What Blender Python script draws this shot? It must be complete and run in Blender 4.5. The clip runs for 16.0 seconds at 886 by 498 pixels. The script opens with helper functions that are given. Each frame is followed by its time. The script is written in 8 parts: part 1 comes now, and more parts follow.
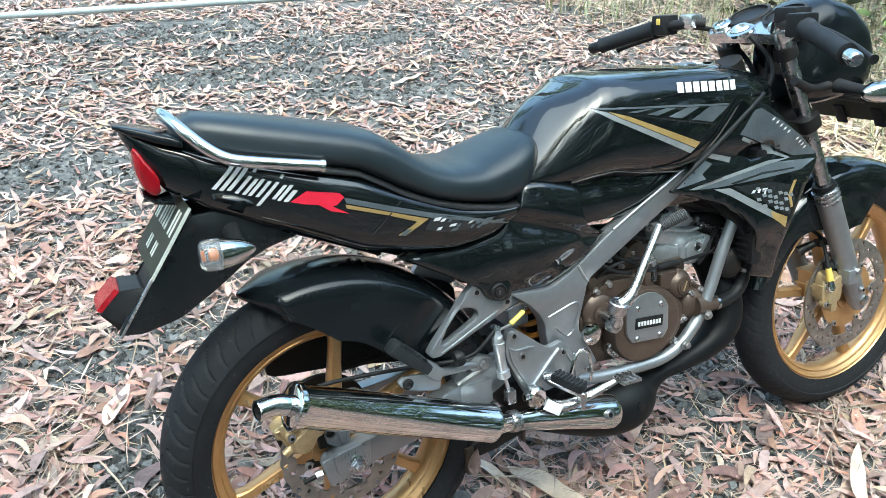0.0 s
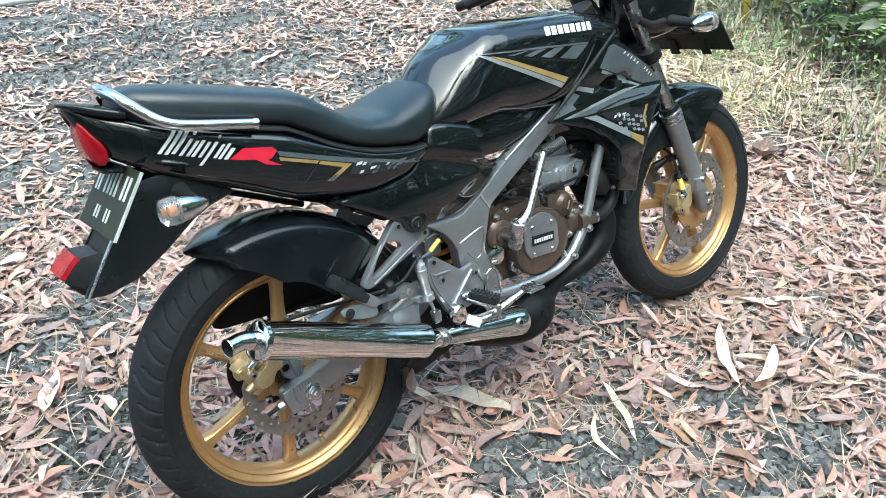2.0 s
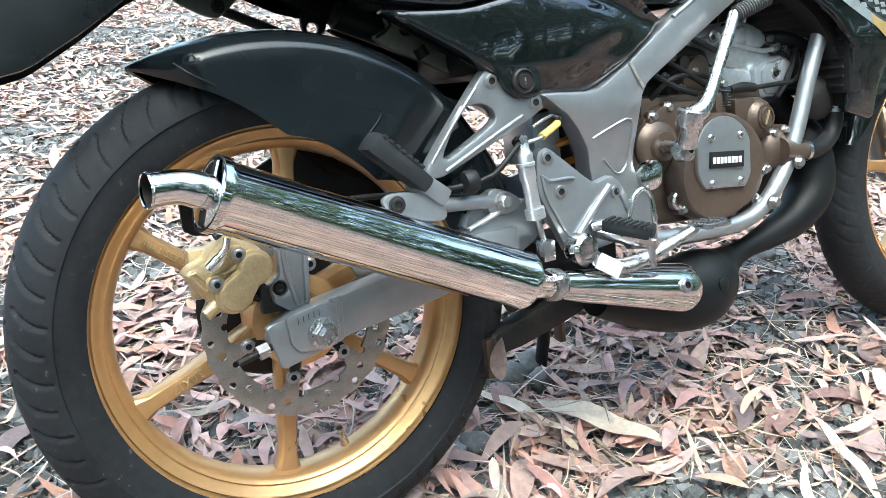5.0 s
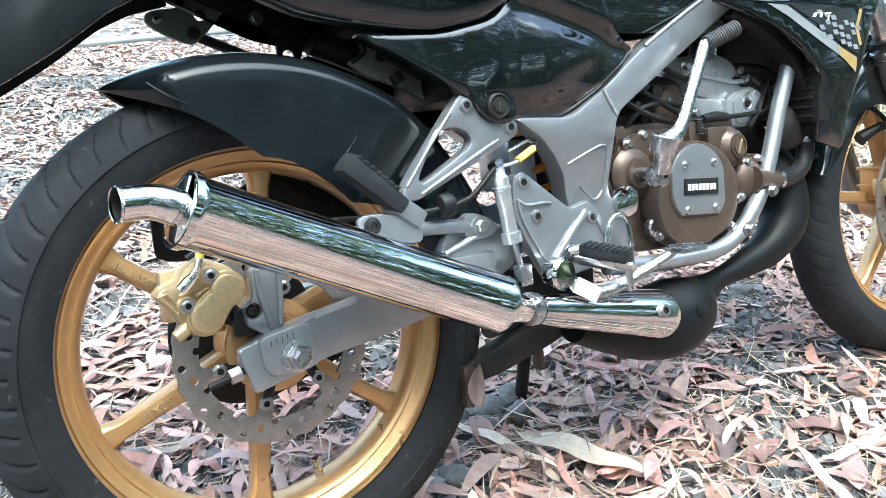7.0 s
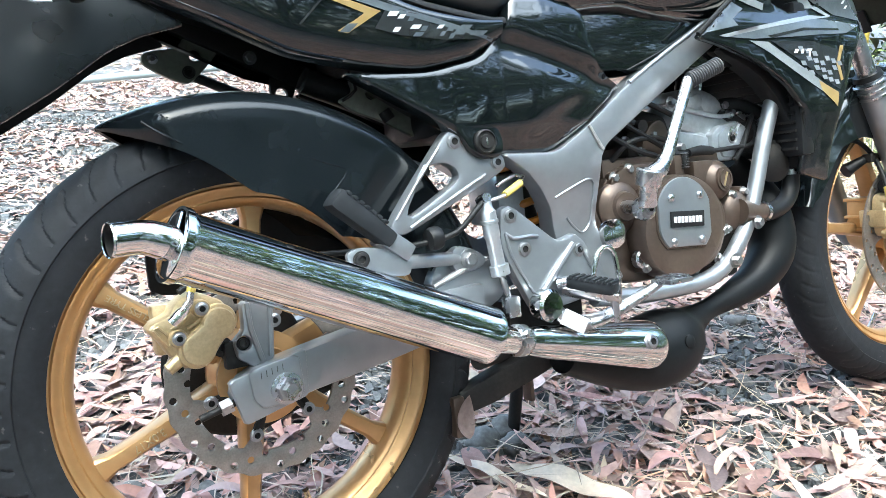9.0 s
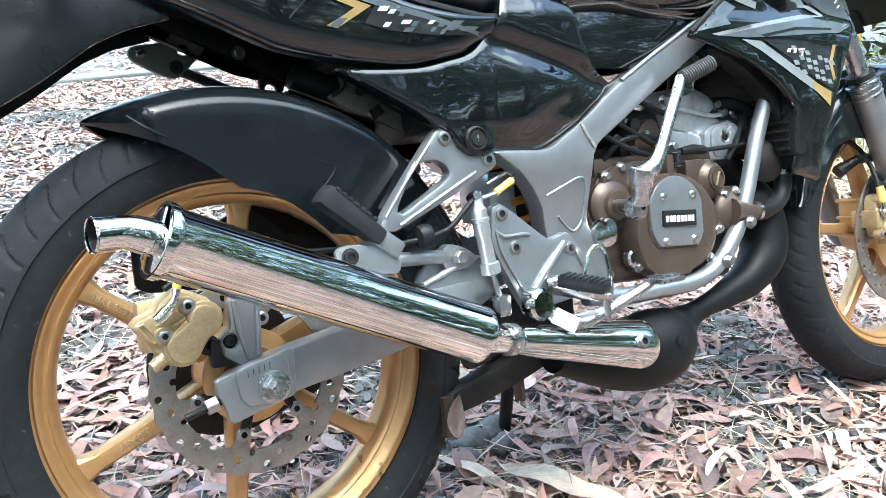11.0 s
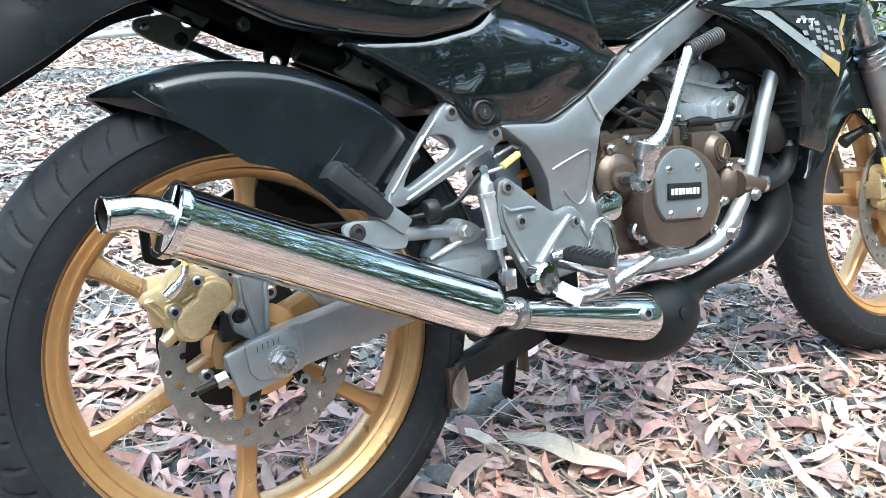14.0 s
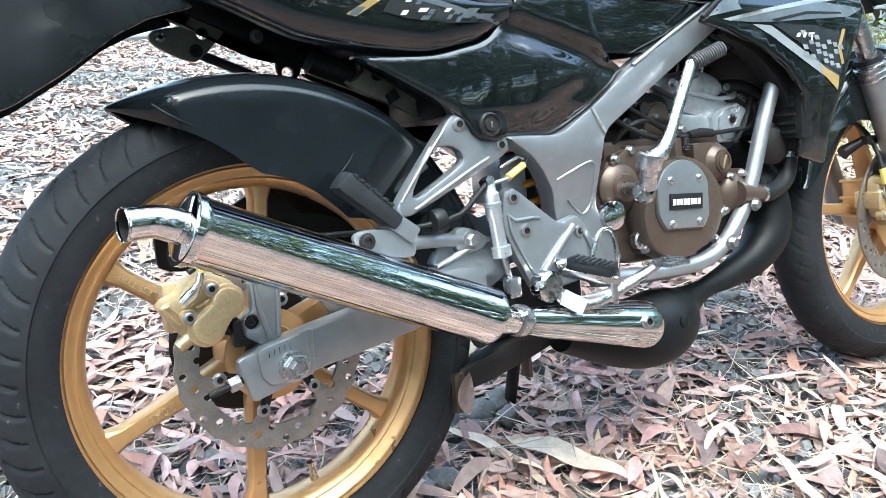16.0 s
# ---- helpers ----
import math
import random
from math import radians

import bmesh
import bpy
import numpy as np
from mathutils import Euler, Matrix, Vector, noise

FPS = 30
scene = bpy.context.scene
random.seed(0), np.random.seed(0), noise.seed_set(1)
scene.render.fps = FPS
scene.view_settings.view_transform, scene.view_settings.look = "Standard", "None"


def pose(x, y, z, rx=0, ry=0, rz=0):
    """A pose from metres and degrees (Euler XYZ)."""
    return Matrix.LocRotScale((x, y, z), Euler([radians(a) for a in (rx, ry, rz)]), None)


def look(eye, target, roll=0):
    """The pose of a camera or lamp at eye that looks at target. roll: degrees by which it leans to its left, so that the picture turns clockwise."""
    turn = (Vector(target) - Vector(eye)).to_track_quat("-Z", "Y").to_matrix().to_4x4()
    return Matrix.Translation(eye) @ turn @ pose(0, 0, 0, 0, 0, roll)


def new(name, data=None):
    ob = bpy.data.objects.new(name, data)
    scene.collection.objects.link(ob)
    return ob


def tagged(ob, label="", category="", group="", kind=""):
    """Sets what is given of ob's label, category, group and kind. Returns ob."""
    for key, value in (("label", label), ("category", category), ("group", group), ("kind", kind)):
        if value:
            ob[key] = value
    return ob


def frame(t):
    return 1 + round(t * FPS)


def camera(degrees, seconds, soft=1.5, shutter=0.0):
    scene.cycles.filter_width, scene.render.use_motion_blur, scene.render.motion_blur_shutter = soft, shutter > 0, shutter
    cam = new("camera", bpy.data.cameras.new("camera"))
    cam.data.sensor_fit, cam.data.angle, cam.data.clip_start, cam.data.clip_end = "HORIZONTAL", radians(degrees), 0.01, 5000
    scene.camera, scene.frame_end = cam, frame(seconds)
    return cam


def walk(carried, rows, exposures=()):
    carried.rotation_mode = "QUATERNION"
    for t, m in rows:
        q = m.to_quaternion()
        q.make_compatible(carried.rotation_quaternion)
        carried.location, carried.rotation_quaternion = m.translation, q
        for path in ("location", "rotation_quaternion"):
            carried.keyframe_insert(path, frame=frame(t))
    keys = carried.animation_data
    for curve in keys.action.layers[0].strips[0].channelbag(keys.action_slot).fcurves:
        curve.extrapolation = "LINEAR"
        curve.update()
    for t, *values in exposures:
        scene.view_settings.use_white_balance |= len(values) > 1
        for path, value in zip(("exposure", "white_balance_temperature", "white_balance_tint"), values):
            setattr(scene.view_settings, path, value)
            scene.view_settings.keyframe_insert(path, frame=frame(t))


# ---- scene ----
cam = camera(57.6, 16.0, soft=0.5)
PATH = [
    (0, (-0.346, -1.007, 1.299), (0.449, 0.548, 0.324), 2.9),
    (0.5, (-0.429, -1.001, 1.313), (0.609, 0.4, 0.332), 2.7),
    (1, (-0.477, -1.001, 1.298), (0.631, 0.334, 0.304), 2.7),
    (1.5, (-0.521, -1.057, 1.318), (0.58, 0.275, 0.311), 2.2),
    (2, (-0.551, -1.112, 1.313), (0.534, 0.233, 0.305), 1.5),
    (2.5, (-0.517, -1.086, 1.295), (0.547, 0.271, 0.283), 1.3),
    (3, (-0.412, -0.909, 1.245), (0.625, 0.446, 0.203), 2.4),
    (3.5, (-0.323, -0.868, 1.156), (0.661, 0.516, 0.099), 1.9),
    (4, (-0.247, -0.815, 0.919), (0.662, 0.657, -0.085), 0.5),
    (4.5, (-0.25, -0.783, 0.747), (0.652, 0.767, -0.14), 1.2),
    (5, (-0.263, -0.785, 0.729), (0.64, 0.83, -0.03), 1.0),
    (5.2, (-0.258, -0.786, 0.718), (0.677, 0.829, -0.002), 1.3),
    (7.3, (-0.26, -0.796, 0.696), (0.706, 0.841, 0.075), 1.0),
    (7.5, (-0.259, -0.803, 0.696), (0.704, 0.842, 0.093), 1.1),
    (8, (-0.256, -0.805, 0.697), (0.712, 0.843, 0.107), 1.0),
    (8.5, (-0.258, -0.811, 0.702), (0.713, 0.839, 0.125), 1.0),
    (9, (-0.255, -0.815, 0.703), (0.716, 0.84, 0.139), 0.8),
    (11.5, (-0.248, -0.809, 0.695), (0.741, 0.836, 0.135), 1.2),
    (12, (-0.251, -0.81, 0.697), (0.739, 0.835, 0.135), 1.2),
    (12.5, (-0.251, -0.805, 0.702), (0.739, 0.836, 0.131), 1.3),
    (13, (-0.25, -0.808, 0.716), (0.732, 0.814, 0.078), 1.3),
    (13.5, (-0.252, -0.805, 0.718), (0.722, 0.814, 0.063), 1.4),
    (14, (-0.254, -0.804, 0.716), (0.719, 0.815, 0.057), 1.4),
    (14.5, (-0.252, -0.806, 0.717), (0.715, 0.815, 0.054), 1.4),
    (15, (-0.254, -0.817, 0.744), (0.719, 0.804, 0.093), 1.3),
    (15.5, (-0.261, -0.818, 0.732), (0.714, 0.801, 0.078), 1.4),
    (16, (-0.271, -0.817, 0.731), (0.701, 0.804, 0.077), 1.8),
]
walk(cam, [(t, look(eye, target, roll)) for t, eye, target, roll in PATH],
     exposures=[(0.0, 2.16, 5740, -8), (2.6, 2.18, 5740, -8), (3.5, 2.36, 5600, -9), (4.5, 2.74, 5850, -5), (5.2, 2.76, 5850, -5), (7.3, 2.97, 5700, -4), (16.0, 2.97, 5700, -4)])

# ---- world, sun, exposure ----
world = bpy.data.worlds.new("sky")
world.use_nodes = True
scene.world = world
wn = world.node_tree
sky = wn.nodes.new("ShaderNodeTexSky")
sky.sky_type, sky.sun_disc = "NISHITA", False
sky.sun_elevation, sky.sun_rotation = radians(66), radians(209)
sky.air_density, sky.dust_density, sky.ozone_density = 1.0, 4.5, 1.0
wn.nodes["Background"].inputs["Strength"].default_value = 0.15
wn.links.new(sky.outputs["Color"], wn.nodes["Background"].inputs["Color"])
sun_data = bpy.data.lights.new("sun", "SUN")
sun_data.energy, sun_data.angle, sun_data.color = 1.0, radians(95), (1.0, 0.97, 0.93)
sun = new("sun", sun_data)
sun.matrix_world = look((-0.45, -0.82, 2.1), (0.0, 0.0, 0.0))


# ---- materials ----
def material(name, a, b=None, rough=0.5, metal=0.0, scale=20.0, detail=4.0, bump=0.0, bump_scale=None, coat=0.0,
             rough_b=None, per_island=0.0, per_object=0.0, fine=0.0, spots=None, spot_at=0.62, spec=0.5):
    """A principled surface: two colours by noise, with a second, finer noise, stains, relief and piece-by-piece variation."""
    m = bpy.data.materials.new(name)
    m.use_nodes = True
    t = m.node_tree
    p = t.nodes["Principled BSDF"]
    co = t.nodes.new("ShaderNodeTexCoord")
    n = t.nodes.new("ShaderNodeTexNoise")
    n.inputs["Scale"].default_value, n.inputs["Detail"].default_value = scale, detail
    t.links.new(co.outputs["Object"], n.inputs["Vector"])
    ramp = t.nodes.new("ShaderNodeMapRange")
    ramp.inputs["From Min"].default_value, ramp.inputs["From Max"].default_value = 0.3, 0.7
    t.links.new(n.outputs["Fac"], ramp.inputs["Value"])
    mix = t.nodes.new("ShaderNodeMix")
    mix.data_type = "RGBA"
    b = b or a
    mix.inputs["A"].default_value, mix.inputs["B"].default_value = (*a, 1), (*b, 1)
    t.links.new(ramp.outputs["Result"], mix.inputs["Factor"])
    colour = mix.outputs["Result"]
    if fine or spots:
        f = t.nodes.new("ShaderNodeTexNoise")
        f.inputs["Scale"].default_value, f.inputs["Detail"].default_value = scale * 9, 5
        t.links.new(co.outputs["Object"], f.inputs["Vector"])
    if fine:
        fm = t.nodes.new("ShaderNodeMapRange")
        fm.inputs["From Min"].default_value, fm.inputs["From Max"].default_value = 0.25, 0.75
        fm.inputs["To Min"].default_value, fm.inputs["To Max"].default_value = 1 - fine, 1 + fine
        t.links.new(f.outputs["Fac"], fm.inputs["Value"])
        mul = t.nodes.new("ShaderNodeVectorMath")
        mul.operation = "SCALE"
        t.links.new(colour, mul.inputs[0])
        t.links.new(fm.outputs["Result"], mul.inputs["Scale"])
        colour = mul.outputs["Vector"]
    if spots:
        sm = t.nodes.new("ShaderNodeMapRange")
        sm.inputs["From Min"].default_value, sm.inputs["From Max"].default_value = spot_at, spot_at + 0.08
        t.links.new(f.outputs["Fac"], sm.inputs["Value"])
        mx = t.nodes.new("ShaderNodeMix")
        mx.data_type = "RGBA"
        mx.inputs["B"].default_value = (*spots, 1)
        t.links.new(colour, mx.inputs["A"])
        t.links.new(sm.outputs["Result"], mx.inputs["Factor"])
        colour = mx.outputs["Result"]
    for amount, kind, socket in ((per_island, "ShaderNodeNewGeometry", "Random Per Island"), (per_object, "ShaderNodeObjectInfo", "Random")):
        if amount:
            g = t.nodes.new(kind)
            hsv = t.nodes.new("ShaderNodeHueSaturation")
            for socket_in, lo, hi, turn in (("Hue", 0.5 - 0.03 * amount, 0.5 + 0.03 * amount, 7.3), ("Saturation", 1 - 0.5 * amount, 1 + 0.4 * amount, 3.7),
                                            ("Value", 1 - 0.65 * amount, 1 + 0.55 * amount, 1.0)):
                k = t.nodes.new("ShaderNodeMath")
                k.operation = "MULTIPLY"
                k.inputs[1].default_value = turn
                t.links.new(g.outputs[socket], k.inputs[0])
                w = t.nodes.new("ShaderNodeMath")
                w.operation = "FRACT"
                t.links.new(k.outputs[0], w.inputs[0])
                r = t.nodes.new("ShaderNodeMapRange")
                r.inputs["To Min"].default_value, r.inputs["To Max"].default_value = lo, hi
                t.links.new(w.outputs[0], r.inputs["Value"])
                t.links.new(r.outputs["Result"], hsv.inputs[socket_in])
            t.links.new(colour, hsv.inputs["Color"])
            colour = hsv.outputs["Color"]
    t.links.new(colour, p.inputs["Base Color"])
    p.inputs["Metallic"].default_value = metal
    p.inputs["Specular IOR Level"].default_value = spec
    if rough_b is None:
        p.inputs["Roughness"].default_value = rough
    else:
        rr = t.nodes.new("ShaderNodeMapRange")
        rr.inputs["From Min"].default_value, rr.inputs["From Max"].default_value = 0.3, 0.7
        rr.inputs["To Min"].default_value, rr.inputs["To Max"].default_value = rough, rough_b
        t.links.new(n.outputs["Fac"], rr.inputs["Value"])
        t.links.new(rr.outputs["Result"], p.inputs["Roughness"])
    if coat:
        p.inputs["Coat Weight"].default_value, p.inputs["Coat Roughness"].default_value = coat, 0.04
    if bump:
        bn = t.nodes.new("ShaderNodeTexNoise")
        bn.inputs["Scale"].default_value, bn.inputs["Detail"].default_value = bump_scale or scale * 6, 6
        t.links.new(co.outputs["Object"], bn.inputs["Vector"])
        bp = t.nodes.new("ShaderNodeBump")
        bp.inputs["Strength"].default_value, bp.inputs["Distance"].default_value = bump, 0.002
        t.links.new(bn.outputs["Fac"], bp.inputs["Height"])
        t.links.new(bp.outputs["Normal"], p.inputs["Normal"])
    return m


BLACK = material("black_paint", (0.004, 0.0058, 0.0066), (0.006, 0.0080, 0.0088), 0.03, 0, 9, rough_b=0.08, coat=0.4, bump=0.028, bump_scale=50)
HOLDER = material("satin_plastic", (0.007, 0.009, 0.0105), (0.012, 0.0145, 0.0165), 0.22, 0, 13, rough_b=0.36, bump=0.05, bump_scale=500, spec=0.42)
MATTE = material("black_plastic", (0.009, 0.0095, 0.010), (0.016, 0.0165, 0.018), 0.40, 0, 14, rough_b=0.55, bump=0.08, bump_scale=900, fine=0.15, spec=0.2)
SATIN = material("satin_black", (0.0035, 0.005, 0.0062), (0.008, 0.0105, 0.0125), 0.11, 0, 13, rough_b=0.22, bump=0.03, bump_scale=300, spec=0.32)
VINYL = material("seat_vinyl", (0.010, 0.016, 0.020), (0.015, 0.022, 0.027), 0.29, 0, 8, rough_b=0.38, bump=0.16, bump_scale=1100, spec=0.45)
RUBBER = material("tyre_rubber", (0.009, 0.010, 0.012), (0.017, 0.019, 0.022), 0.62, 0, 12, rough_b=0.8, bump=0.1, bump_scale=300, fine=0.25, spots=(0.09, 0.085, 0.08), spot_at=0.68, spec=0.2)
GRIPS = material("grip_rubber", (0.010, 0.012, 0.014), (0.020, 0.022, 0.025), 0.6, 0, 30, bump=0.15, bump_scale=700, spec=0.2)
GREY_RUBBER = material("grey_rubber", (0.085, 0.088, 0.092), (0.06, 0.062, 0.066), 0.55, 0, 40, fine=0.2, spec=0.3)
CHROME = material("chrome", (0.66, 0.665, 0.66), (0.57, 0.575, 0.57), 0.012, 1.0, 30, rough_b=0.04, bump=0.004, bump_scale=90)
POLISHED = material("polished_alloy", (0.70, 0.71, 0.72), (0.58, 0.59, 0.60), 0.14, 0.95, 40, rough_b=0.28, bump=0.02, bump_scale=300)
STEEL = material("bright_steel", (0.55, 0.55, 0.56), (0.40, 0.40, 0.42), 0.20, 1.0, 60, rough_b=0.36)
HEADS = material("screw_steel", (0.40, 0.40, 0.41), (0.28, 0.28, 0.29), 0.26, 0.9, 80, rough_b=0.42)
SILVER = material("silver_paint", (0.315, 0.332, 0.352), (0.25, 0.264, 0.282), 0.28, 0.72, 7, rough_b=0.44, bump=0.03, bump_scale=500, fine=0.06, spots=(0.2, 0.195, 0.19), spot_at=0.74)
ALLOY = material("cast_alloy", (0.60, 0.63, 0.66), (0.44, 0.47, 0.50), 0.22, 0.8, 18, rough_b=0.5, bump=0.06, bump_scale=400, fine=0.1)
WELD = material("weld_seam", (0.5, 0.5, 0.5), (0.3, 0.3, 0.3), 0.3, 0.6, 90, rough_b=0.5, bump=0.5, bump_scale=500)
GOLD = material("gold_paint", (0.52, 0.322, 0.150), (0.43, 0.258, 0.112), 0.25, 0.6, 10, rough_b=0.42, fine=0.06, bump=0.02, bump_scale=300)
PALE_GOLD = material("pale_gold", (0.56, 0.44, 0.26), (0.44, 0.34, 0.19), 0.30, 0.6, 40, rough_b=0.45, fine=0.12, bump=0.05, bump_scale=500)
BRONZE = material("bronze_case", (0.112, 0.083, 0.066), (0.086, 0.063, 0.050), 0.30, 0.5, 16, rough_b=0.44, fine=0.1, bump=0.05, bump_scale=350, spots=(0.06, 0.045, 0.035), spot_at=0.7)
DISC = material("disc_steel", (0.33, 0.305, 0.285), (0.23, 0.21, 0.195), 0.28, 0.8, 50, rough_b=0.42, fine=0.15)
DARK = material("dark_metal", (0.016, 0.016, 0.017), (0.03, 0.028, 0.026), 0.45, 0.4, 24, rough_b=0.65, fine=0.2, spec=0.3)
CHAMBER = material("heat_black", (0.005, 0.006, 0.007), (0.010, 0.011, 0.012), 0.42, 0.0, 12, rough_b=0.6, fine=0.2, bump=0.08, bump_scale=250, spec=0.16)
OLIVE = material("dull_bracket", (0.17, 0.175, 0.145), (0.12, 0.125, 0.105), 0.5, 0.3, 20, fine=0.15)
SPRING = material("spring_orange", (0.55, 0.22, 0.03), (0.4, 0.15, 0.02), 0.35, 0.0, 30, coat=0.3)
RED = material("red_lens", (0.30, 0.005, 0.012), (0.20, 0.003, 0.008), 0.10, 0, 40, coat=0.15, spec=0.3)
AMBER = material("amber_bulb", (0.8, 0.25, 0.04), (0.65, 0.18, 0.03), 0.2, 0, 50)
YELLOW = material("yellow_tag", (0.74, 0.58, 0.14), (0.58, 0.44, 0.09), 0.45, 0, 40)
WHITE = material("white_film", (0.66, 0.67, 0.68), (0.56, 0.57, 0.58), 0.35, 0, 60, fine=0.08)
GREY_FILM = material("grey_film", (0.105, 0.125, 0.140), (0.075, 0.09, 0.105), 0.24, 0.1, 25, fine=0.1, coat=0.2)
PALE_FILM = material("pale_film", (0.27, 0.29, 0.30), (0.20, 0.22, 0.235), 0.22, 0.15, 30, fine=0.1, coat=0.4)
DARK_FILM = material("dark_film", (0.022, 0.024, 0.026), (0.016, 0.018, 0.020), 0.16, 0, 30, coat=0.4)
GOLD_FILM = material("gold_film", (0.42, 0.30, 0.12), (0.32, 0.22, 0.08), 0.3, 0.2, 30, coat=0.4)
RED_FILM = material("red_film", (0.72, 0.02, 0.06), (0.6, 0.012, 0.04), 0.3, 0, 40, coat=0.4)
PLATE = material("plate_black", (0.017, 0.020, 0.014), (0.028, 0.032, 0.022), 0.55, 0, 20, fine=0.2, spec=0.2)
PLATE_MARK = material("plate_mark", (0.5, 0.52, 0.48), (0.38, 0.4, 0.36), 0.5, 0, 80, fine=0.2)
glass = bpy.data.materials.new("clear_lens")
glass.use_nodes = True
gp = glass.node_tree.nodes["Principled BSDF"]
gp.inputs["Transmission Weight"].default_value, gp.inputs["Roughness"].default_value, gp.inputs["IOR"].default_value = 1.0, 0.04, 1.45
SOIL = material("dark_soil", (0.062, 0.066, 0.066), (0.115, 0.117, 0.114), 0.95, 0, 5.0, bump=1.0, bump_scale=90, fine=0.45, spots=(0.19, 0.175, 0.155), spot_at=0.58)
LEAF = material("dry_leaf", (0.425, 0.300, 0.264), (0.325, 0.220, 0.190), 0.72, 0, 8, per_island=0.48, bump=0.25, bump_scale=200, fine=0.2, spec=0.3)
STRAW = material("dry_straw", (0.41, 0.328, 0.256), (0.30, 0.236, 0.178), 0.65, 0, 10, per_island=0.62, bump=0.2, bump_scale=200, fine=0.2, spec=0.3)
# Straw made paler and yellower: sunlight put into the colour.
SUNLIT_STRAW = material("sunlit_straw", (0.66, 0.53, 0.33), (0.50, 0.39, 0.23), 0.6, 0, 10, per_island=0.5, bump=0.2, bump_scale=200, fine=0.15)
ROSE = material("rose_leaf", (0.430, 0.258, 0.212), (0.325, 0.186, 0.152), 0.72, 0, 8, per_island=0.46, bump=0.25, bump_scale=200, fine=0.2, spec=0.3)
BROWN = material("brown_leaf", (0.33, 0.212, 0.172), (0.23, 0.145, 0.118), 0.65, 0, 8, per_island=0.70, bump=0.25, bump_scale=200, fine=0.2, spec=0.3)
LEAF_ONE = material("dry_leaf_single", (0.48, 0.325, 0.28), (0.36, 0.235, 0.20), 0.55, 0, 14, per_object=0.7, bump=0.2, bump_scale=200, fine=0.2)
BARK_PALE = material("pale_sheath", (0.86, 0.77, 0.65), (0.70, 0.58, 0.46), 0.55, 0, 12, per_object=0.15, bump=0.3, bump_scale=160, fine=0.15)
STONE = material("dark_stone", (0.085, 0.085, 0.082), (0.14, 0.135, 0.125), 0.9, 0, 14, per_object=0.5, bump=0.7, bump_scale=60, fine=0.3)
GRAVEL = material("grey_gravel", (0.075, 0.080, 0.082), (0.13, 0.13, 0.125), 0.9, 0, 30, per_island=0.9, bump=0.4, bump_scale=200, fine=0.3)
GREEN = material("green_leaf", (0.115, 0.185, 0.060), (0.19, 0.25, 0.095), 0.5, 0, 5, per_island=0.8, fine=0.15)
# Leaf green darkened so that the thicket's shade sits in its colour.
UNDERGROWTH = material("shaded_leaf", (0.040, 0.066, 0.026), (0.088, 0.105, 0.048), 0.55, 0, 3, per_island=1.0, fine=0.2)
GRASS = material("grass_blade", (0.17, 0.205, 0.105), (0.33, 0.31, 0.18), 0.6, 0, 4, per_island=0.9, fine=0.15)
BAMBOO = material("bamboo_cane", (0.42, 0.30, 0.10), (0.30, 0.24, 0.09), 0.4, 0, 6, per_object=0.5, fine=0.15)
TRUNK = material("tree_bark", (0.12, 0.09, 0.065), (0.075, 0.055, 0.042), 0.9, 0, 6, bump=0.8, bump_scale=30, fine=0.3)
PIPE = material("grey_pipe", (0.36, 0.42, 0.43), (0.26, 0.31, 0.32), 0.5, 0.2, 6, fine=0.12)


# ---- mesh tools ----
from mathutils.bvhtree import BVHTree
from mathutils.geometry import delaunay_2d_cdt


def part(name, bm, material, parent, label="", smooth=38):
    """Links a bmesh as one mesh object under a thing or a part."""
    me = bpy.data.meshes.new(name)
    bm.to_mesh(me)
    bm.free()
    me.materials.append(material)
    return part_of_mesh(name, me, parent, label, smooth)


def part_of_mesh(name, me, parent, label="", smooth=38):
    if smooth:
        me.shade_smooth()
        me.set_sharp_from_angle(angle=radians(smooth))
    ob = new(name, me)
    ob.parent = parent
    if label:
        ob["label"] = label
    return ob


def flipped(bm):
    """The same shape on the other side of the machine."""
    c = bm.copy()
    for v in c.verts:
        v.co.y = -v.co.y
    bmesh.ops.reverse_faces(c, faces=c.faces)
    return c


def both(name, bm, material, parent, label="", smooth=38):
    other = flipped(bm)
    return part(name, bm, material, parent, label, smooth), part(name, other, material, parent, label, smooth)


def spline(points, step):
    """A smooth line through the points, at about even steps."""
    p = [Vector(q) for q in points]
    p = [2 * p[0] - p[1]] + p + [2 * p[-1] - p[-2]]
    out = []
    for a, b, c, d in zip(p, p[1:], p[2:], p[3:]):
        n = max(1, round((c - b).length / step))
        for i in range(n):
            u = i / n
            out.append(0.5 * (2 * b + (c - a) * u + (2 * a - 5 * b + 4 * c - d) * u * u + (3 * b - a - 3 * c + d) * u ** 3))
    return out + [p[-2]]


def rings(bm, loops, cap=True, closed=False):
    """Skins loops of equal length, one after another."""
    vs = [[bm.verts.new(q) for q in ring] for ring in loops]
    n = len(vs[0])
    pairs = list(zip(vs, vs[1:])) + ([(vs[-1], vs[0])] if closed else [])
    for a, b in pairs:
        for i in range(n):
            bm.faces.new((a[i], a[(i + 1) % n], b[(i + 1) % n], b[i]))
    if cap and not closed:
        bm.faces.new(vs[0][::-1])
        bm.faces.new(vs[-1])
    return bm


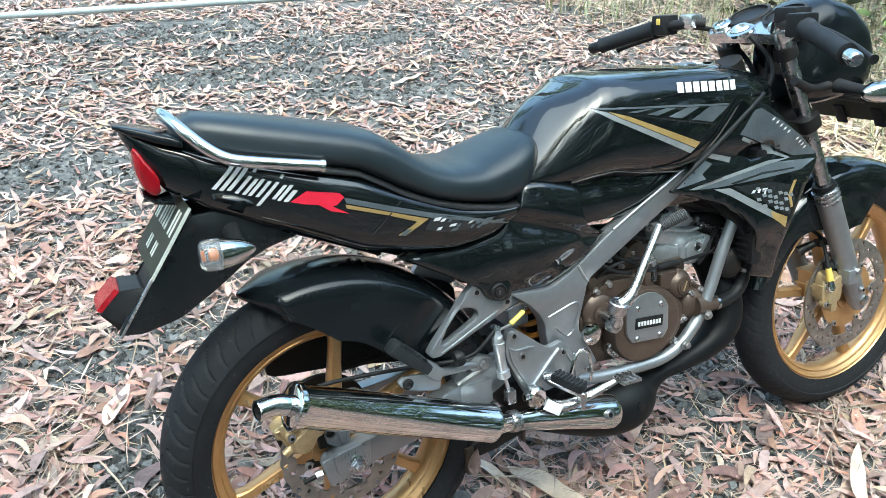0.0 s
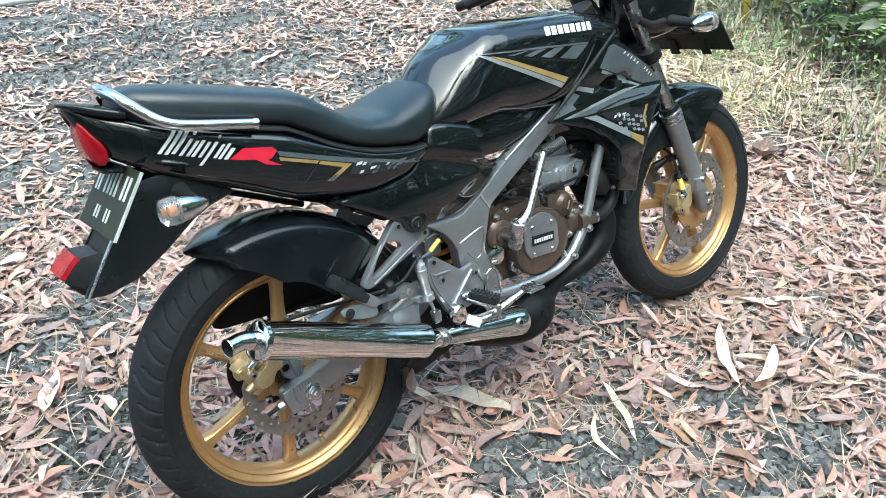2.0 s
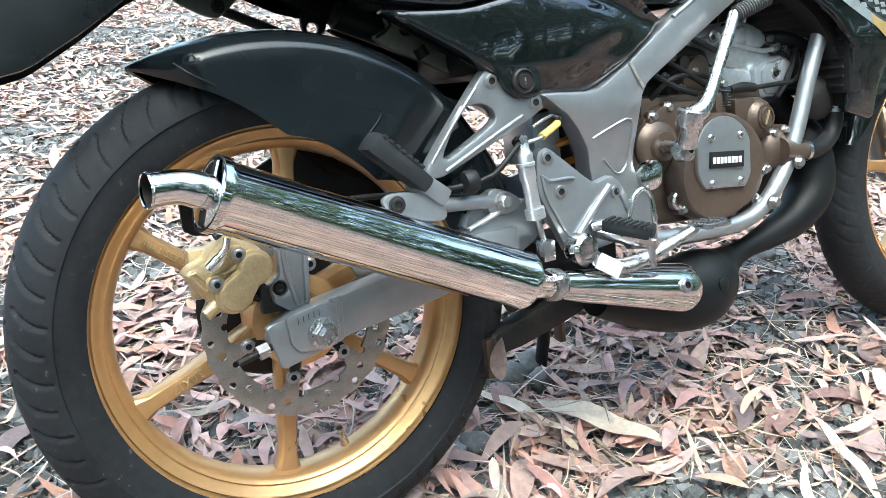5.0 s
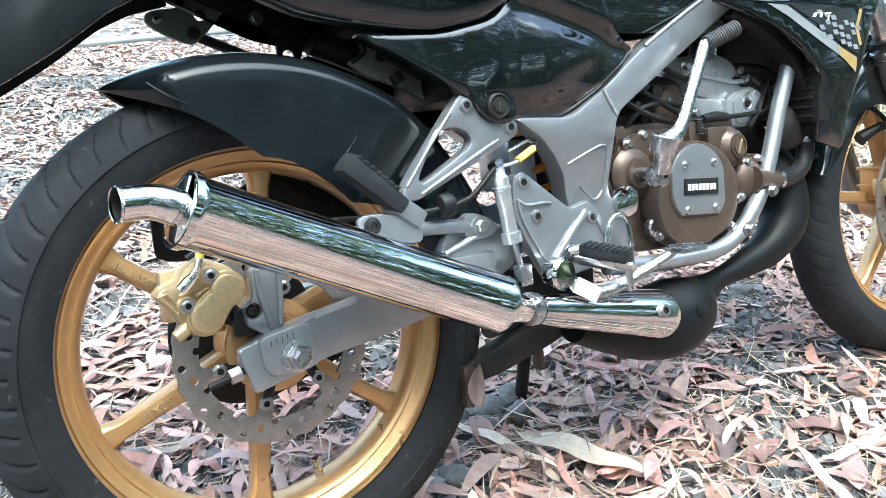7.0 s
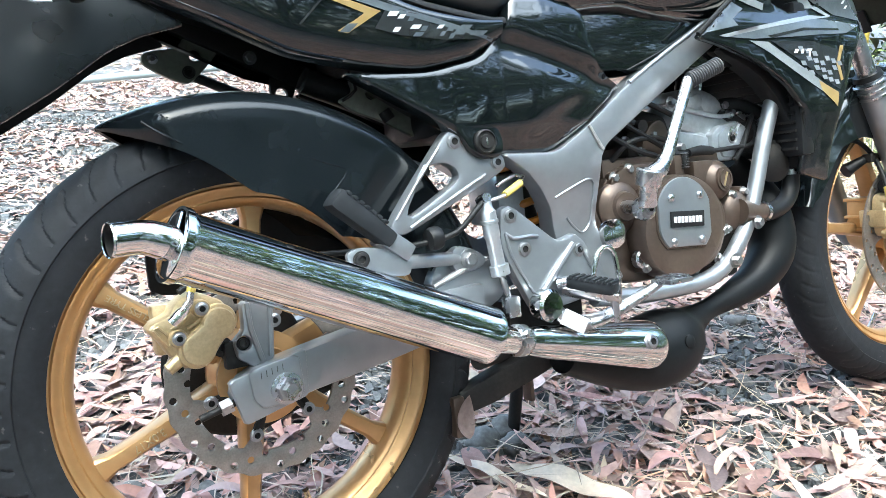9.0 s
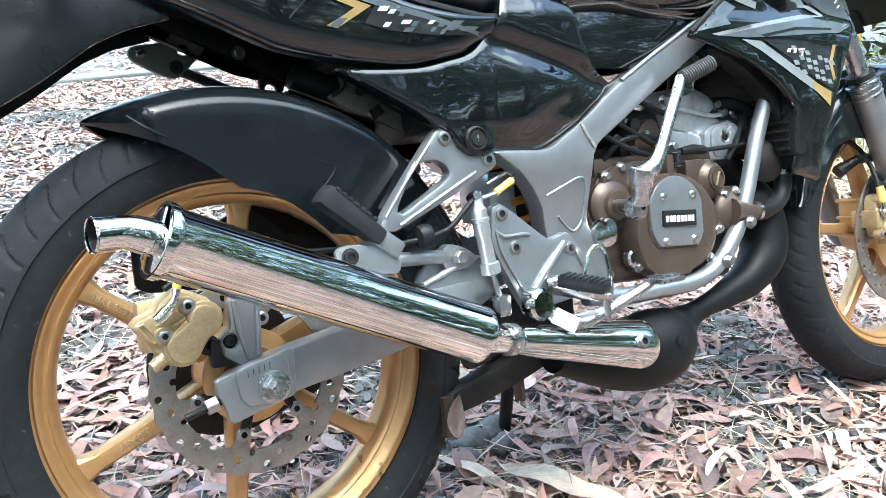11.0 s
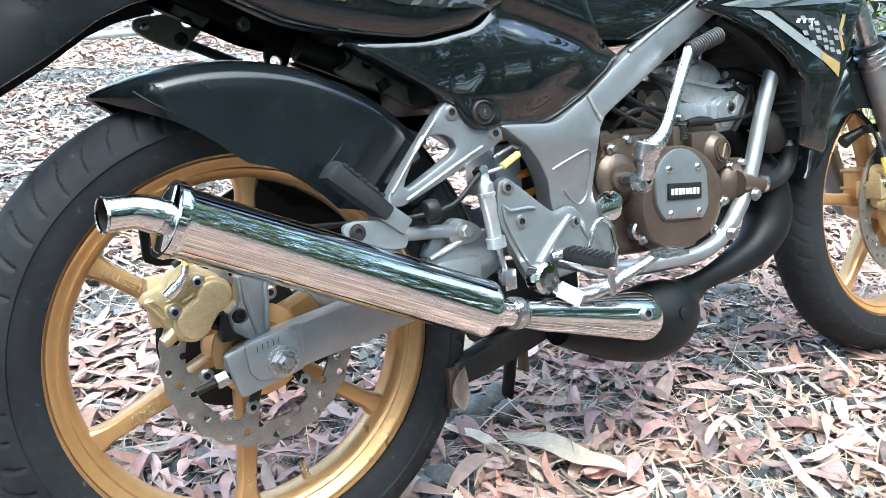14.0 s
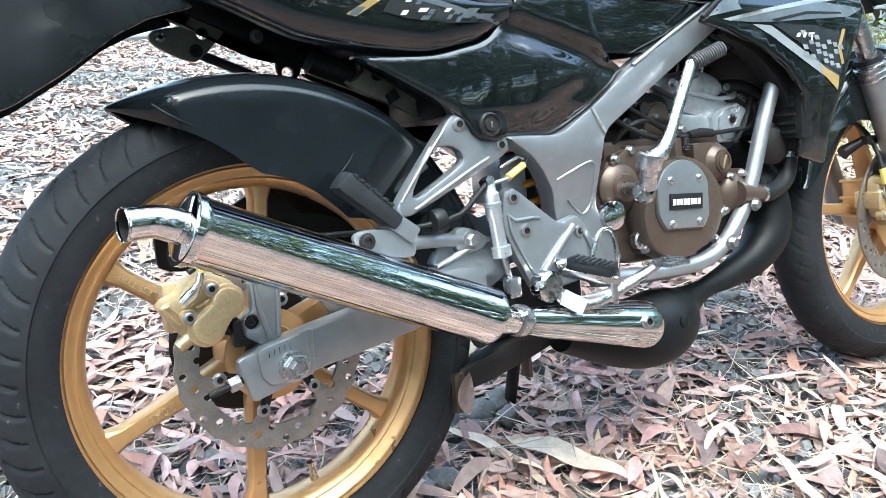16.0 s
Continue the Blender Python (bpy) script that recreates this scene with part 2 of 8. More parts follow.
def tube(points, radius, seg=14, step=0.012, cap=True, bm=None, straight=False, flat=1.0):
    """A round bar along points; radius is a number or one per point."""
    bm = bm or bmesh.new()
    line = [Vector(q) for q in points]
    many = hasattr(radius, "__len__")
    if not straight and len(line) > 2:
        rows = [(*q, r) for q, r in zip(line, radius if many else [radius] * len(line))]
        sm = spline([Vector(r) for r in rows], step)
        line, rad = [Vector(q[:3]) for q in sm], [q[3] for q in sm]
    else:
        rad = list(radius) if many else [radius] * len(line)
    up, loops = None, []
    for i, q in enumerate(line):
        t = (line[min(i + 1, len(line) - 1)] - line[max(i - 1, 0)]).normalized()
        if up is None:
            up = t.orthogonal().normalized()
        up = (up - t * up.dot(t)).normalized()
        s = t.cross(up)
        loops.append([q + (up * math.cos(a) + s * math.sin(a) * flat) * rad[i] for a in (2 * math.pi * k / seg for k in range(seg))])
    rings(bm, loops, cap)
    bmesh.ops.recalc_face_normals(bm, faces=bm.faces)
    return bm


def lathe(profile, centre, axis=(0, -1, 0), seg=32, closed=False, bm=None):
    """Turns (radius, along) pairs about an axis through centre."""
    bm = bm or bmesh.new()
    ax = Vector(axis).normalized()
    u = ax.orthogonal().normalized()
    w = ax.cross(u)
    c = Vector(centre)
    loops = []
    for r, a in profile:
        r = max(r, 1e-5)
        loops.append([c + ax * a + (u * math.cos(k) + w * math.sin(k)) * r for k in (2 * math.pi * i / seg for i in range(seg))])
    rings(bm, loops, cap=not closed, closed=closed)
    bmesh.ops.remove_doubles(bm, verts=bm.verts, dist=2e-5)
    bmesh.ops.recalc_face_normals(bm, faces=bm.faces)
    return bm


def block(lo, hi, bevel=0.003, bm=None, turn=None):
    """A box with rounded edges between two corners."""
    b = bmesh.new()
    lo, hi = Vector(lo), Vector(hi)
    bmesh.ops.create_cube(b, size=1, matrix=Matrix.LocRotScale((lo + hi) / 2, None, hi - lo))
    if bevel:
        bmesh.ops.bevel(b, geom=list(b.edges), offset=bevel, segments=2, affect="EDGES", profile=0.6)
    if turn:
        b.transform(turn)
    if bm is None:
        return b
    join(bm, b)
    return bm


def join(bm, other):
    me = bpy.data.meshes.new("joined")
    other.to_mesh(me)
    other.free()
    bm.from_mesh(me)
    bpy.data.meshes.remove(me)
    return bm


def inside(poly, x, z):
    hit = False
    for (a, b), (c, d) in zip(poly, poly[1:] + poly[:1]):
        if (b > z) != (d > z) and x < (c - a) * (z - b) / (d - b) + a:
            hit = not hit
    return hit


def rounded(poly, cut=0.3, times=2):
    """Rounds a polygon's corners."""
    p = [tuple(q) for q in poly]
    for _ in range(times):
        q = []
        for (a, b), (c, d) in zip(p, p[1:] + p[:1]):
            q += [(a + (c - a) * cut, b + (d - b) * cut), (c + (a - c) * cut, d + (b - d) * cut)]
        p = q
    return p


def resampled(poly, step):
    out = []
    for (a, b), (c, d) in zip(poly, poly[1:] + poly[:1]):
        n = max(1, round(math.hypot(c - a, d - b) / step))
        out += [(a + (c - a) * i / n, b + (d - b) * i / n) for i in range(n)]
    return out


def edge_gap(points, polys):
    """How far each point lies from the nearest outline."""
    p = np.array(points)
    best = np.full(len(p), 9.0)
    for poly in polys:
        a = np.array(poly)
        b = np.roll(a, -1, 0)
        for s, e in zip(a, b):
            d = e - s
            u = np.clip(((p - s) @ d) / max(d @ d, 1e-12), 0, 1)
            best = np.minimum(best, np.hypot(*(p - s - u[:, None] * d).T))
    return best


def panel(poly, y, thick, edge=0.003, holes=(), shape=None, grid=0.016, round_by=0.25, step=0.008, plain=False):
    """A plate in the x-z plane, its outer face at y and its inner one thick behind it, with rounded edges and openings; shape(x, z) bows it outwards."""
    poly = resampled(rounded(poly, round_by, 2) if round_by else list(poly), step)
    holes = [resampled(list(h), step) for h in holes]
    loops = [poly] + holes
    pts, edges = [], []
    for loop in loops:
        k = len(pts)
        pts += loop
        edges += [(k + i, k + (i + 1) % len(loop)) for i in range(len(loop))]
    rim = len(pts)
    xs, zs = [q[0] for q in poly], [q[1] for q in poly]
    extra = []
    for i in range(int((max(xs) - min(xs)) / grid) + 2):
        for j in range(int((max(zs) - min(zs)) / grid) + 2):
            q = (min(xs) + (i + 0.5 * (j % 2)) * grid, min(zs) + j * grid)
            if inside(poly, *q) and not any(inside(h, *q) for h in holes):
                extra.append(q)
    if extra:
        gap = edge_gap(extra, loops)
        extra = [q for q, g in zip(extra, gap) if g > max(edge * 1.2, grid * 0.4)]
    for loop in loops:
        n = len(loop)
        sign = 1 if loop is poly else -1
        area = sum(loop[i][0] * loop[(i + 1) % n][1] - loop[(i + 1) % n][0] * loop[i][1] for i in range(n))
        s = sign * (1 if area > 0 else -1)
        for depth in (edge * 0.35, edge):
            for i in range(n):
                (a, b), (c, d) = loop[i - 1], loop[(i + 1) % n]
                l = math.hypot(c - a, d - b) or 1
                q = (loop[i][0] - s * (d - b) / l * depth, loop[i][1] + s * (c - a) / l * depth)
                extra.append(q)
    gap = edge_gap(extra, loops)
    extra = [q for q, g in zip(extra, gap) if g > edge * 0.3 and inside(poly, *q) and not any(inside(h, *q) for h in holes)]
    out, _, faces, *_ = delaunay_2d_cdt([Vector(q) for q in pts + extra], edges, [], 0, 1e-6)
    out = [tuple(q) for q in out]
    keep = []
    for f in faces:
        cx, cz = sum(out[i][0] for i in f) / len(f), sum(out[i][1] for i in f) / len(f)
        if inside(poly, cx, cz) and not any(inside(h, cx, cz) for h in holes):
            keep.append(f)
    gap = edge_gap(out, loops)
    bm = bmesh.new()
    front, back = [], []
    side = 1 if thick > 0 else -1
    for (x, z), g in zip(out, gap):
        d = min(g, edge)
        drop = edge - math.sqrt(max(edge * edge - (edge - d) ** 2, 0)) if edge else 0
        bow = shape(x, z) if shape else 0
        front.append(bm.verts.new((x, y - side * bow + side * drop, z)))
        back.append(bm.verts.new((x, y - side * bow + thick, z)))
    for f in keep:
        try:
            bm.faces.new([front[i] for i in f])
            bm.faces.new([back[i] for i in reversed(f)])
        except ValueError:
            pass
    count = {}
    for f in keep:
        for i, j in zip(f, f[1:] + f[:1]):
            count[(i, j)] = 1
    for i, j in count:
        if (j, i) not in count:
            bm.faces.new((front[j], front[i], back[i], back[j]))
    bmesh.ops.delete(bm, geom=[v for v in bm.verts if not v.link_faces], context="VERTS")
    bmesh.ops.recalc_face_normals(bm, faces=bm.faces)
    return bm


def section(x, top, low, half, n=2.6, seg=40, lean=0.0, low_half=None):
    """A rounded cross-section at x; half may narrow towards low_half below."""
    zc, h = (top + low) / 2, (top - low) / 2
    out = []
    for k in range(seg):
        a = 2 * math.pi * k / seg
        c, s = math.cos(a), math.sin(a)
        yy = math.copysign(abs(c) ** (2 / n), c)
        zz = math.copysign(abs(s) ** (2 / n), s)
        w = half if low_half is None else half + (low_half - half) * (0.5 - zz / 2)
        out.append((x + lean * zz * h, yy * w, zc + zz * h))
    return out


def smooth_rows(rows, step):
    """Rows of numbers by x, made dense and smooth."""
    rows = [np.array(r, float) for r in rows]
    ext = [2 * rows[0] - rows[1]] + rows + [2 * rows[-1] - rows[-2]]
    out = []
    for a, b, c, d in zip(ext, ext[1:], ext[2:], ext[3:]):
        n = max(1, round(abs(c[0] - b[0]) / step))
        for i in range(n):
            u = i / n
            lin = b + (c - b) * u
            cub = 0.5 * (2 * b + (c - a) * u + (2 * a - 5 * b + 4 * c - d) * u * u + (3 * b - a - 3 * c + d) * u ** 3)
            out.append(0.5 * lin + 0.5 * cub)
            out[-1][0] = lin[0]
    return out + [rows[-1]]


def loft(rows, step=0.012, n=2.6, seg=48):
    """A body through rows of x, top, low, half width, low half width."""
    bm = bmesh.new()
    rings(bm, [section(r[0], r[1], r[2], max(r[3], 0.002), n, seg, r[5] if len(r) > 5 else 0, max(r[4], 0.002)) for r in smooth_rows(rows, step)])
    bmesh.ops.recalc_face_normals(bm, faces=bm.faces)
    return bm


def bar_between(a, b, r, seg=14, bm=None):
    return tube([a, b], r, seg, bm=bm, straight=True)


BOLT_MESHES = {}


def bolt(at, parent, r=0.008, axis=(0, -1, 0), h=0.005, material=HEADS, socket=True):
    """A socket-head or hex screw, its seat at the given place."""
    key = (r, h, socket, material.name)
    if key not in BOLT_MESHES:
        if socket:
            bm = lathe([(0, 0), (r * 1.25, 0), (r * 1.25, h * 0.2), (r * 1.0, h * 0.35), (r * 1.0, h * 0.85), (r * 0.85, h), (r * 0.55, h), (r * 0.5, h * 0.45), (0, h * 0.4)],
                       (0, 0, 0), (0, 0, 1), 18)
        else:
            bm = lathe([(0, 0), (r * 1.5, 0), (r * 1.5, h * 0.2), (r * 1.02, h * 0.22)], (0, 0, 0), (0, 0, 1), 18)
            lathe([(r, h * 0.2), (r, h * 0.9), (r * 0.85, h), (0, h)], (0, 0, 0), (0, 0, 1), 6, bm=bm)
        # Faces inside the socket get a dark colour, painting the shade of the recess.
        if socket:
            for f in bm.faces:
                c = f.calc_center_median()
                f.material_index = 1 if math.hypot(c.x, c.y) < r * 0.54 else 0
        me = bpy.data.meshes.new("bolt")
        bm.to_mesh(me)
        bm.free()
        me.materials.append(material)
        me.materials.append(DARK)
        me.shade_smooth()
        me.set_sharp_from_angle(angle=radians(30))
        BOLT_MESHES[key] = me
    ob = new("bolt", BOLT_MESHES[key])
    ob.parent = parent
    ob.matrix_local = Matrix.Translation(at) @ Vector(axis).to_track_quat("Z", "Y").to_matrix().to_4x4()
    return ob


TREES = {}


def decal(name, polys, body, material, parent, label="", proud=0.0012, grid=0.012):
    """Thin film on the right-hand face of a body, cut to outlines in x and z."""
    bm = bmesh.new()
    tree = TREES[body.name] if body.name in TREES else TREES.setdefault(body.name, BVHTree.FromPolygons([v.co for v in body.data.vertices], [p.vertices for p in body.data.polygons]))
    for poly in polys:
        poly = resampled(list(poly), grid)
        xs, zs = [q[0] for q in poly], [q[1] for q in poly]
        extra = []
        i = min(xs)
        while i < max(xs):
            j = min(zs)
            while j < max(zs):
                if inside(poly, i, j):
                    extra.append((i, j))
                j += grid
            i += grid
        if extra:
            extra = [q for q, g in zip(extra, edge_gap(extra, [poly])) if g > grid * 0.3]
        n = len(poly)
        out, _, faces, *_ = delaunay_2d_cdt([Vector(q) for q in poly + extra], [(k, (k + 1) % n) for k in range(n)], [], 0, 1e-6)
        vs = []
        for x, z in out:
            hit, normal, *_ = tree.ray_cast(Vector((x, -1.0, z)), Vector((0, 1, 0)))
            if hit is None:
                hit, normal, *_ = tree.find_nearest(Vector((x, -0.12, z)))
            if normal.y > 0:
                normal = -normal
            vs.append((hit + normal * proud, hit + normal * proud * 0.2))
        tops = [bm.verts.new(a) for a, _ in vs]
        for f in faces:
            cx, cz = sum(out[i][0] for i in f) / len(f), sum(out[i][1] for i in f) / len(f)
            if inside(poly, cx, cz):
                bm.faces.new([tops[i] for i in f])
    bmesh.ops.delete(bm, geom=[v for v in bm.verts if not v.link_faces], context="VERTS")
    bmesh.ops.recalc_face_normals(bm, faces=bm.faces)
    for f in bm.faces:
        if f.normal.y > 0:
            f.normal_flip()
    return part(name, bm, material, parent, label, 60)


# ---- ground ----
def ground_z(x, y):
    """The lie of the land: level by the machine, rising gently behind it."""
    rise = 0.066 * max(0.0, y - 0.35) if y < 5 else 0.066 * 4.65 + 0.02 * (y - 5) * max(0, 1 - (y - 5) / 60)
    rise += 0.05 * max(0.0, min(x - 2.2, 3.0))
    near = math.exp(-((x - 1.2) ** 2 + (y - 0.1) ** 2) / 0.25)
    return rise + 0.014 * near + 0.008 * noise.noise((x * 2.1, y * 2.1, 0.3)) + 0.004 * noise.noise((x * 9, y * 9, 1.3))


def build_ground():
    bm = bmesh.new()
    def lines(lo, hi, near_lo, near_hi, fine):
        out, v = [], near_lo
        while v < near_hi:
            out.append(v)
            v += fine
        s, v = fine, near_hi
        while v < hi:
            out.append(v)
            s *= 1.35
            v += s
        out.append(hi)
        s, v = fine, near_lo
        while v > lo:
            s *= 1.35
            v -= s
            out.append(max(v, lo))
        return sorted(set(out))
    xs, ys = lines(-1500, 1500, -1.6, 3.4, 0.045), lines(-1500, 1500, -1.6, 3.6, 0.045)
    vs = [[bm.verts.new((x, y, ground_z(x, y))) for x in xs] for y in ys]
    for j in range(len(ys) - 1):
        for i in range(len(xs) - 1):
            bm.faces.new((vs[j][i], vs[j][i + 1], vs[j + 1][i + 1], vs[j + 1][i]))
    me = bpy.data.meshes.new("ground")
    bm.to_mesh(me)
    bm.free()
    me.materials.append(SOIL)
    me.shade_smooth()
    return tagged(new("ground", me), "dark grey stony earth under fallen leaves", "ground", kind="structure")


build_ground()


# ---- motorcycle ----
bike = tagged(new("motorcycle"), "black sport motorcycle with gold wheels leaning on its stand", "motorcycle")
bike.matrix_world = pose(-0.006, -0.011, 0, -13.5, 0, 0)

HUB_R, HUB_F = (0.0, 0.0, 0.300), (1.258, 0.0, 0.316)


def build_tyre(centre, radius, half, parent, bead=0.221, cut=0.0046):
    """A tyre with a rounded crown and slanting grooves cut into it."""
    cx, cy, cz = centre
    prof = []
    for k in range(37):
        ang = (-1 + 2 * k / 36) * radians(82)
        prof.append((radius - half * 0.92 * (1 - math.cos(ang)), half * math.sin(ang) / math.sin(radians(82))))
    drop = prof[0][0]
    prof.insert(0, (drop - 0.0015, -half + 0.0022))
    prof.append((drop - 0.0015, half - 0.0022))
    for f in (0.3, 0.6, 0.85, 1.0):
        r = drop + (bead - drop) * f
        w = half * (0.955 - 0.04 * f - 0.24 * max(0, f - 0.5))
        prof.insert(0, (r, -w))
        prof.append((r, w))
    n = 56 * 16
    bm = bmesh.new()
    loops = []
    for i in range(n):
        t = 2 * math.pi * i / n
        ring = []
        for r, a in prof:
            s = abs(a) / half
            g = 0.0
            if r >= drop and s > 0.1:
                u = (t * 56 / (2 * math.pi) + (0.5 if a > 0 else 0) + 1.5 * (1 - s) ** 1.3) % 1.0
                odd = int(t * 56 / (2 * math.pi) + (0.5 if a > 0 else 0) + 1.5 * (1 - s) ** 1.3) % 2
                if (0.16 if odd else 0.5) < s < (0.95 if odd else 0.985) and abs(u - 0.5) < 0.12:
                    g = cut * (1 - (abs(u - 0.5) / 0.12) ** 2)
            ring.append((cx + (r - g) * math.cos(t), cy + a, cz + (r - g) * math.sin(t)))
        loops.append(ring)
    vs = [[bm.verts.new(q) for q in ring] for ring in loops]
    m = len(prof)
    for i in range(n):
        a, b = vs[i], vs[(i + 1) % n]
        for j in range(m - 1):
            bm.faces.new((a[j], b[j], b[j + 1], a[j + 1]))
    bmesh.ops.recalc_face_normals(bm, faces=bm.faces)
    return part("tyre", bm, RUBBER, parent, "black rubber tyre with slanting tread grooves", 28)


def rim_profile(w):
    right = [(0.2235, -w), (0.2225, -w + 0.004), (0.2185, -w + 0.005), (0.2165, -w + 0.0015), (0.213, -w + 0.003), (0.2095, -w + 0.009),
             (0.2055, -w + 0.011), (0.2035, -w + 0.0095), (0.1995, -w + 0.012), (0.195, -w + 0.02), (0.1925, -0.006)]
    out = [(r, a) for r, a in right] + [(r, -a) for r, a in right[::-1]]
    return out + [(0.222, w * 0.9), (0.205, w * 0.35), (0.205, -w * 0.35), (0.222, -w * 0.9)]


def build_wheel(name, centre, half_rim, spoke_at, hub_half):
    cx, cy, cz = centre
    wheel = part(name, lathe([(r, -a) for r, a in rim_profile(half_rim)], centre, (0, -1, 0), 128, closed=True), GOLD, bike, "gold painted alloy wheel")
    part("hub", lathe([(0.018, -hub_half), (0.034, -hub_half), (0.038, -hub_half + 0.01), (0.046, -0.02), (0.052, -0.006), (0.052, 0.006), (0.046, 0.02), (0.038, hub_half - 0.01),
                       (0.034, hub_half), (0.018, hub_half)], centre, (0, -1, 0), 48), GOLD, wheel)
    for k in range(6):
        a = radians(spoke_at + 60 * k)
        rows = []
        for u in range(9):
            f = u / 8
            r = 0.042 + (0.1965 - 0.042) * f
            w = 0.0155 - 0.0045 * min(1, f * 1.6) + 0.006 * max(0, (f - 0.86) / 0.14) ** 2
            d = 0.020 - 0.007 * f
            ring = []
            for q in range(12):
                b = 2 * math.pi * q / 12
                yy = math.copysign(abs(math.cos(b)) ** 0.6, math.cos(b)) * d
                ss = math.copysign(abs(math.sin(b)) ** 0.6, math.sin(b)) * w
                ring.append((cx + r * math.cos(a) - ss * math.sin(a), cy + yy, cz + r * math.sin(a) + ss * math.cos(a)))
            rows.append(ring)
        bm = rings(bmesh.new(), rows)
        bmesh.ops.recalc_face_normals(bm, faces=bm.faces)
        part("spoke", bm, GOLD, wheel)
    return wheel


def build_disc(centre, y, outer, inner, lugs, parent, lug_r, start, waves=0, holes=36):
    """A drilled brake disc with lugs that reach inwards to its bolts."""
    cx, cz = centre[0], centre[2]
    edge = []
    for k in range(144):
        a = 2 * math.pi * k / 144
        r = outer + (0.0013 * math.cos(a * waves) if waves else 0)
        edge.append((cx + r * math.cos(a), cz + r * math.sin(a)))
    cut = []
    for k in range(120):
        a = 2 * math.pi * k / 120
        near = max(math.cos((a - radians(start)) * lugs), 0) ** 7 if lugs else 0
        r = inner - near * (inner - lug_r + 0.012)
        cut.append((cx + r * math.cos(a), cz + r * math.sin(a)))
    drilled = []
    for k in range(holes):
        a = 2 * math.pi * (k + 0.3) / holes
        r = outer - 0.008 - 0.0085 * (k % 3)
        drilled.append([(cx + r * math.cos(a) + 0.0043 * math.cos(b), cz + r * math.sin(a) + 0.0043 * math.sin(b)) for b in (math.pi * 2 * i / 10 for i in range(10))])
    return part("brake_disc", panel(edge, y, 0.004, 0.0006, [cut] + drilled, grid=0.02, round_by=0, step=0.02), DISC, parent, "drilled steel brake disc")


# rear wheel
rear = build_wheel("rear_wheel", HUB_R, 0.036, 83, 0.062)
build_tyre(HUB_R, 0.296, 0.054, rear)
build_disc(HUB_R, -0.060, 0.110, 0.083, 6, rear, 0.066, 14, 24, 36)
for k in range(6):
    a = radians(14 + 60 * k)
    part("carrier_arm", tube([(0.04 * math.cos(a + 0.2), -0.052, 0.3 + 0.04 * math.sin(a + 0.2)), (0.066 * math.cos(a), -0.057, 0.3 + 0.066 * math.sin(a))], 0.008, 8, flat=0.6), DARK, rear)
    bolt((0.065 * math.cos(a), -0.060, 0.3 + 0.065 * math.sin(a)), rear, 0.0065, h=0.004)
part("disc_carrier", lathe([(0.03, 0.045), (0.05, 0.046), (0.053, 0.05), (0.053, 0.056), (0.04, 0.058), (0.03, 0.06)], HUB_R, (0, -1, 0), 40), GOLD, rear)
part("sprocket", lathe([(0.03, -0.062), (0.088, -0.062), (0.092, -0.060), (0.088, -0.056), (0.03, -0.056)], HUB_R, (0, -1, 0), 44), DARK, rear)
va = radians(-74)
valve = tube([(0.196 * math.cos(va), 0, 0.3 + 0.196 * math.sin(va)), (0.178 * math.cos(va), -0.006, 0.3 + 0.178 * math.sin(va)), (0.164 * math.cos(va), -0.012, 0.3 + 0.164 * math.sin(va))],
             [0.006, 0.0045, 0.004], 10)
part("valve", valve, STEEL, rear)


def raised_text(text, spoke_deg, r0, size, wheel, centre, y):
    """Cast lettering along a spoke."""
    cu = bpy.data.curves.new("lettering", "FONT")
    cu.body, cu.size, cu.extrude, cu.align_x, cu.align_y = text, size, 0.0013, "CENTER", "CENTER"
    ob = bpy.data.objects.new("lettering", cu)
    me = bpy.data.meshes.new_from_object(ob)
    bpy.data.objects.remove(ob)
    a = radians(spoke_deg)
    m = Matrix.Translation((centre[0] + r0 * math.cos(a), y, centre[2] + r0 * math.sin(a))) @ Matrix.Rotation(-a, 4, "Y") @ Matrix.Rotation(radians(90), 4, "X")
    me.transform(m)
    me.materials.append(PALE_GOLD)
    return part_of_mesh("lettering", me, wheel, "raised size marking", 0)


raised_text("3.0X17", 203, 0.135, 0.013, rear, HUB_R, -0.0168)
raised_text("TUBELESS TYRE", 143, 0.150, 0.0105, rear, HUB_R, -0.0166)

# front wheel
front = build_wheel("front_wheel", HUB_F, 0.034, 52, 0.055)
build_tyre(HUB_F, 0.291, 0.044, front, cut=0.0014)
build_disc(HUB_F, -0.049, 0.134, 0.104, 6, front, 0.075, 0, 0, 48)
part("disc_carrier", lathe([(0.03, 0.038), (0.05, 0.042), (0.08, 0.046), (0.08, 0.05), (0.05, 0.05), (0.03, 0.052)], HUB_F, (0, -1, 0), 40), GOLD, front)
for k in range(6):
    a = radians(60 * k)
    bolt((HUB_F[0] + 0.075 * math.cos(a), -0.052, HUB_F[2] + 0.075 * math.sin(a)), front, 0.006, h=0.004)
va = radians(-109)
part("valve", tube([(HUB_F[0] + 0.196 * math.cos(va), 0, HUB_F[2] + 0.196 * math.sin(va)), (HUB_F[0] + 0.163 * math.cos(va), -0.01, HUB_F[2] + 0.163 * math.sin(va))], 0.0045, 10), STEEL, front)

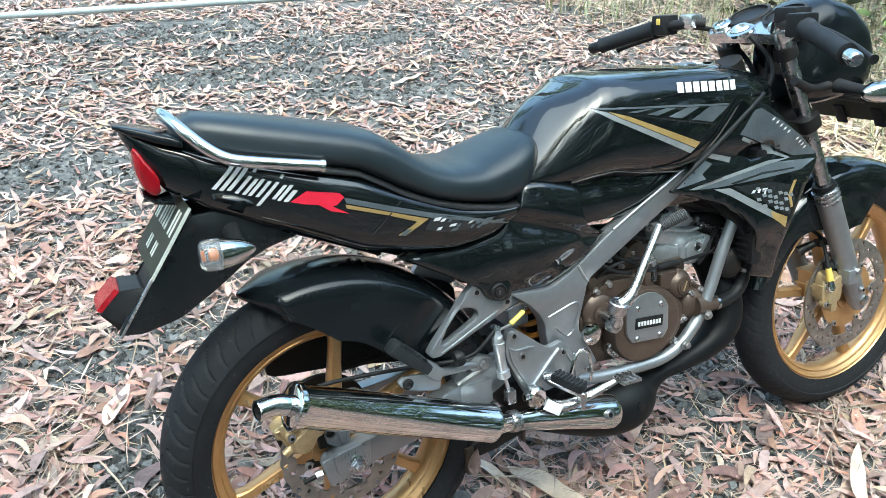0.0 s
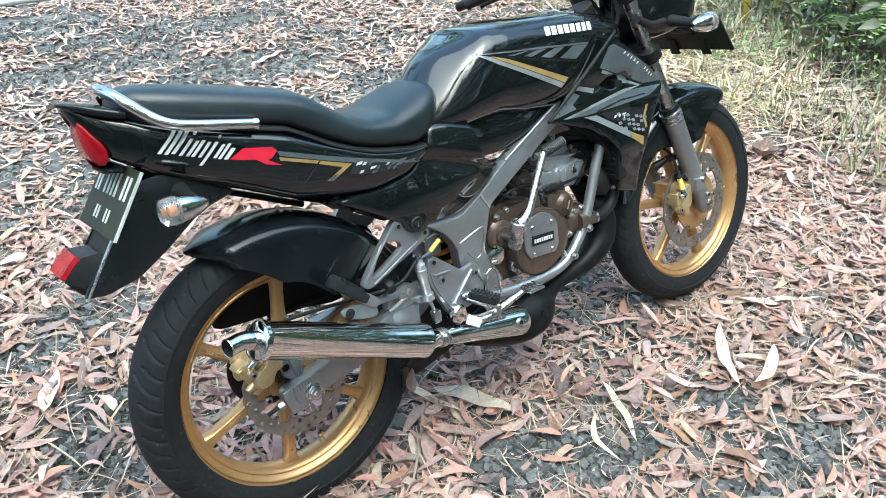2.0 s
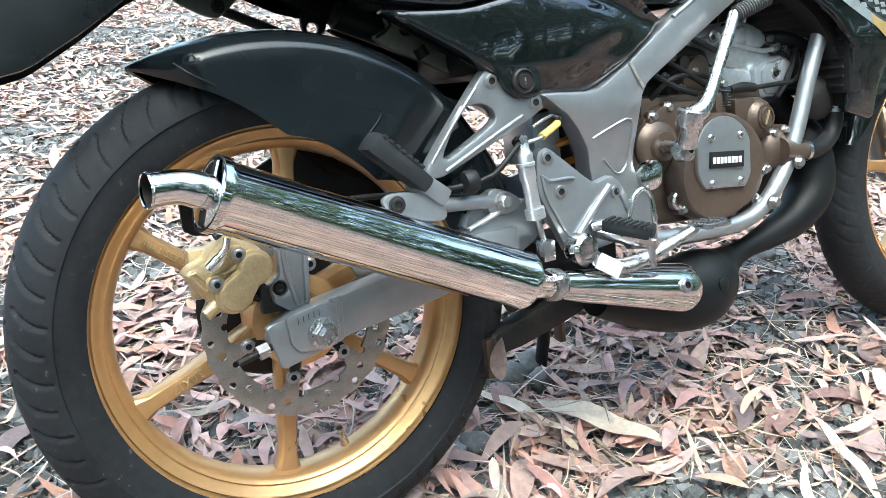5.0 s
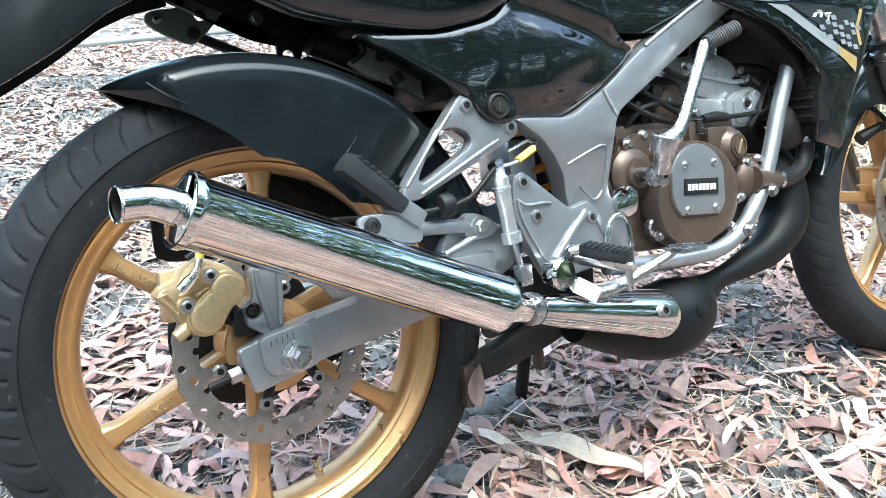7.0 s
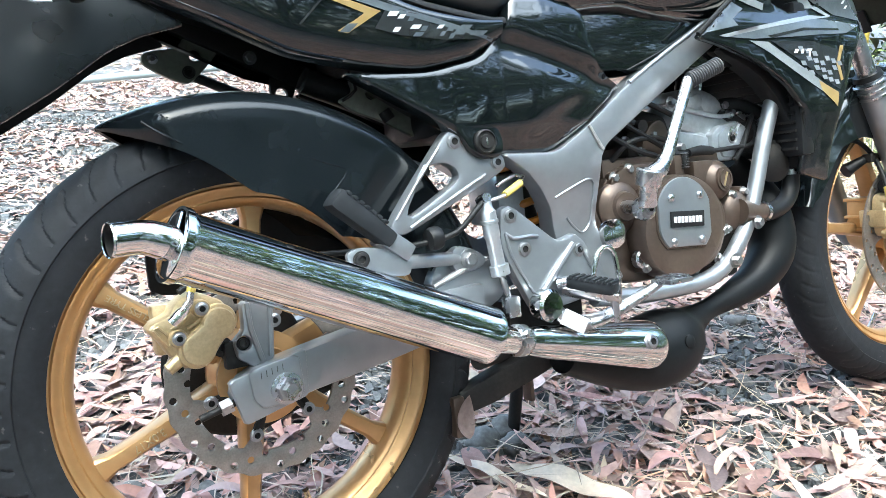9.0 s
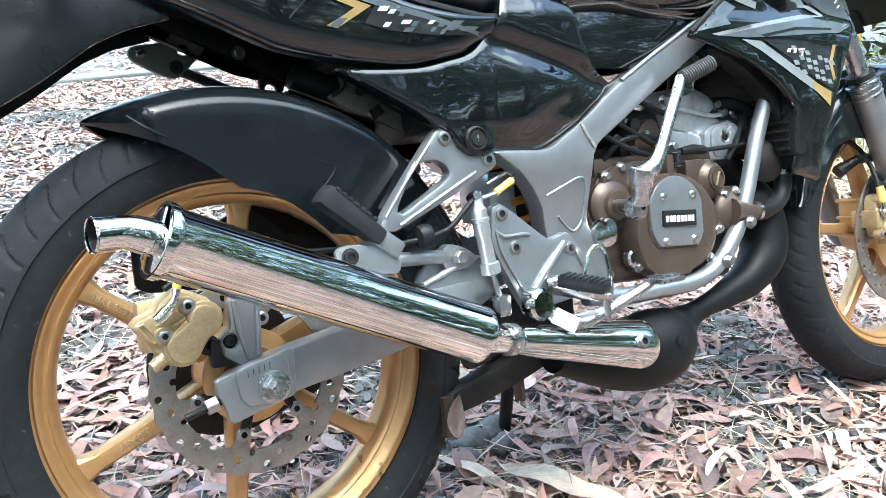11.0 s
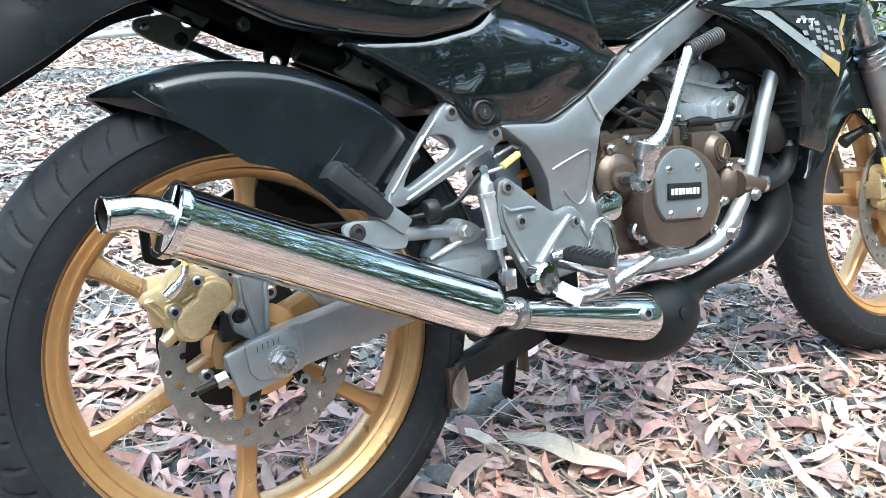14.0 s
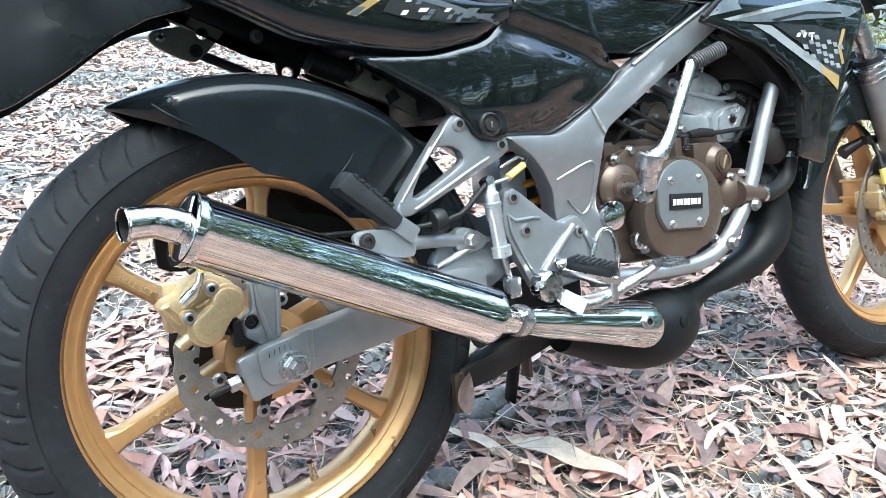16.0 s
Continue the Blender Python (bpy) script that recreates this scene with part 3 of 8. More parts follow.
# swingarm
swing_poly = [(-0.052, 0.312), (-0.040, 0.266), (0.03, 0.283), (0.12, 0.291), (0.22, 0.305), (0.305, 0.328), (0.335, 0.345), (0.335, 0.392), (0.30, 0.394), (0.24, 0.374), (0.16, 0.352), (0.10, 0.339), (0.03, 0.331)]
arm_taper = lambda x, z: -0.042 * max(0.0, min(1.0, (x - 0.04) / 0.28))
swing = part("swingarm", panel(swing_poly, -0.106, 0.032, 0.004, grid=0.02, shape=arm_taper), SILVER, bike, "silver painted box-section swingarm")
part("swingarm_beam", flipped(panel(swing_poly, -0.106, 0.032, 0.004, grid=0.03, shape=arm_taper)), SILVER, swing)
part("crossmember", block((0.22, -0.08, 0.315), (0.29, 0.08, 0.365), 0.008), SILVER, swing)
part("axle_plate", panel([(-0.054, 0.314), (-0.041, 0.264), (0.032, 0.282), (0.034, 0.334)], -0.1115, 0.008, 0.002, round_by=0.05), SILVER, swing)
part("axle_saddle", panel([(-0.033, 0.322), (-0.030, 0.290), (-0.021, 0.279), (0.021, 0.279), (0.027, 0.290), (0.024, 0.331)], -0.1155, 0.007, 0.0025, round_by=0.12), SILVER, swing)
for k in range(5):
    part("index_mark", block((-0.020 + 0.006 * k, -0.1158, 0.311 + 0.0012 * k), (-0.0194 + 0.006 * k, -0.1154, 0.318 + 0.0012 * k), 0), DARK, swing, "", 0)
part("axle_nut", lathe([(0, 0), (0.0175, 0), (0.0175, 0.003), (0.0135, 0.004)], (0.006, -0.115, 0.296), (0, -1, 0), 24), STEEL, swing)
nut = lathe([(0.0138, 0.003), (0.0138, 0.010), (0.0122, 0.012), (0.009, 0.012), (0.009, 0.017), (0.0075, 0.019), (0, 0.019)], (0.006, -0.115, 0.296), (0, -1, 0), 6)
part("castle_nut", nut, STEEL, swing)
part("adjuster", tube([(-0.036, -0.098, 0.291), (-0.084, -0.098, 0.279)], 0.0040, 10), DARK, swing)
part("adjuster_nut", tube([(-0.050, -0.098, 0.2875), (-0.062, -0.098, 0.2845)], 0.0088, 6), HEADS, swing)
part("axle", bar_between((0.0, -0.112, 0.298), (0.0, 0.112, 0.302), 0.009), STEEL, swing)
part("weld", tube([(0.215, -0.081, 0.371), (0.245, -0.077, 0.380), (0.275, -0.073, 0.389), (0.302, -0.069, 0.394)], [0.003, 0.0042, 0.0036, 0.003], 8), WELD, swing)
part("gusset", panel([(0.215, 0.360), (0.225, 0.392), (0.26, 0.418), (0.29, 0.405), (0.32, 0.385), (0.32, 0.36)], -0.066, 0.02, 0.003), SILVER, swing)
part("torque_rod", tube([(0.150, -0.090, 0.409), (0.225, -0.077, 0.403), (0.262, -0.070, 0.399)], 0.0088, 14), SILVER, swing)
part("rod_lug", panel([(0.246, 0.384), (0.246, 0.412), (0.262, 0.417), (0.294, 0.402), (0.298, 0.388), (0.272, 0.380)], -0.078, 0.012, 0.003), SILVER, swing)
bolt((0.271, -0.078, 0.398), swing, 0.0085, h=0.009, socket=False)
chain = part("chain", tube([(0.02, 0.068, 0.389), (0.2, 0.066, 0.392), (0.36, 0.066, 0.375)], 0.0075, 6, flat=0.6), DARK, swing)
part("chain_run", tube([(0.02, 0.068, 0.211), (0.2, 0.066, 0.27), (0.36, 0.066, 0.32)], 0.0075, 6, flat=0.6), DARK, swing)
part("chain_guard", panel([(-0.088, 0.455), (0.0, 0.462), (0.055, 0.490), (0.07, 0.53), (0.2, 0.54), (0.30, 0.50), (0.30, 0.40), (0.19, 0.36), (0.05, 0.385), (-0.088, 0.395)], 0.084, 0.006, 0.002, round_by=0.12), MATTE, swing, "black plastic chain guard")

# rear brake
cal = part("rear_caliper", panel([(-0.123, 0.378), (-0.116, 0.385), (-0.100, 0.391), (-0.092, 0.402), (-0.076, 0.411), (-0.062, 0.407), (-0.045, 0.398), (-0.036, 0.386), (-0.036, 0.366), (-0.05, 0.350), (-0.060, 0.337), (-0.077, 0.333), (-0.09, 0.332), (-0.104, 0.349), (-0.110, 0.361)],
                                 -0.089, 0.030, 0.005, grid=0.02, round_by=0.12), PALE_GOLD, bike, "gold two-piston brake caliper")
eight = [(-0.053 + 0.0168 * math.cos(radians(a)), 0.375 + 0.0168 * math.sin(radians(a))) for a in range(-85, 176, 10)]
eight += [(-0.076 + 0.0172 * math.cos(radians(a)), 0.352 + 0.0172 * math.sin(radians(a))) for a in range(115, 336, 10)]
part("piston_housing", panel(eight, -0.1045, 0.020, 0.0022, grid=0.01, round_by=0.04, step=0.004), PALE_GOLD, cal, "smooth gold piston housing")
part("housing_base", panel([(-0.0645 + (x + 0.0645) * 1.13, 0.3635 + (z - 0.3635) * 1.13) for x, z in eight], -0.0965, 0.012, 0.002, grid=0.015, round_by=0.04, step=0.004), PALE_GOLD, cal)
for x, z in ((-0.068, 0.393), (-0.094, 0.366)):
    part("screw_boss", lathe([(0.0098, -0.01), (0.0094, 0.0075), (0.0085, 0.009), (0, 0.009)], (x, -0.089, z), (0, -1, 0), 22), PALE_GOLD, cal)
    bolt((x, -0.098, z), cal, 0.0058, h=0.004)
part("banjo_bolt", tube([(-0.099, -0.098, 0.383), (-0.090, -0.1005, 0.391), (-0.084, -0.101, 0.396)], [0.0062, 0.0066, 0.0050], 12), CHROME, cal)
part("banjo", tube([(-0.088, -0.101, 0.393), (-0.080, -0.1015, 0.402), (-0.076, -0.097, 0.414)], [0.0050, 0.0042, 0.0038], 10), POLISHED, cal)
part("web", tube([(-0.080, -0.0905, 0.389), (-0.090, -0.0905, 0.379), (-0.099, -0.0905, 0.375)], 0.0028, 8), PALE_GOLD, cal)
part("web", tube([(-0.063, -0.0905, 0.386), (-0.071, -0.0905, 0.379), (-0.084, -0.0905, 0.374)], 0.0024, 8), PALE_GOLD, cal)
part("pad_window", tube([(-0.117, -0.0900, 0.3785), (-0.112, -0.0902, 0.3800), (-0.099, -0.0902, 0.3635), (-0.104, -0.0900, 0.3590), (-0.117, -0.0900, 0.3775)], 0.0016, 6), PALE_GOLD, cal)
part("bleed_block", tube([(-0.092, -0.086, 0.344), (-0.1075, -0.088, 0.3345)], [0.0078, 0.0066], 12), PALE_GOLD, cal)
part("nipple_cap", tube([(-0.0765, -0.097, 0.412), (-0.0740, -0.098, 0.422)], 0.0048, 10), YELLOW, cal, "yellow rubber cap")
part("inner_half", block((-0.112, -0.060, 0.345), (-0.05, -0.035, 0.40), 0.006), PALE_GOLD, cal)
arm = part("caliper_bracket", panel([(-0.024, 0.392), (-0.024, 0.361), (-0.037, 0.349), (-0.034, 0.331), (-0.022, 0.322), (-0.013, 0.316), (0.006, 0.322), (0.010, 0.371), (0.012, 0.392)], -0.086, 0.014, 0.003,
                                    [[(-0.0255 + 0.0080 * math.cos(a), 0.3465 + 0.0080 * math.sin(a)) for a in (math.pi * 2 * i / 14 for i in range(14))]], grid=0.02, round_by=0.12), SILVER, bike, "silver caliper bracket")
part("rib", tube([(-0.018, -0.087, 0.39), (-0.017, -0.087, 0.362), (-0.013, -0.087, 0.345), (-0.008, -0.087, 0.325)], 0.0032, 8), SILVER, arm)
part("rib", tube([(0.007, -0.087, 0.39), (0.005, -0.087, 0.36), (0.002, -0.087, 0.328)], 0.0032, 8), SILVER, arm)
bolt((-0.0255, -0.080, 0.3465), arm, 0.0055, h=0.004, material=DARK)
bolt((-0.046, -0.07, 0.345), arm, 0.009, h=0.006, material=DARK)
part("bracket_foot", block((-0.046, -0.08, 0.32), (-0.01, -0.066, 0.35), 0.003), DARK, arm)


# rear mudguard that hugs the wheel
def build_hugger():
    cols = []
    key = [(114.2, 0.3195), (112.8, 0.312), (111.4, 0.303), (107.7, 0.284), (104.3, 0.267), (97, 0.238), (92.3, 0.221), (88, 0.208), (79, 0.203), (66, 0.190), (55, 0.180), (44, 0.20), (30, 0.22), (18, 0.25)]
    for k in range(70):
        deg = 114.2 - 96.2 * (k / 69) ** 1.25
        low = np.interp(deg, [q[0] for q in key][::-1], [q[1] for q in key][::-1])
        crown = 0.322
        half = 0.080 * min(1.0, 0.03 + 0.97 * (max(0.0, 114.2 - deg) / 9) ** 0.75) * (1 - 0.28 * max(0.0, min(1.0, (56 - deg) / 18)))
        ring = []
        shoulder = max(0.296, low + 0.25 * (crown - low))
        for u in np.linspace(0, 1, 7):
            ring.append((-half * (1 - 0.02 * (1 - u)), low + (shoulder - low) * u))
        for u in np.linspace(0.1, 1, 9):
            a = u * math.pi / 2
            ring.append((-half * math.cos(a) ** 0.8, shoulder + (crown - shoulder) * math.sin(a)))
        ring = ring + [(-y, r) for y, r in ring[-2::-1]]
        t = radians(deg)
        cols.append([(r * math.cos(t), y, 0.3 + r * math.sin(t)) for y, r in ring])
    bm = bmesh.new()
    vs = [[bm.verts.new(q) for q in ring] for ring in cols]
    for a, b in zip(vs, vs[1:]):
        for i in range(len(a) - 1):
            bm.faces.new((a[i], a[i + 1], b[i + 1], b[i]))
    bmesh.ops.recalc_face_normals(bm, faces=bm.faces)
    bmesh.ops.solidify(bm, geom=bm.faces[:] + bm.edges[:] + bm.verts[:], thickness=-0.003)
    return part("rear_mudguard", bm, SATIN, bike, "satin black plastic mudguard over the rear tyre", 45)


hugger = build_hugger()
part("guard_ridge", tube([(0.05, -0.0805, 0.548), (0.10, -0.0812, 0.530), (0.118, -0.0812, 0.522), (0.105, -0.0812, 0.505), (0.09, -0.0805, 0.49)], 0.0016, 6), SATIN, hugger)
part("guard_lip", tube([(-0.100, -0.078, 0.590), (-0.085, -0.0812, 0.578), (-0.062, -0.0812, 0.565)], 0.0016, 8), SATIN, hugger)

# silencer and exhaust
ax_a, ax_b = Vector((-0.106, -0.181, 0.467)), Vector((0.256, -0.133, 0.308))
axis = (ax_b - ax_a).normalized()
long = (ax_b - ax_a).length
can = part("silencer", lathe([(0.0, 0.0), (0.030, 0.0), (0.0335, 0.002), (0.035, 0.005), (0.0352, 0.012), (0.0338, 0.014), (0.0338, long - 0.012), (0.0348, long - 0.010), (0.0348, long - 0.003),
                              (0.032, long), (0.016, long + 0.004)], ax_a, axis, 64), CHROME, bike, "polished chrome silencer")
tip = part("tailpipe", tube([ax_a + axis * 0.012, ax_a - axis * 0.012 + Vector((0, 0, 0.0)), Vector((-0.131, -0.183, 0.4760)), Vector((-0.1585, -0.1895, 0.4765))], [0.0170, 0.0168, 0.0158, 0.0156], 28, 0.006, cap=False), CHROME, can, "curved chrome outlet")
bore = lathe([(0.0150, 0.0), (0.0146, 0.006), (0.0142, 0.022), (0.0, 0.0225)], (-0.1592, -0.1896, 0.4766), (1.0, 0.22, -0.06), 28)
bmesh.ops.delete(bore, geom=[f for f in bore.faces if len(f.verts) > 8 and f.calc_center_median().x < -0.155], context="FACES")
part("outlet_bore", bore, DARK, can, "dark bore")
part("outlet_lip", lathe([(0.0148, 0), (0.0158, -0.0008), (0.0166, 0.001), (0.0158, 0.002), (0.0148, 0.002)], (-0.1592, -0.1896, 0.4766), (1.0, 0.22, -0.06), 28, closed=True), CHROME, can)
part("end_ring", lathe([(0.0338, 0), (0.0368, 0), (0.0368, 0.007), (0.0338, 0.007)], ax_a + axis * 0.001, axis, 56, closed=True), CHROME, can)
part("link_pipe", tube([ax_b - axis * 0.006, ax_b + axis * 0.012, Vector((0.296, -0.122, 0.2935)), Vector((0.335, -0.116, 0.2855))], [0.0225, 0.0195, 0.0170, 0.0172], 28, 0.008), CHROME, can)
clamp = part("pipe_clamp", lathe([(0.017, 0), (0.0205, 0.001), (0.0205, 0.013), (0.017, 0.014)], (0.299, -0.1212, 0.2930), (1, 0.14, -0.22), 30, closed=True), STEEL, can)
bolt((0.305, -0.139, 0.300), can, 0.0055, (0, -1, 0.3), 0.012, STEEL, False)
part("hanger_strap", panel([(0.085, 0.428), (0.105, 0.436), (0.16, 0.426), (0.17, 0.402), (0.16, 0.392), (0.10, 0.408)], -0.122, 0.006, 0.002), SILVER, can, "silver silencer bracket")
bolt((0.105, -0.124, 0.421), can, 0.008, h=0.004, material=DARK)

cham = part("expansion_chamber", tube([(0.845, 0.0, 0.48), (0.872, -0.012, 0.44), (0.890, -0.030, 0.385), (0.882, -0.040, 0.328), (0.838, -0.045, 0.290), (0.776, -0.048, 0.270), (0.712, -0.050, 0.256), (0.672, -0.052, 0.244), (0.645, -0.054, 0.232), (0.615, -0.056, 0.221), (0.580, -0.058, 0.216), (0.53, -0.062, 0.219), (0.47, -0.070, 0.230), (0.40, -0.080, 0.248)],
                                    [0.022, 0.032, 0.039, 0.038, 0.031, 0.022, 0.0165, 0.026, 0.045, 0.056, 0.057, 0.050, 0.038, 0.024], 36, 0.008), CHAMBER, bike, "matte black expansion chamber")
part("bolt_boss", lathe([(0, 0), (0.010, 0), (0.010, 0.004), (0.006, 0.006), (0, 0.006)], (0.605, -0.110, 0.232), (0.1, -1, 0.12), 18), CHAMBER, cham)
shield = part("heat_shield", tube([(0.318, -0.1185, 0.2885), (0.36, -0.114, 0.279), (0.43, -0.109, 0.263), (0.50, -0.105, 0.2475), (0.532, -0.1035, 0.2400), (0.540, -0.103, 0.2385)], [0.0180, 0.0225, 0.0275, 0.0330, 0.0345, 0.031], 36, 0.012), CHROME, cham, "polished chrome heat shield")
bolt((0.508, -0.1365, 0.2535), cham, 0.0085, (0, -1, 0.25), 0.006)


# frame
SPAR = [(0.322, 0.526), (0.411, 0.521), (0.467, 0.553), (0.544, 0.606), (0.671, 0.672), (0.80, 0.742), (0.86, 0.775), (0.885, 0.735), (0.80, 0.695), (0.716, 0.651), (0.577, 0.572), (0.488, 0.519),
        (0.481, 0.42), (0.512, 0.365), (0.528, 0.333), (0.44, 0.322), (0.416, 0.37), (0.411, 0.408), (0.402, 0.447), (0.384, 0.475), (0.36, 0.500)]
spar_bow = lambda x, z: -0.012 * max(0, x - 0.55) / 0.3 - 0.020 * max(0.0, min(1.0, (0.50 - z) / 0.08))
frame_r = part("frame_spar", panel(SPAR, -0.096, 0.03, 0.004, grid=0.025, shape=spar_bow, round_by=0.12), SILVER, bike, "silver painted frame spar")
part("frame_spar", flipped(panel(SPAR, -0.096, 0.03, 0.004, grid=0.03, shape=spar_bow, round_by=0.12)), SILVER, bike, "silver painted frame spar")
part("ridge", tube([(0.548, -0.0945, 0.6075), (0.61, -0.0925, 0.641), (0.685, -0.0895, 0.6795), (0.80, -0.085, 0.740)], 0.0034, 10), SILVER, frame_r)
part("weld", tube([(0.468, -0.0965, 0.553), (0.478, -0.0972, 0.535), (0.489, -0.0965, 0.519)], 0.0025, 6), WELD, frame_r)
part("pressed_edge", tube([(0.408, -0.0865, 0.461), (0.43, -0.0890, 0.470), (0.463, -0.0917, 0.481), (0.474, -0.0890, 0.470), (0.4725, -0.0815, 0.44), (0.470, -0.0768, 0.420), (0.456, -0.0768, 0.409), (0.442, -0.0768, 0.419), (0.43, -0.0795, 0.432)], 0.0017, 6, 0.006), SILVER, frame_r)
cap = part("pivot_cap", lathe([(0.021, 0), (0.022, 0.006), (0.0205, 0.010), (0.012, 0.0125), (0, 0.0132)], (0.508, -0.074, 0.401), (0, -1, 0), 32), CHROME, frame_r, "chrome domed cap")
part("down_tube", tube([(0.875, -0.078, 0.70), (0.868, -0.080, 0.60), (0.830, -0.081, 0.505), (0.801, -0.082, 0.43), (0.776, -0.083, 0.382), (0.752, -0.085, 0.355), (0.733, -0.085, 0.336), (0.705, -0.086, 0.319), (0.668, -0.086, 0.309), (0.62, -0.086, 0.307), (0.53, -0.086, 0.309), (0.46, -0.085, 0.318)],
                        0.0125, 20, 0.012), SILVER, frame_r, "silver tubular engine cradle")
part("down_tube", tube([(0.875, 0.078, 0.70), (0.822, 0.084, 0.50), (0.775, 0.086, 0.372), (0.742, 0.088, 0.330), (0.70, 0.09, 0.312), (0.53, 0.088, 0.308), (0.46, 0.085, 0.318)], 0.0125, 14, 0.015), SILVER, frame_r)
bolt((0.728, -0.098, 0.333), frame_r, 0.0075, h=0.010, socket=False)
bolt((0.785, -0.098, 0.385), frame_r, 0.007, h=0.008, socket=False)
part("steering_head", tube([(0.90, 0, 0.88), (0.975, 0, 0.72)], 0.032, 20, straight=True), DARK, frame_r)
part("head_gusset", block((0.80, -0.08, 0.69), (0.93, 0.08, 0.80), 0.01), DARK, frame_r)
sub = part("subframe_rail", panel([(-0.035, 0.742), (0.03, 0.716), (0.13, 0.675), (0.30, 0.585), (0.30, 0.560), (0.12, 0.642), (0.03, 0.686), (-0.035, 0.716)], 0.072, 0.012, 0.003, round_by=0.08), DARK, bike, "black steel subframe rail")
bolt((0.067, 0.070, 0.679), sub, 0.0060, h=0.005, socket=False)
part("rail_tab", panel([(0.093, 0.664), (0.089, 0.630), (0.106, 0.624), (0.123, 0.626), (0.128, 0.660)], 0.074, 0.006, 0.002, [[(0.105 + 0.0075 * math.cos(a), 0.633 + 0.0075 * math.sin(a)) for a in (math.pi * 2 * i / 12 for i in range(12))]]), DARK, sub)
part("rail_stay", tube([(-0.005, 0.085, 0.661), (0.061, 0.085, 0.632), (0.15, 0.085, 0.592)], 0.0065, 10), DARK, sub)
part("cable_rod", tube([(0.119, 0.05, 0.627), (0.164, 0.05, 0.601), (0.205, 0.05, 0.578)], 0.003, 8), DARK, sub)
part("tool_tube", tube([(0.1096, 0.0095, 0.6407), (0.1117, 0.0095, 0.6396), (0.1628, 0.0095, 0.6194), (0.1968, 0.0095, 0.6045)], [0.013, 0.0165, 0.0165, 0.0165], 22), MATTE, bike, "black tube under the tail")
near_br = part("subframe_bracket", panel([(0.1585, 0.646), (0.2287, 0.6098), (0.2713, 0.5801), (0.2553, 0.5535), (0.2, 0.5811), (0.1617, 0.596), (0.1436, 0.6098), (0.1649, 0.6194)], -0.020, 0.008, 0.002,
                                         [[(0.1883 + 0.0075 * math.cos(a), 0.6162 + 0.0075 * math.sin(a)) for a in (math.pi * 2 * i / 12 for i in range(12))]], round_by=0.12), OLIVE, bike, "dull grey subframe bracket with a hole")
part("bracket_edge", tube([(0.1606, -0.0214, 0.645), (0.167, -0.0224, 0.6216), (0.1479, -0.0214, 0.6088)], 0.002, 8), DARK, near_br)
part("bracket_lug", tube([(0.2032, -0.0182, 0.5939), (0.2096, -0.0203, 0.5822)], 0.009, 12), DARK, near_br)
part("near_rail", tube([(0.1862, -0.0139, 0.6247), (0.25, -0.0182, 0.5886), (0.3564, -0.0224, 0.5322)], 0.010, 12), DARK, near_br)
lugp = part("grab_bracket", panel([(-0.064, 0.685), (-0.055, 0.691), (-0.021, 0.694), (-0.012, 0.703), (-0.003, 0.720), (0.036, 0.698), (0.029, 0.686), (-0.003, 0.653), (-0.017, 0.649), (-0.062, 0.672)], 0.078, 0.006, 0.002,
                                  [[(0.001 + 0.007 * math.cos(a), 0.685 + 0.007 * math.sin(a)) for a in (math.pi * 2 * i / 12 for i in range(12))]]), OLIVE, bike, "dull olive steel bracket under the tail")
bolt((-0.009, 0.078, 0.664), lugp, 0.0065, h=0.004, material=DARK)
bolt((-0.050, 0.078, 0.681), lugp, 0.005, h=0.004, material=STEEL)

# pillion footrest hanger
TRI = [(0.236, 0.556), (0.250, 0.566), (0.266, 0.558), (0.268, 0.538), (0.285, 0.526), (0.303, 0.529), (0.323, 0.526), (0.325, 0.512), (0.312, 0.503), (0.178, 0.444), (0.162, 0.444), (0.152, 0.456)]
HOLE = [(0.205, 0.514), (0.215, 0.5225), (0.237, 0.5235), (0.250, 0.516), (0.254, 0.506), (0.247, 0.498), (0.172, 0.457)]
pil = part("pillion_hanger", panel(TRI, -0.113, 0.016, 0.004, [rounded(HOLE, 0.18, 2)], grid=0.02, round_by=0.15), SILVER, bike, "silver cast footrest hanger")
part("pillion_hanger", flipped(panel(TRI, -0.113, 0.016, 0.004, [rounded(HOLE, 0.18, 2)], grid=0.02, round_by=0.15)), SILVER, bike, "silver cast footrest hanger")
part("rib", tube([(0.228, -0.113, 0.542), (0.196, -0.1130, 0.505), (0.162, -0.1130, 0.462)], 0.0022, 8), SILVER, pil)
part("rib", tube([(0.292, -0.113, 0.505), (0.262, -0.1130, 0.491), (0.18, -0.1130, 0.451)], 0.0022, 8), SILVER, pil)
bolt((0.251, -0.113, 0.549), pil, 0.0080, h=0.003)
bolt((0.311, -0.113, 0.519), pil, 0.0080, h=0.003)
part("rear_peg_mount", block((0.128, -0.145, 0.424), (0.168, -0.105, 0.446), 0.005, turn=Matrix.Translation((0.148, 0, 0.435)) @ Matrix.Rotation(radians(38), 4, "Y") @ Matrix.Translation((-0.148, 0, -0.435))), SILVER, pil, "silver folding peg clevis")
pegbm = block((0.0, -0.017, -0.012), (0.088, 0.017, 0.013), 0.008)
for v in pegbm.verts:
    v.co.z *= 0.8 + 3.2 * v.co.x
peg_pose = Matrix.Translation((0.142, -0.133, 0.440)) @ Matrix.Rotation(radians(180 + 42), 4, "Y")
pegbm.transform(peg_pose)
part("rear_footpeg", pegbm, GRIPS, pil, "grey-black ribbed rubber footpeg folded up")
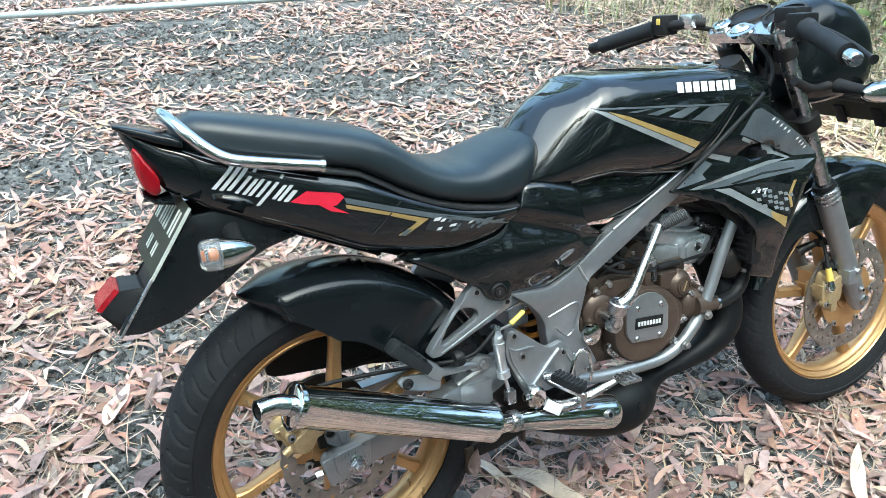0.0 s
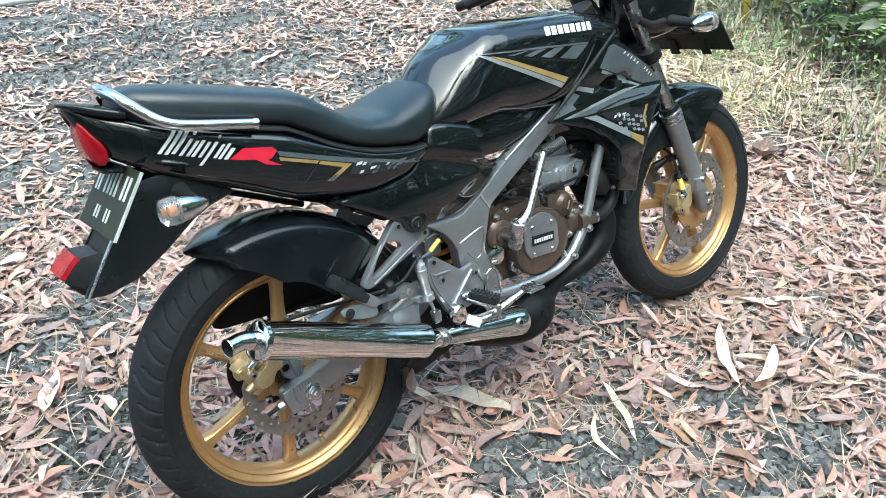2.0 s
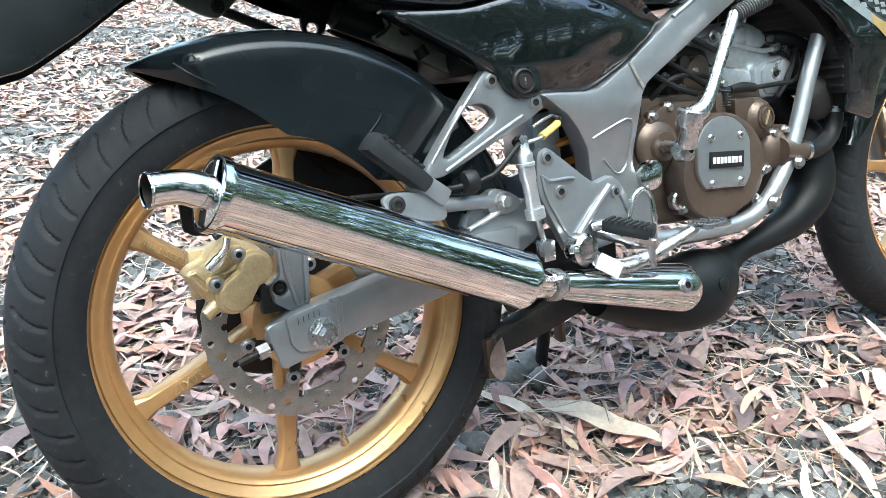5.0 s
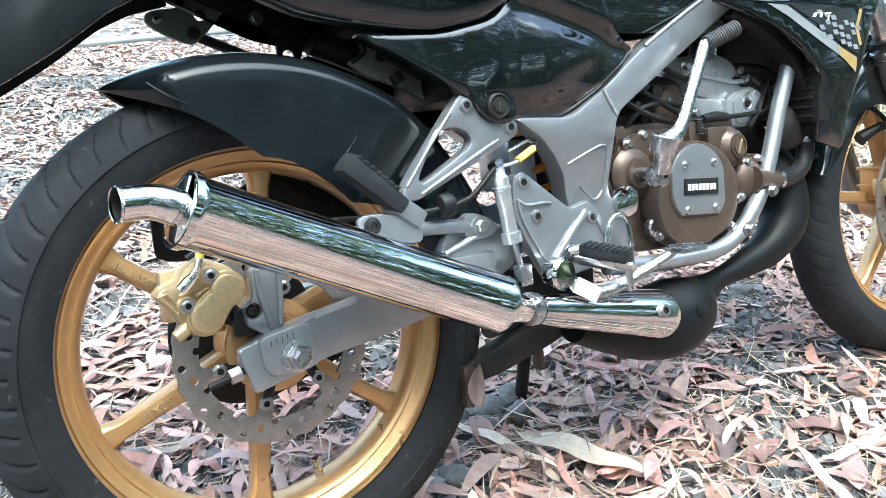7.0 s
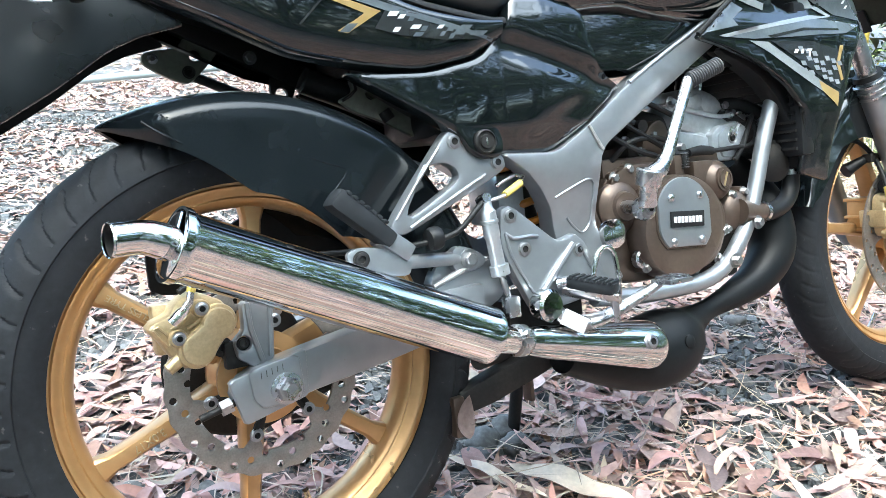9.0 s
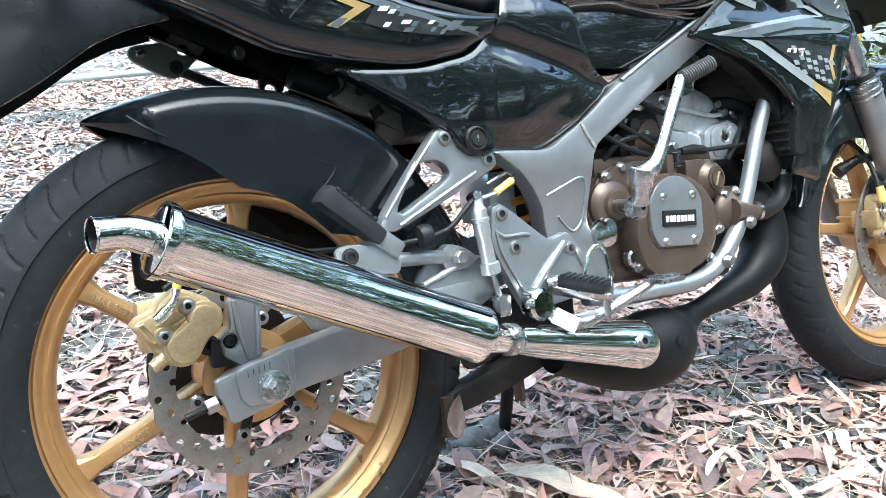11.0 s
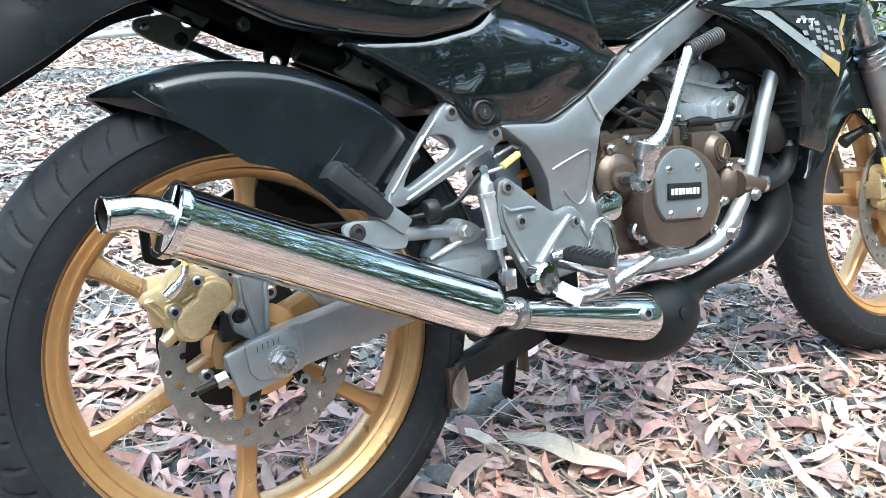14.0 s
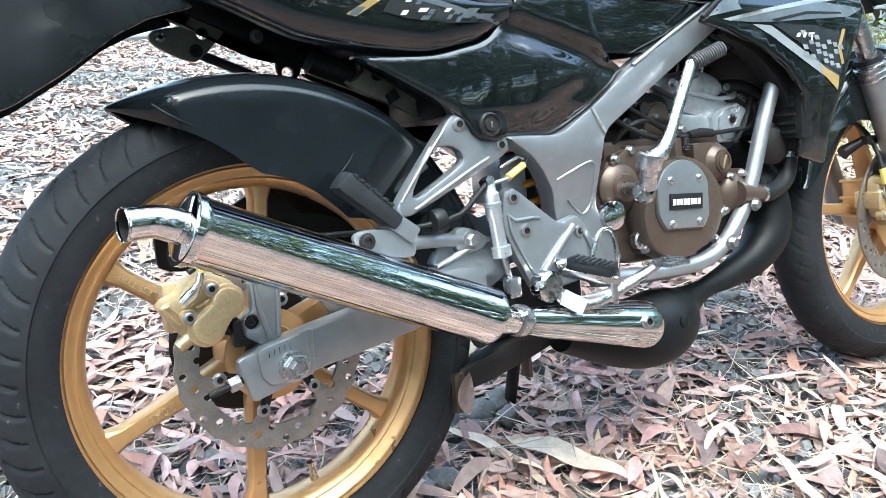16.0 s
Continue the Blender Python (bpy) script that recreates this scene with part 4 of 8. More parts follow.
for k in range(7):
    part("peg_rib", block((0.020 + 0.009 * k, -0.017, -0.0135), (0.026 + 0.009 * k, 0.017, -0.009), 0.0015, turn=peg_pose), GRIPS, pil)
lk = part("seat_lock", panel([(0.238, 0.572), (0.262, 0.578), (0.295, 0.581), (0.316, 0.568), (0.325, 0.545), (0.320, 0.527), (0.30, 0.525), (0.279, 0.531), (0.266, 0.546), (0.254, 0.565)], -0.121, 0.02, 0.006, grid=0.02), BLACK, bike, "black seat lock housing")
part("lock_barrel", lathe([(0.0155, 0), (0.0155, 0.006), (0.0135, 0.008), (0.0125, 0.006), (0.009, 0.006), (0.008, 0.0085), (0, 0.0085)], (0.293, -0.119, 0.547), (0, -1, 0), 28), DARK, lk)
part("keyhole", block((0.2918, -0.1283, 0.5425), (0.2942, -0.1272, 0.5515), 0.0004), STEEL, lk)

# rider's footrest, master cylinder, pedal
HANG = [(0.308, 0.455), (0.322, 0.460), (0.335, 0.452), (0.393, 0.405), (0.405, 0.407), (0.424, 0.412), (0.44, 0.398), (0.468, 0.343), (0.47, 0.328), (0.40, 0.318), (0.362, 0.315), (0.345, 0.322), (0.333, 0.345), (0.303, 0.408)]
hang = part("footrest_hanger", panel(HANG, -0.112, 0.012, 0.004, grid=0.02, round_by=0.15), SILVER, bike, "silver cast footrest and brake hanger")
part("footrest_hanger", flipped(panel(HANG, -0.112, 0.012, 0.004, grid=0.03, round_by=0.15)), SILVER, bike, "silver cast footrest hanger")
part("rib", tube([(0.311, -0.112, 0.425), (0.322, -0.1135, 0.417), (0.352, -0.1135, 0.417), (0.362, -0.112, 0.415)], 0.0022, 8), SILVER, hang)
part("rib", tube([(0.312, -0.112, 0.425), (0.318, -0.1135, 0.395), (0.345, -0.1135, 0.345), (0.352, -0.112, 0.335)], 0.0022, 8), SILVER, hang)
part("rib", tube([(0.418, -0.112, 0.398), (0.39, -0.1145, 0.372), (0.355, -0.1145, 0.335)], 0.0045, 8), SILVER, hang)
part("rib", tube([(0.43, -0.112, 0.392), (0.45, -0.1135, 0.355), (0.456, -0.112, 0.335)], 0.0025, 8), SILVER, hang)
for x, z in ((0.322, 0.446), (0.339, 0.401), (0.427, 0.389)):
    bolt((x, -0.112, z), hang, 0.0080, h=0.003)
mc = part("rear_master_cylinder", tube([(0.2855, -0.118, 0.468), (0.2865, -0.118, 0.458), (0.287, -0.118, 0.455), (0.2905, -0.118, 0.424), (0.291, -0.118, 0.421), (0.2965, -0.118, 0.380)], [0.0075, 0.008, 0.0105, 0.0105, 0.0092, 0.0092], 20, straight=True), ALLOY, bike, "cast alloy brake master cylinder")
part("flange", tube([(0.2960, -0.118, 0.387), (0.2978, -0.118, 0.374)], 0.0125, 18), ALLOY, mc)
part("cylinder_ring", lathe([(0.0100, -0.003), (0.0118, -0.002), (0.0118, 0.002), (0.0100, 0.003)], (0.2885, -0.118, 0.442), (0.1, 0, -1), 20, closed=True), ALLOY, mc)
part("union", lathe([(0, -0.012), (0.007, -0.012), (0.007, 0.006), (0, 0.006)], (0.285, -0.118, 0.471), (0, -1, 0.2), 6), STEEL, mc)
part("pushrod", tube([(0.300, -0.118, 0.372), (0.307, -0.118, 0.34)], 0.004, 10), STEEL, mc)
part("clevis", block((0.300, -0.127, 0.318), (0.318, -0.109, 0.345), 0.003), STEEL, mc)
part("brake_hose", tube([(0.285, -0.118, 0.47), (0.27, -0.122, 0.46), (0.24, -0.12, 0.435), (0.205, -0.115, 0.428), (0.165, -0.10, 0.425), (0.06, -0.09, 0.43), (-0.04, -0.09, 0.432), (-0.09, -0.10, 0.412)], 0.0036, 10, 0.015), MATTE, mc, "black brake hose")
part("hose_clip", lathe([(0.005, 0), (0.013, 0.002), (0.0145, 0.006), (0.0145, 0.014), (0.013, 0.018), (0.005, 0.02)], (0.2, -0.115, 0.43), (1, 0, 0.1), 20), MATTE, mc)
part("wire", tube([(0.288, -0.12, 0.468), (0.315, -0.12, 0.473), (0.35, -0.107, 0.487), (0.36, -0.098, 0.494), (0.352, -0.09, 0.497), (0.325, -0.085, 0.485)], 0.0028, 8), STEEL, mc)
part("wire_tag", tube([(0.314, -0.1195, 0.473), (0.348, -0.108, 0.486)], 0.0048, 12), YELLOW, mc, "yellow cable tag")

peg = part("footpeg_arm", tube([(0.385, -0.112, 0.348), (0.396, -0.120, 0.350), (0.404, -0.128, 0.350)], 0.008, 14), STEEL, hang, "bright steel folding peg arm")
pegr = block((-0.0125, 0.0, -0.009), (0.0125, 0.068, 0.008), 0.006)
peg_pose = Matrix.Translation((0.400, -0.118, 0.351)) @ Matrix.Rotation(radians(180 + 26), 4, "Z") @ Matrix.Rotation(radians(-10), 4, "X")
for k in range(8):
    part("peg_rib", block((-0.0135, 0.006 + 0.0078 * k, 0.005), (0.0135, 0.0108 + 0.0078 * k, 0.0102), 0.0012, turn=peg_pose), GRIPS, hang)
pegr.transform(peg_pose)
part("footpeg_rubber", pegr, GRIPS, hang, "black ribbed rubber footpeg")
part("peg_plate", tube([(0.392, -0.116, 0.338), (0.415, -0.155, 0.330), (0.430, -0.182, 0.326)], 0.005, 10, flat=1.8), STEEL, hang)
part("peg_feeler", tube([(0.427, -0.176, 0.328), (0.427, -0.176, 0.314), (0.428, -0.176, 0.296)], [0.005, 0.005, 0.004], 12, straight=True), STEEL, hang)
pedal = part("brake_pedal", tube([(0.362, -0.118, 0.326), (0.385, -0.122, 0.303), (0.415, -0.129, 0.297), (0.450, -0.138, 0.306), (0.492, -0.148, 0.323), (0.516, -0.154, 0.334)], [0.010, 0.012, 0.0115, 0.009, 0.0075, 0.006], 14, flat=0.75), STEEL, bike, "bright steel rear brake pedal")
part("pedal_boss", lathe([(0.0, -0.004), (0.019, -0.004), (0.021, 0.0), (0.021, 0.016), (0.017, 0.020), (0, 0.020)], (0.352, -0.112, 0.328), (0.15, -1, 0), 32), CHROME, pedal)
part("pedal_pad", block((0.508, -0.182, 0.333), (0.550, -0.146, 0.340), 0.002), STEEL, pedal, "ribbed steel pedal pad")
for k in range(3):
    part("pad_ridge", block((0.514 + 0.013 * k, -0.180, 0.339), (0.519 + 0.013 * k, -0.148, 0.3435), 0.001), STEEL, pedal)
part("white_label", block((0.340, -0.155, 0.297), (0.374, -0.1515, 0.318), 0.0008, turn=Matrix.Translation((0.385, -0.1285, 0.302)) @ Matrix.Rotation(radians(33), 4, "Y") @ Matrix.Rotation(radians(-14), 4, "Z") @ Matrix.Translation((-0.357, 0.147, -0.307))), WHITE, pedal, "white sticker on the pedal arm")
loop = part("heel_loop", tube([(0.436, -0.118, 0.322), (0.442, -0.12, 0.355), (0.452, -0.122, 0.382), (0.466, -0.122, 0.388), (0.478, -0.122, 0.378), (0.483, -0.122, 0.345), (0.484, -0.12, 0.318)], 0.0038, 10, 0.008), CHROME, hang, "chrome wire loop")
part("loop_plate", panel([(0.455, 0.372), (0.466, 0.374), (0.49, 0.32), (0.486, 0.312), (0.44, 0.314)], -0.102, 0.004, 0.0015), SILVER, hang)
stand = part("side_stand", panel([(0.246, 0.222), (0.252, 0.192), (0.30, 0.198), (0.37, 0.216), (0.44, 0.238), (0.49, 0.265), (0.47, 0.290), (0.40, 0.262), (0.33, 0.246)], -0.055, 0.026, 0.006, round_by=0.1), DARK, bike, "black steel stand")
part("stand_cross", tube([(0.28, -0.06, 0.262), (0.35, -0.02, 0.258), (0.43, 0.06, 0.25)], 0.012, 12), DARK, stand)
part("stand_foot", block((0.236, -0.062, 0.168), (0.254, -0.040, 0.222), 0.005), BRONZE, stand, "rusty brown foot plate")
part("support_leg", tube([(0.47, 0.11, 0.26), (0.49, 0.18, 0.12), (0.50, 0.245, -0.048)], 0.011, 12), DARK, stand)
part("support_foot", block((0.47, 0.21, -0.062), (0.535, 0.275, -0.05), 0.004), DARK, stand)
part("stand_strap", block((0.378, -0.03, 0.18), (0.384, -0.01, 0.30), 0.001), BRONZE, stand)

# shock absorber
shock = part("shock_absorber", tube([(0.36, 0, 0.60), (0.43, 0, 0.40), (0.45, 0, 0.33)], 0.018, 16, straight=True), DARK, bike, "shock absorber with an orange spring")
coil = []
for k in range(160):
    u = k / 159
    a = u * 2 * math.pi * 7.5
    d = Vector((0.36 + 0.075 * u, 0, 0.585 - 0.20 * u))
    coil.append(d + Vector((0.03 * math.cos(a) * 0.93, 0.03 * math.sin(a), 0.03 * math.cos(a) * 0.36)))
part("spring", tube(coil, 0.0058, 8, 0.01), SPRING, shock, "orange coil spring")
part("airbox", block((0.24, -0.075, 0.55), (0.46, 0.075, 0.70), 0.02), MATTE, bike, "black airbox")
part("battery_tray", block((0.15, -0.07, 0.648), (0.28, 0.07, 0.70), 0.012), MATTE, bike, "black battery tray")
part("linkage", block((0.34, -0.05, 0.26), (0.47, 0.05, 0.33), 0.012), DARK, bike, "dark suspension linkage")
part("rear_case", block((0.355, -0.03, 0.43), (0.40, 0.05, 0.50), 0.008), ALLOY, bike, "grey alloy casting")

for ob, step in ((hang, (0.005, 0.016, 0.0)), (mc, (0.004, 0.018, 0.0)), (pil, (0.005, 0.018, -0.004)), (lk, (0.002, 0.018, -0.006))):
    ob.location = ob.location + Vector(step)

# engine
crank = part("engine", panel([(0.512, 0.47), (0.535, 0.492), (0.575, 0.499), (0.66, 0.494), (0.72, 0.488), (0.76, 0.47), (0.775, 0.44), (0.765, 0.40), (0.745, 0.355), (0.71, 0.325), (0.60, 0.318), (0.52, 0.325), (0.50, 0.36), (0.49, 0.42)],
                             -0.060, 0.125, 0.009, grid=0.03), BRONZE, bike, "bronze painted two-stroke engine case")
cover_poly = []
for k in range(72):
    a = 2 * math.pi * k / 72
    r = 0.080 + 0.010 * max(0.0, math.cos(a - radians(225))) ** 2
    cover_poly.append((0.636 + r * math.cos(a), 0.399 + 0.93 * r * math.sin(a)))
part("clutch_cover", panel(cover_poly, -0.098, 0.046, 0.012, grid=0.02, round_by=0.05), BRONZE, crank, "bronze clutch cover")
part("cover_skirt", panel([(0.552, 0.41), (0.548, 0.375), (0.57, 0.346), (0.605, 0.327), (0.66, 0.322), (0.71, 0.335), (0.735, 0.375), (0.735, 0.42), (0.70, 0.45), (0.60, 0.45)], -0.082, 0.03, 0.006), BRONZE, crank)
part("case_rim", panel([(0.516, 0.467), (0.538, 0.489), (0.575, 0.496), (0.66, 0.491), (0.655, 0.478), (0.60, 0.470), (0.57, 0.455), (0.545, 0.452)], -0.068, 0.02, 0.004), BRONZE, crank)
plate_poly = []
for k in range(60):
    a = 2 * math.pi * k / 60
    x, z = 0.055 * math.cos(a), 0.058 * math.sin(a)
    plate_poly.append((0.627 + max(-0.052, min(x, 0.050)), 0.411 + max(z, -0.043) - 0.004 * math.cos(a)))
badge_plate = part("cover_plate", panel(plate_poly, -0.1035, 0.007, 0.0015, grid=0.02, round_by=0.1), SILVER, crank, "brushed silver cover plate")
part("plate_step", panel([(0.627 + (x - 0.627) * 1.06, 0.411 + (z - 0.411) * 1.06) for x, z in plate_poly], -0.1005, 0.006, 0.002, grid=0.03, round_by=0.1), BRONZE, crank)
for x, z in ((0.600, 0.441), (0.658, 0.440), (0.600, 0.377), (0.656, 0.375)):
    part("plate_screw", lathe([(0.0062, 0), (0.0058, 0.002), (0.004, 0.0036), (0, 0.004)], (x, -0.1035, z), (0, -1, 0), 16), STEEL, badge_plate)
tilt = Matrix.Translation((0.628, 0, 0.408)) @ Matrix.Rotation(radians(4), 4, "Y") @ Matrix.Translation((-0.628, 0, -0.408))
part("badge", block((0.595, -0.1062, 0.3965), (0.661, -0.1033, 0.4195), 0.0008, turn=tilt), MATTE, badge_plate, "black maker's badge")
for k in range(8):
    h = 0.0052
    part("badge_mark", block((0.5995 + 0.0072 * k, -0.1072, 0.408 - h), (0.6048 + 0.0072 * k, -0.1060, 0.408 + h * 0.75), 0.0004, turn=tilt), WHITE, badge_plate)
fill = part("oil_filler", lathe([(0.033, -0.025), (0.031, 0.004), (0.026, 0.012), (0.019, 0.017), (0.0185, 0.020), (0.0, 0.0205)], (0.727, -0.070, 0.457), (0.1, -1, 0.05), 36), BRONZE, crank, "bronze filler cap")
part("cap_slot", lathe([(0.0125, 0), (0.0145, 0.0), (0.0145, 0.0016), (0.0125, 0.0016)], (0.7291, -0.0904, 0.458), (0.1, -1, 0.05), 28, closed=True), BRONZE, fill)
part("cap_bar", block((0.7277, -0.0922, 0.447), (0.7305, -0.0900, 0.469), 0.0006, turn=Matrix.Translation((0.729, 0, 0.458)) @ Matrix.Rotation(radians(22), 4, "Y") @ Matrix.Translation((-0.729, 0, -0.458))), PALE_GOLD, fill)
part("kick_boss", lathe([(0.038, -0.01), (0.038, 0.006), (0.033, 0.012), (0.022, 0.016), (0.020, 0.022), (0.0, 0.022)], (0.538, -0.058, 0.436), (0, -1, 0), 36), BRONZE, crank)
part("kick_shaft", tube([(0.535, -0.076, 0.436), (0.528, -0.128, 0.434)], 0.0095, 16), STEEL, crank)
for x, z, y in ((0.647, 0.49, -0.062), (0.696, 0.478, -0.062)):
    w = 0.010 if x < 0.66 else 0.021
    part("cable_post", block((x - w, y - 0.018, z - 0.024), (x + w, y + 0.02, z + 0.011), 0.004), BRONZE, crank)
part("post_spring", tube([(0.657, -0.080, 0.480), (0.657, -0.080, 0.503)], [0.006, 0.006], 12), DARK, crank)
for k in range(6):
    part("spring_coil", lathe([(0.0055, -0.0012), (0.0075, 0), (0.0055, 0.0012)], (0.657, -0.080, 0.482 + 0.004 * k), (0, 0, 1), 14), STEEL, crank)
pump = part("water_pump", lathe([(0.034, -0.01), (0.034, 0.008), (0.028, 0.016), (0.015, 0.022), (0, 0.023)], (0.768, -0.062, 0.404), (0, -1, 0), 32), BRONZE, crank, "bronze water pump housing")
part("pump_spout", tube([(0.762, -0.082, 0.404), (0.795, -0.082, 0.400), (0.828, -0.078, 0.397)], [0.020, 0.016, 0.0132], 18), BRONZE, pump)
for x, z in ((0.758, 0.431), (0.784, 0.434), (0.809, 0.419), (0.742, 0.380), (0.79, 0.378)):
    part("screw_boss", lathe([(0.009, -0.02), (0.0085, 0.004), (0, 0.005)], (x, -0.070, z), (0, -1, 0), 14), BRONZE, pump)
    bolt((x, -0.074, z), pump, 0.0052, h=0.008, socket=False)
part("hose_clamp", lathe([(0.0135, 0), (0.0158, 0), (0.0158, 0.008), (0.0135, 0.008)], (0.818, -0.079, 0.398), (1, 0.05, -0.05), 22, closed=True), STEEL, pump)
hose = part("radiator_hose", tube([(0.815, -0.079, 0.398), (0.845, -0.076, 0.396), (0.882, -0.072, 0.406), (0.903, -0.070, 0.428), (0.909, -0.070, 0.470)], 0.0140, 18, 0.008), MATTE, bike, "black rubber radiator hose")
part("hose_clamp", lathe([(0.0140, 0), (0.0168, 0), (0.0168, 0.009), (0.0140, 0.009)], (0.9085, -0.070, 0.450), (0.05, 0, 1), 22, closed=True), STEEL, hose)
for x, z, y in ((0.533, 0.478, -0.060), (0.56, 0.488, -0.062), (0.566, 0.345, -0.076), (0.634, 0.329, -0.076), (0.660, 0.327, -0.076), (0.713, 0.338, -0.076), (0.731, 0.379, -0.074)):
    part("screw_boss", lathe([(0.0095, -0.02), (0.009, 0.002), (0, 0.003)], (x, y, z), (0, -1, 0), 14), BRONZE, crank)
    bolt((x, y - 0.002, z), crank, 0.0058, h=0.008, socket=False)
part("drain_plug", lathe([(0.014, 0), (0.014, 0.010), (0.0105, 0.012), (0.009, 0.006), (0, 0.006)], (0.560, -0.070, 0.358), (0, -1, 0), 24), STEEL, crank)
part("front_case", block((0.69, -0.055, 0.30), (0.79, 0.07, 0.40), 0.015), DARK, crank)
part("case_top", block((0.52, -0.055, 0.47), (0.76, 0.07, 0.505), 0.008), BRONZE, crank)

cyl = part("cylinder", lathe([(0.0, -0.075), (0.046, -0.074), (0.048, -0.066), (0.048, -0.020), (0.046, -0.016), (0.046, 0.030), (0.048, 0.034), (0.048, 0.045)], (0.735, 0.005, 0.545), (-0.22, 0.0, 1.0), 48), ALLOY, bike, "silver cast two-stroke cylinder")
part("barrel_flange", panel([(0.672, 0.516), (0.676, 0.540), (0.74, 0.528), (0.80, 0.515), (0.80, 0.492), (0.74, 0.490), (0.69, 0.496)], -0.046, 0.10, 0.006, round_by=0.12), ALLOY, cyl)
part("water_jacket", panel([(0.684, 0.540), (0.690, 0.570), (0.712, 0.577), (0.764, 0.562), (0.80, 0.552), (0.812, 0.530), (0.79, 0.515), (0.745, 0.525)], -0.042, 0.09, 0.009, grid=0.02, round_by=0.15), ALLOY, cyl)
head = part("cylinder_head", panel([(0.704, 0.576), (0.712, 0.598), (0.735, 0.605), (0.770, 0.598), (0.796, 0.584), (0.800, 0.566), (0.785, 0.556), (0.74, 0.566)], -0.036, 0.08, 0.010, grid=0.02, round_by=0.15), ALLOY, cyl, "silver cylinder head")
part("head_rib", panel([(0.722, 0.574), (0.725, 0.590), (0.745, 0.596), (0.748, 0.570)], -0.041, 0.02, 0.003), ALLOY, head)
part("joint_line", panel([(0.694, 0.568), (0.698, 0.575), (0.775, 0.558), (0.81, 0.560), (0.81, 0.553), (0.775, 0.551)], -0.047, 0.03, 0.002, round_by=0.1), ALLOY, cyl)
VALVE = [(0.747, 0.507), (0.748, 0.529), (0.766, 0.540), (0.808, 0.547), (0.834, 0.532), (0.810, 0.503), (0.792, 0.484), (0.756, 0.486)]
valve_cover = part("valve_cover", panel(VALVE, -0.054, 0.03, 0.004, round_by=0.1), ALLOY, cyl, "hexagonal alloy valve cover")
part("cover_face", panel([(0.788 + (x - 0.788) * 0.80 + 0.004, 0.515 + (z - 0.515) * 0.84) for x, z in VALVE], -0.0575, 0.01, 0.002, round_by=0.1), ALLOY, valve_cover)
part("bolt_ring", lathe([(0.010, 0), (0.009, 0.0015), (0.0075, 0.0005), (0, 0.0005)], (0.789, -0.0573, 0.520), (0, -1, 0), 22), STEEL, valve_cover)
bolt((0.789, -0.0575, 0.520), valve_cover, 0.0048, h=0.003, material=DARK)
for x, z, y in ((0.671, 0.581, -0.046), (0.752, 0.606, -0.02), (0.803, 0.573, -0.03), (0.818, 0.56, -0.03), (0.68, 0.508, -0.05), (0.662, 0.512, -0.066)):
    bolt((x, y, z), cyl, 0.006, h=0.010, socket=False)
part("head_stud", tube([(0.756, -0.025, 0.595), (0.758, -0.027, 0.612)], 0.005, 6), STEEL, cyl)
part("plug_cap", tube([(0.745, 0.0, 0.60), (0.75, -0.005, 0.63), (0.77, -0.01, 0.645)], 0.011, 12), MATTE, cyl)
part("coolant_outlet", tube([(0.79, -0.02, 0.575), (0.83, -0.035, 0.573), (0.87, -0.040, 0.556), (0.885, -0.036, 0.545)], [0.010, 0.011, 0.013, 0.016], 14), MATTE, cyl)
part("outlet_clamp", lathe([(0.0135, 0), (0.016, 0), (0.016, 0.007), (0.0135, 0.007)], (0.868, -0.040, 0.556), (1, 0, -0.45), 20, closed=True), STEEL, cyl)
part("coolant_stay", panel([(0.815, 0.556), (0.822, 0.565), (0.872, 0.540), (0.868, 0.532)], -0.047, 0.004, 0.001), STEEL, cyl)
part("throttle_cable", tube([(0.64, -0.075, 0.503), (0.689, -0.072, 0.503), (0.726, -0.068, 0.502), (0.79, -0.064, 0.504), (0.829, -0.06, 0.507), (0.849, -0.055, 0.524), (0.852, -0.045, 0.55)], 0.0036, 8), MATTE, cyl)
part("cable_boot", tube([(0.672, -0.074, 0.5025), (0.70, -0.072, 0.5045), (0.728, -0.069, 0.502)], [0.006, 0.0078, 0.0065], 12), MATTE, cyl)
part("oil_line", tube([(0.79, -0.058, 0.485), (0.805, -0.062, 0.505), (0.83, -0.055, 0.535), (0.852, -0.046, 0.553)], 0.0045, 8), MATTE, cyl)
carb = part("carburettor", tube([(0.56, 0.01, 0.555), (0.62, 0.01, 0.55), (0.69, 0.01, 0.535)], 0.034, 20), DARK, bike, "dark carburettor with rubber boots")
part("float_bowl", block((0.59, -0.035, 0.49), (0.645, 0.055, 0.55), 0.01), DARK, carb)
part("choke_knob", tube([(0.60, -0.03, 0.55), (0.598, -0.062, 0.548)], 0.009, 12), DARK, carb)
part("intake_plate", panel([(0.60, 0.505), (0.62, 0.55), (0.655, 0.56), (0.665, 0.52), (0.65, 0.50)], -0.048, 0.02, 0.003), BRONZE, carb)
for x, z in ((0.575, 0.53), (0.605, 0.512), (0.63, 0.535), (0.59, 0.555)):
    bolt((x, -0.045, z), carb, 0.0045, h=0.008, socket=False)
for pts in ([(0.52, -0.05, 0.58), (0.58, -0.068, 0.54), (0.63, -0.066, 0.515), (0.65, -0.06, 0.50)], [(0.54, -0.05, 0.50), (0.56, -0.07, 0.525), (0.61, -0.066, 0.53), (0.66, -0.06, 0.52)], [(0.57, -0.05, 0.60), (0.62, -0.066, 0.575), (0.66, -0.062, 0.56)],
            [(0.53, -0.06, 0.54), (0.57, -0.072, 0.515), (0.61, -0.07, 0.503)]):
    part("hose", tube(pts, 0.0042, 8), MATTE, carb)
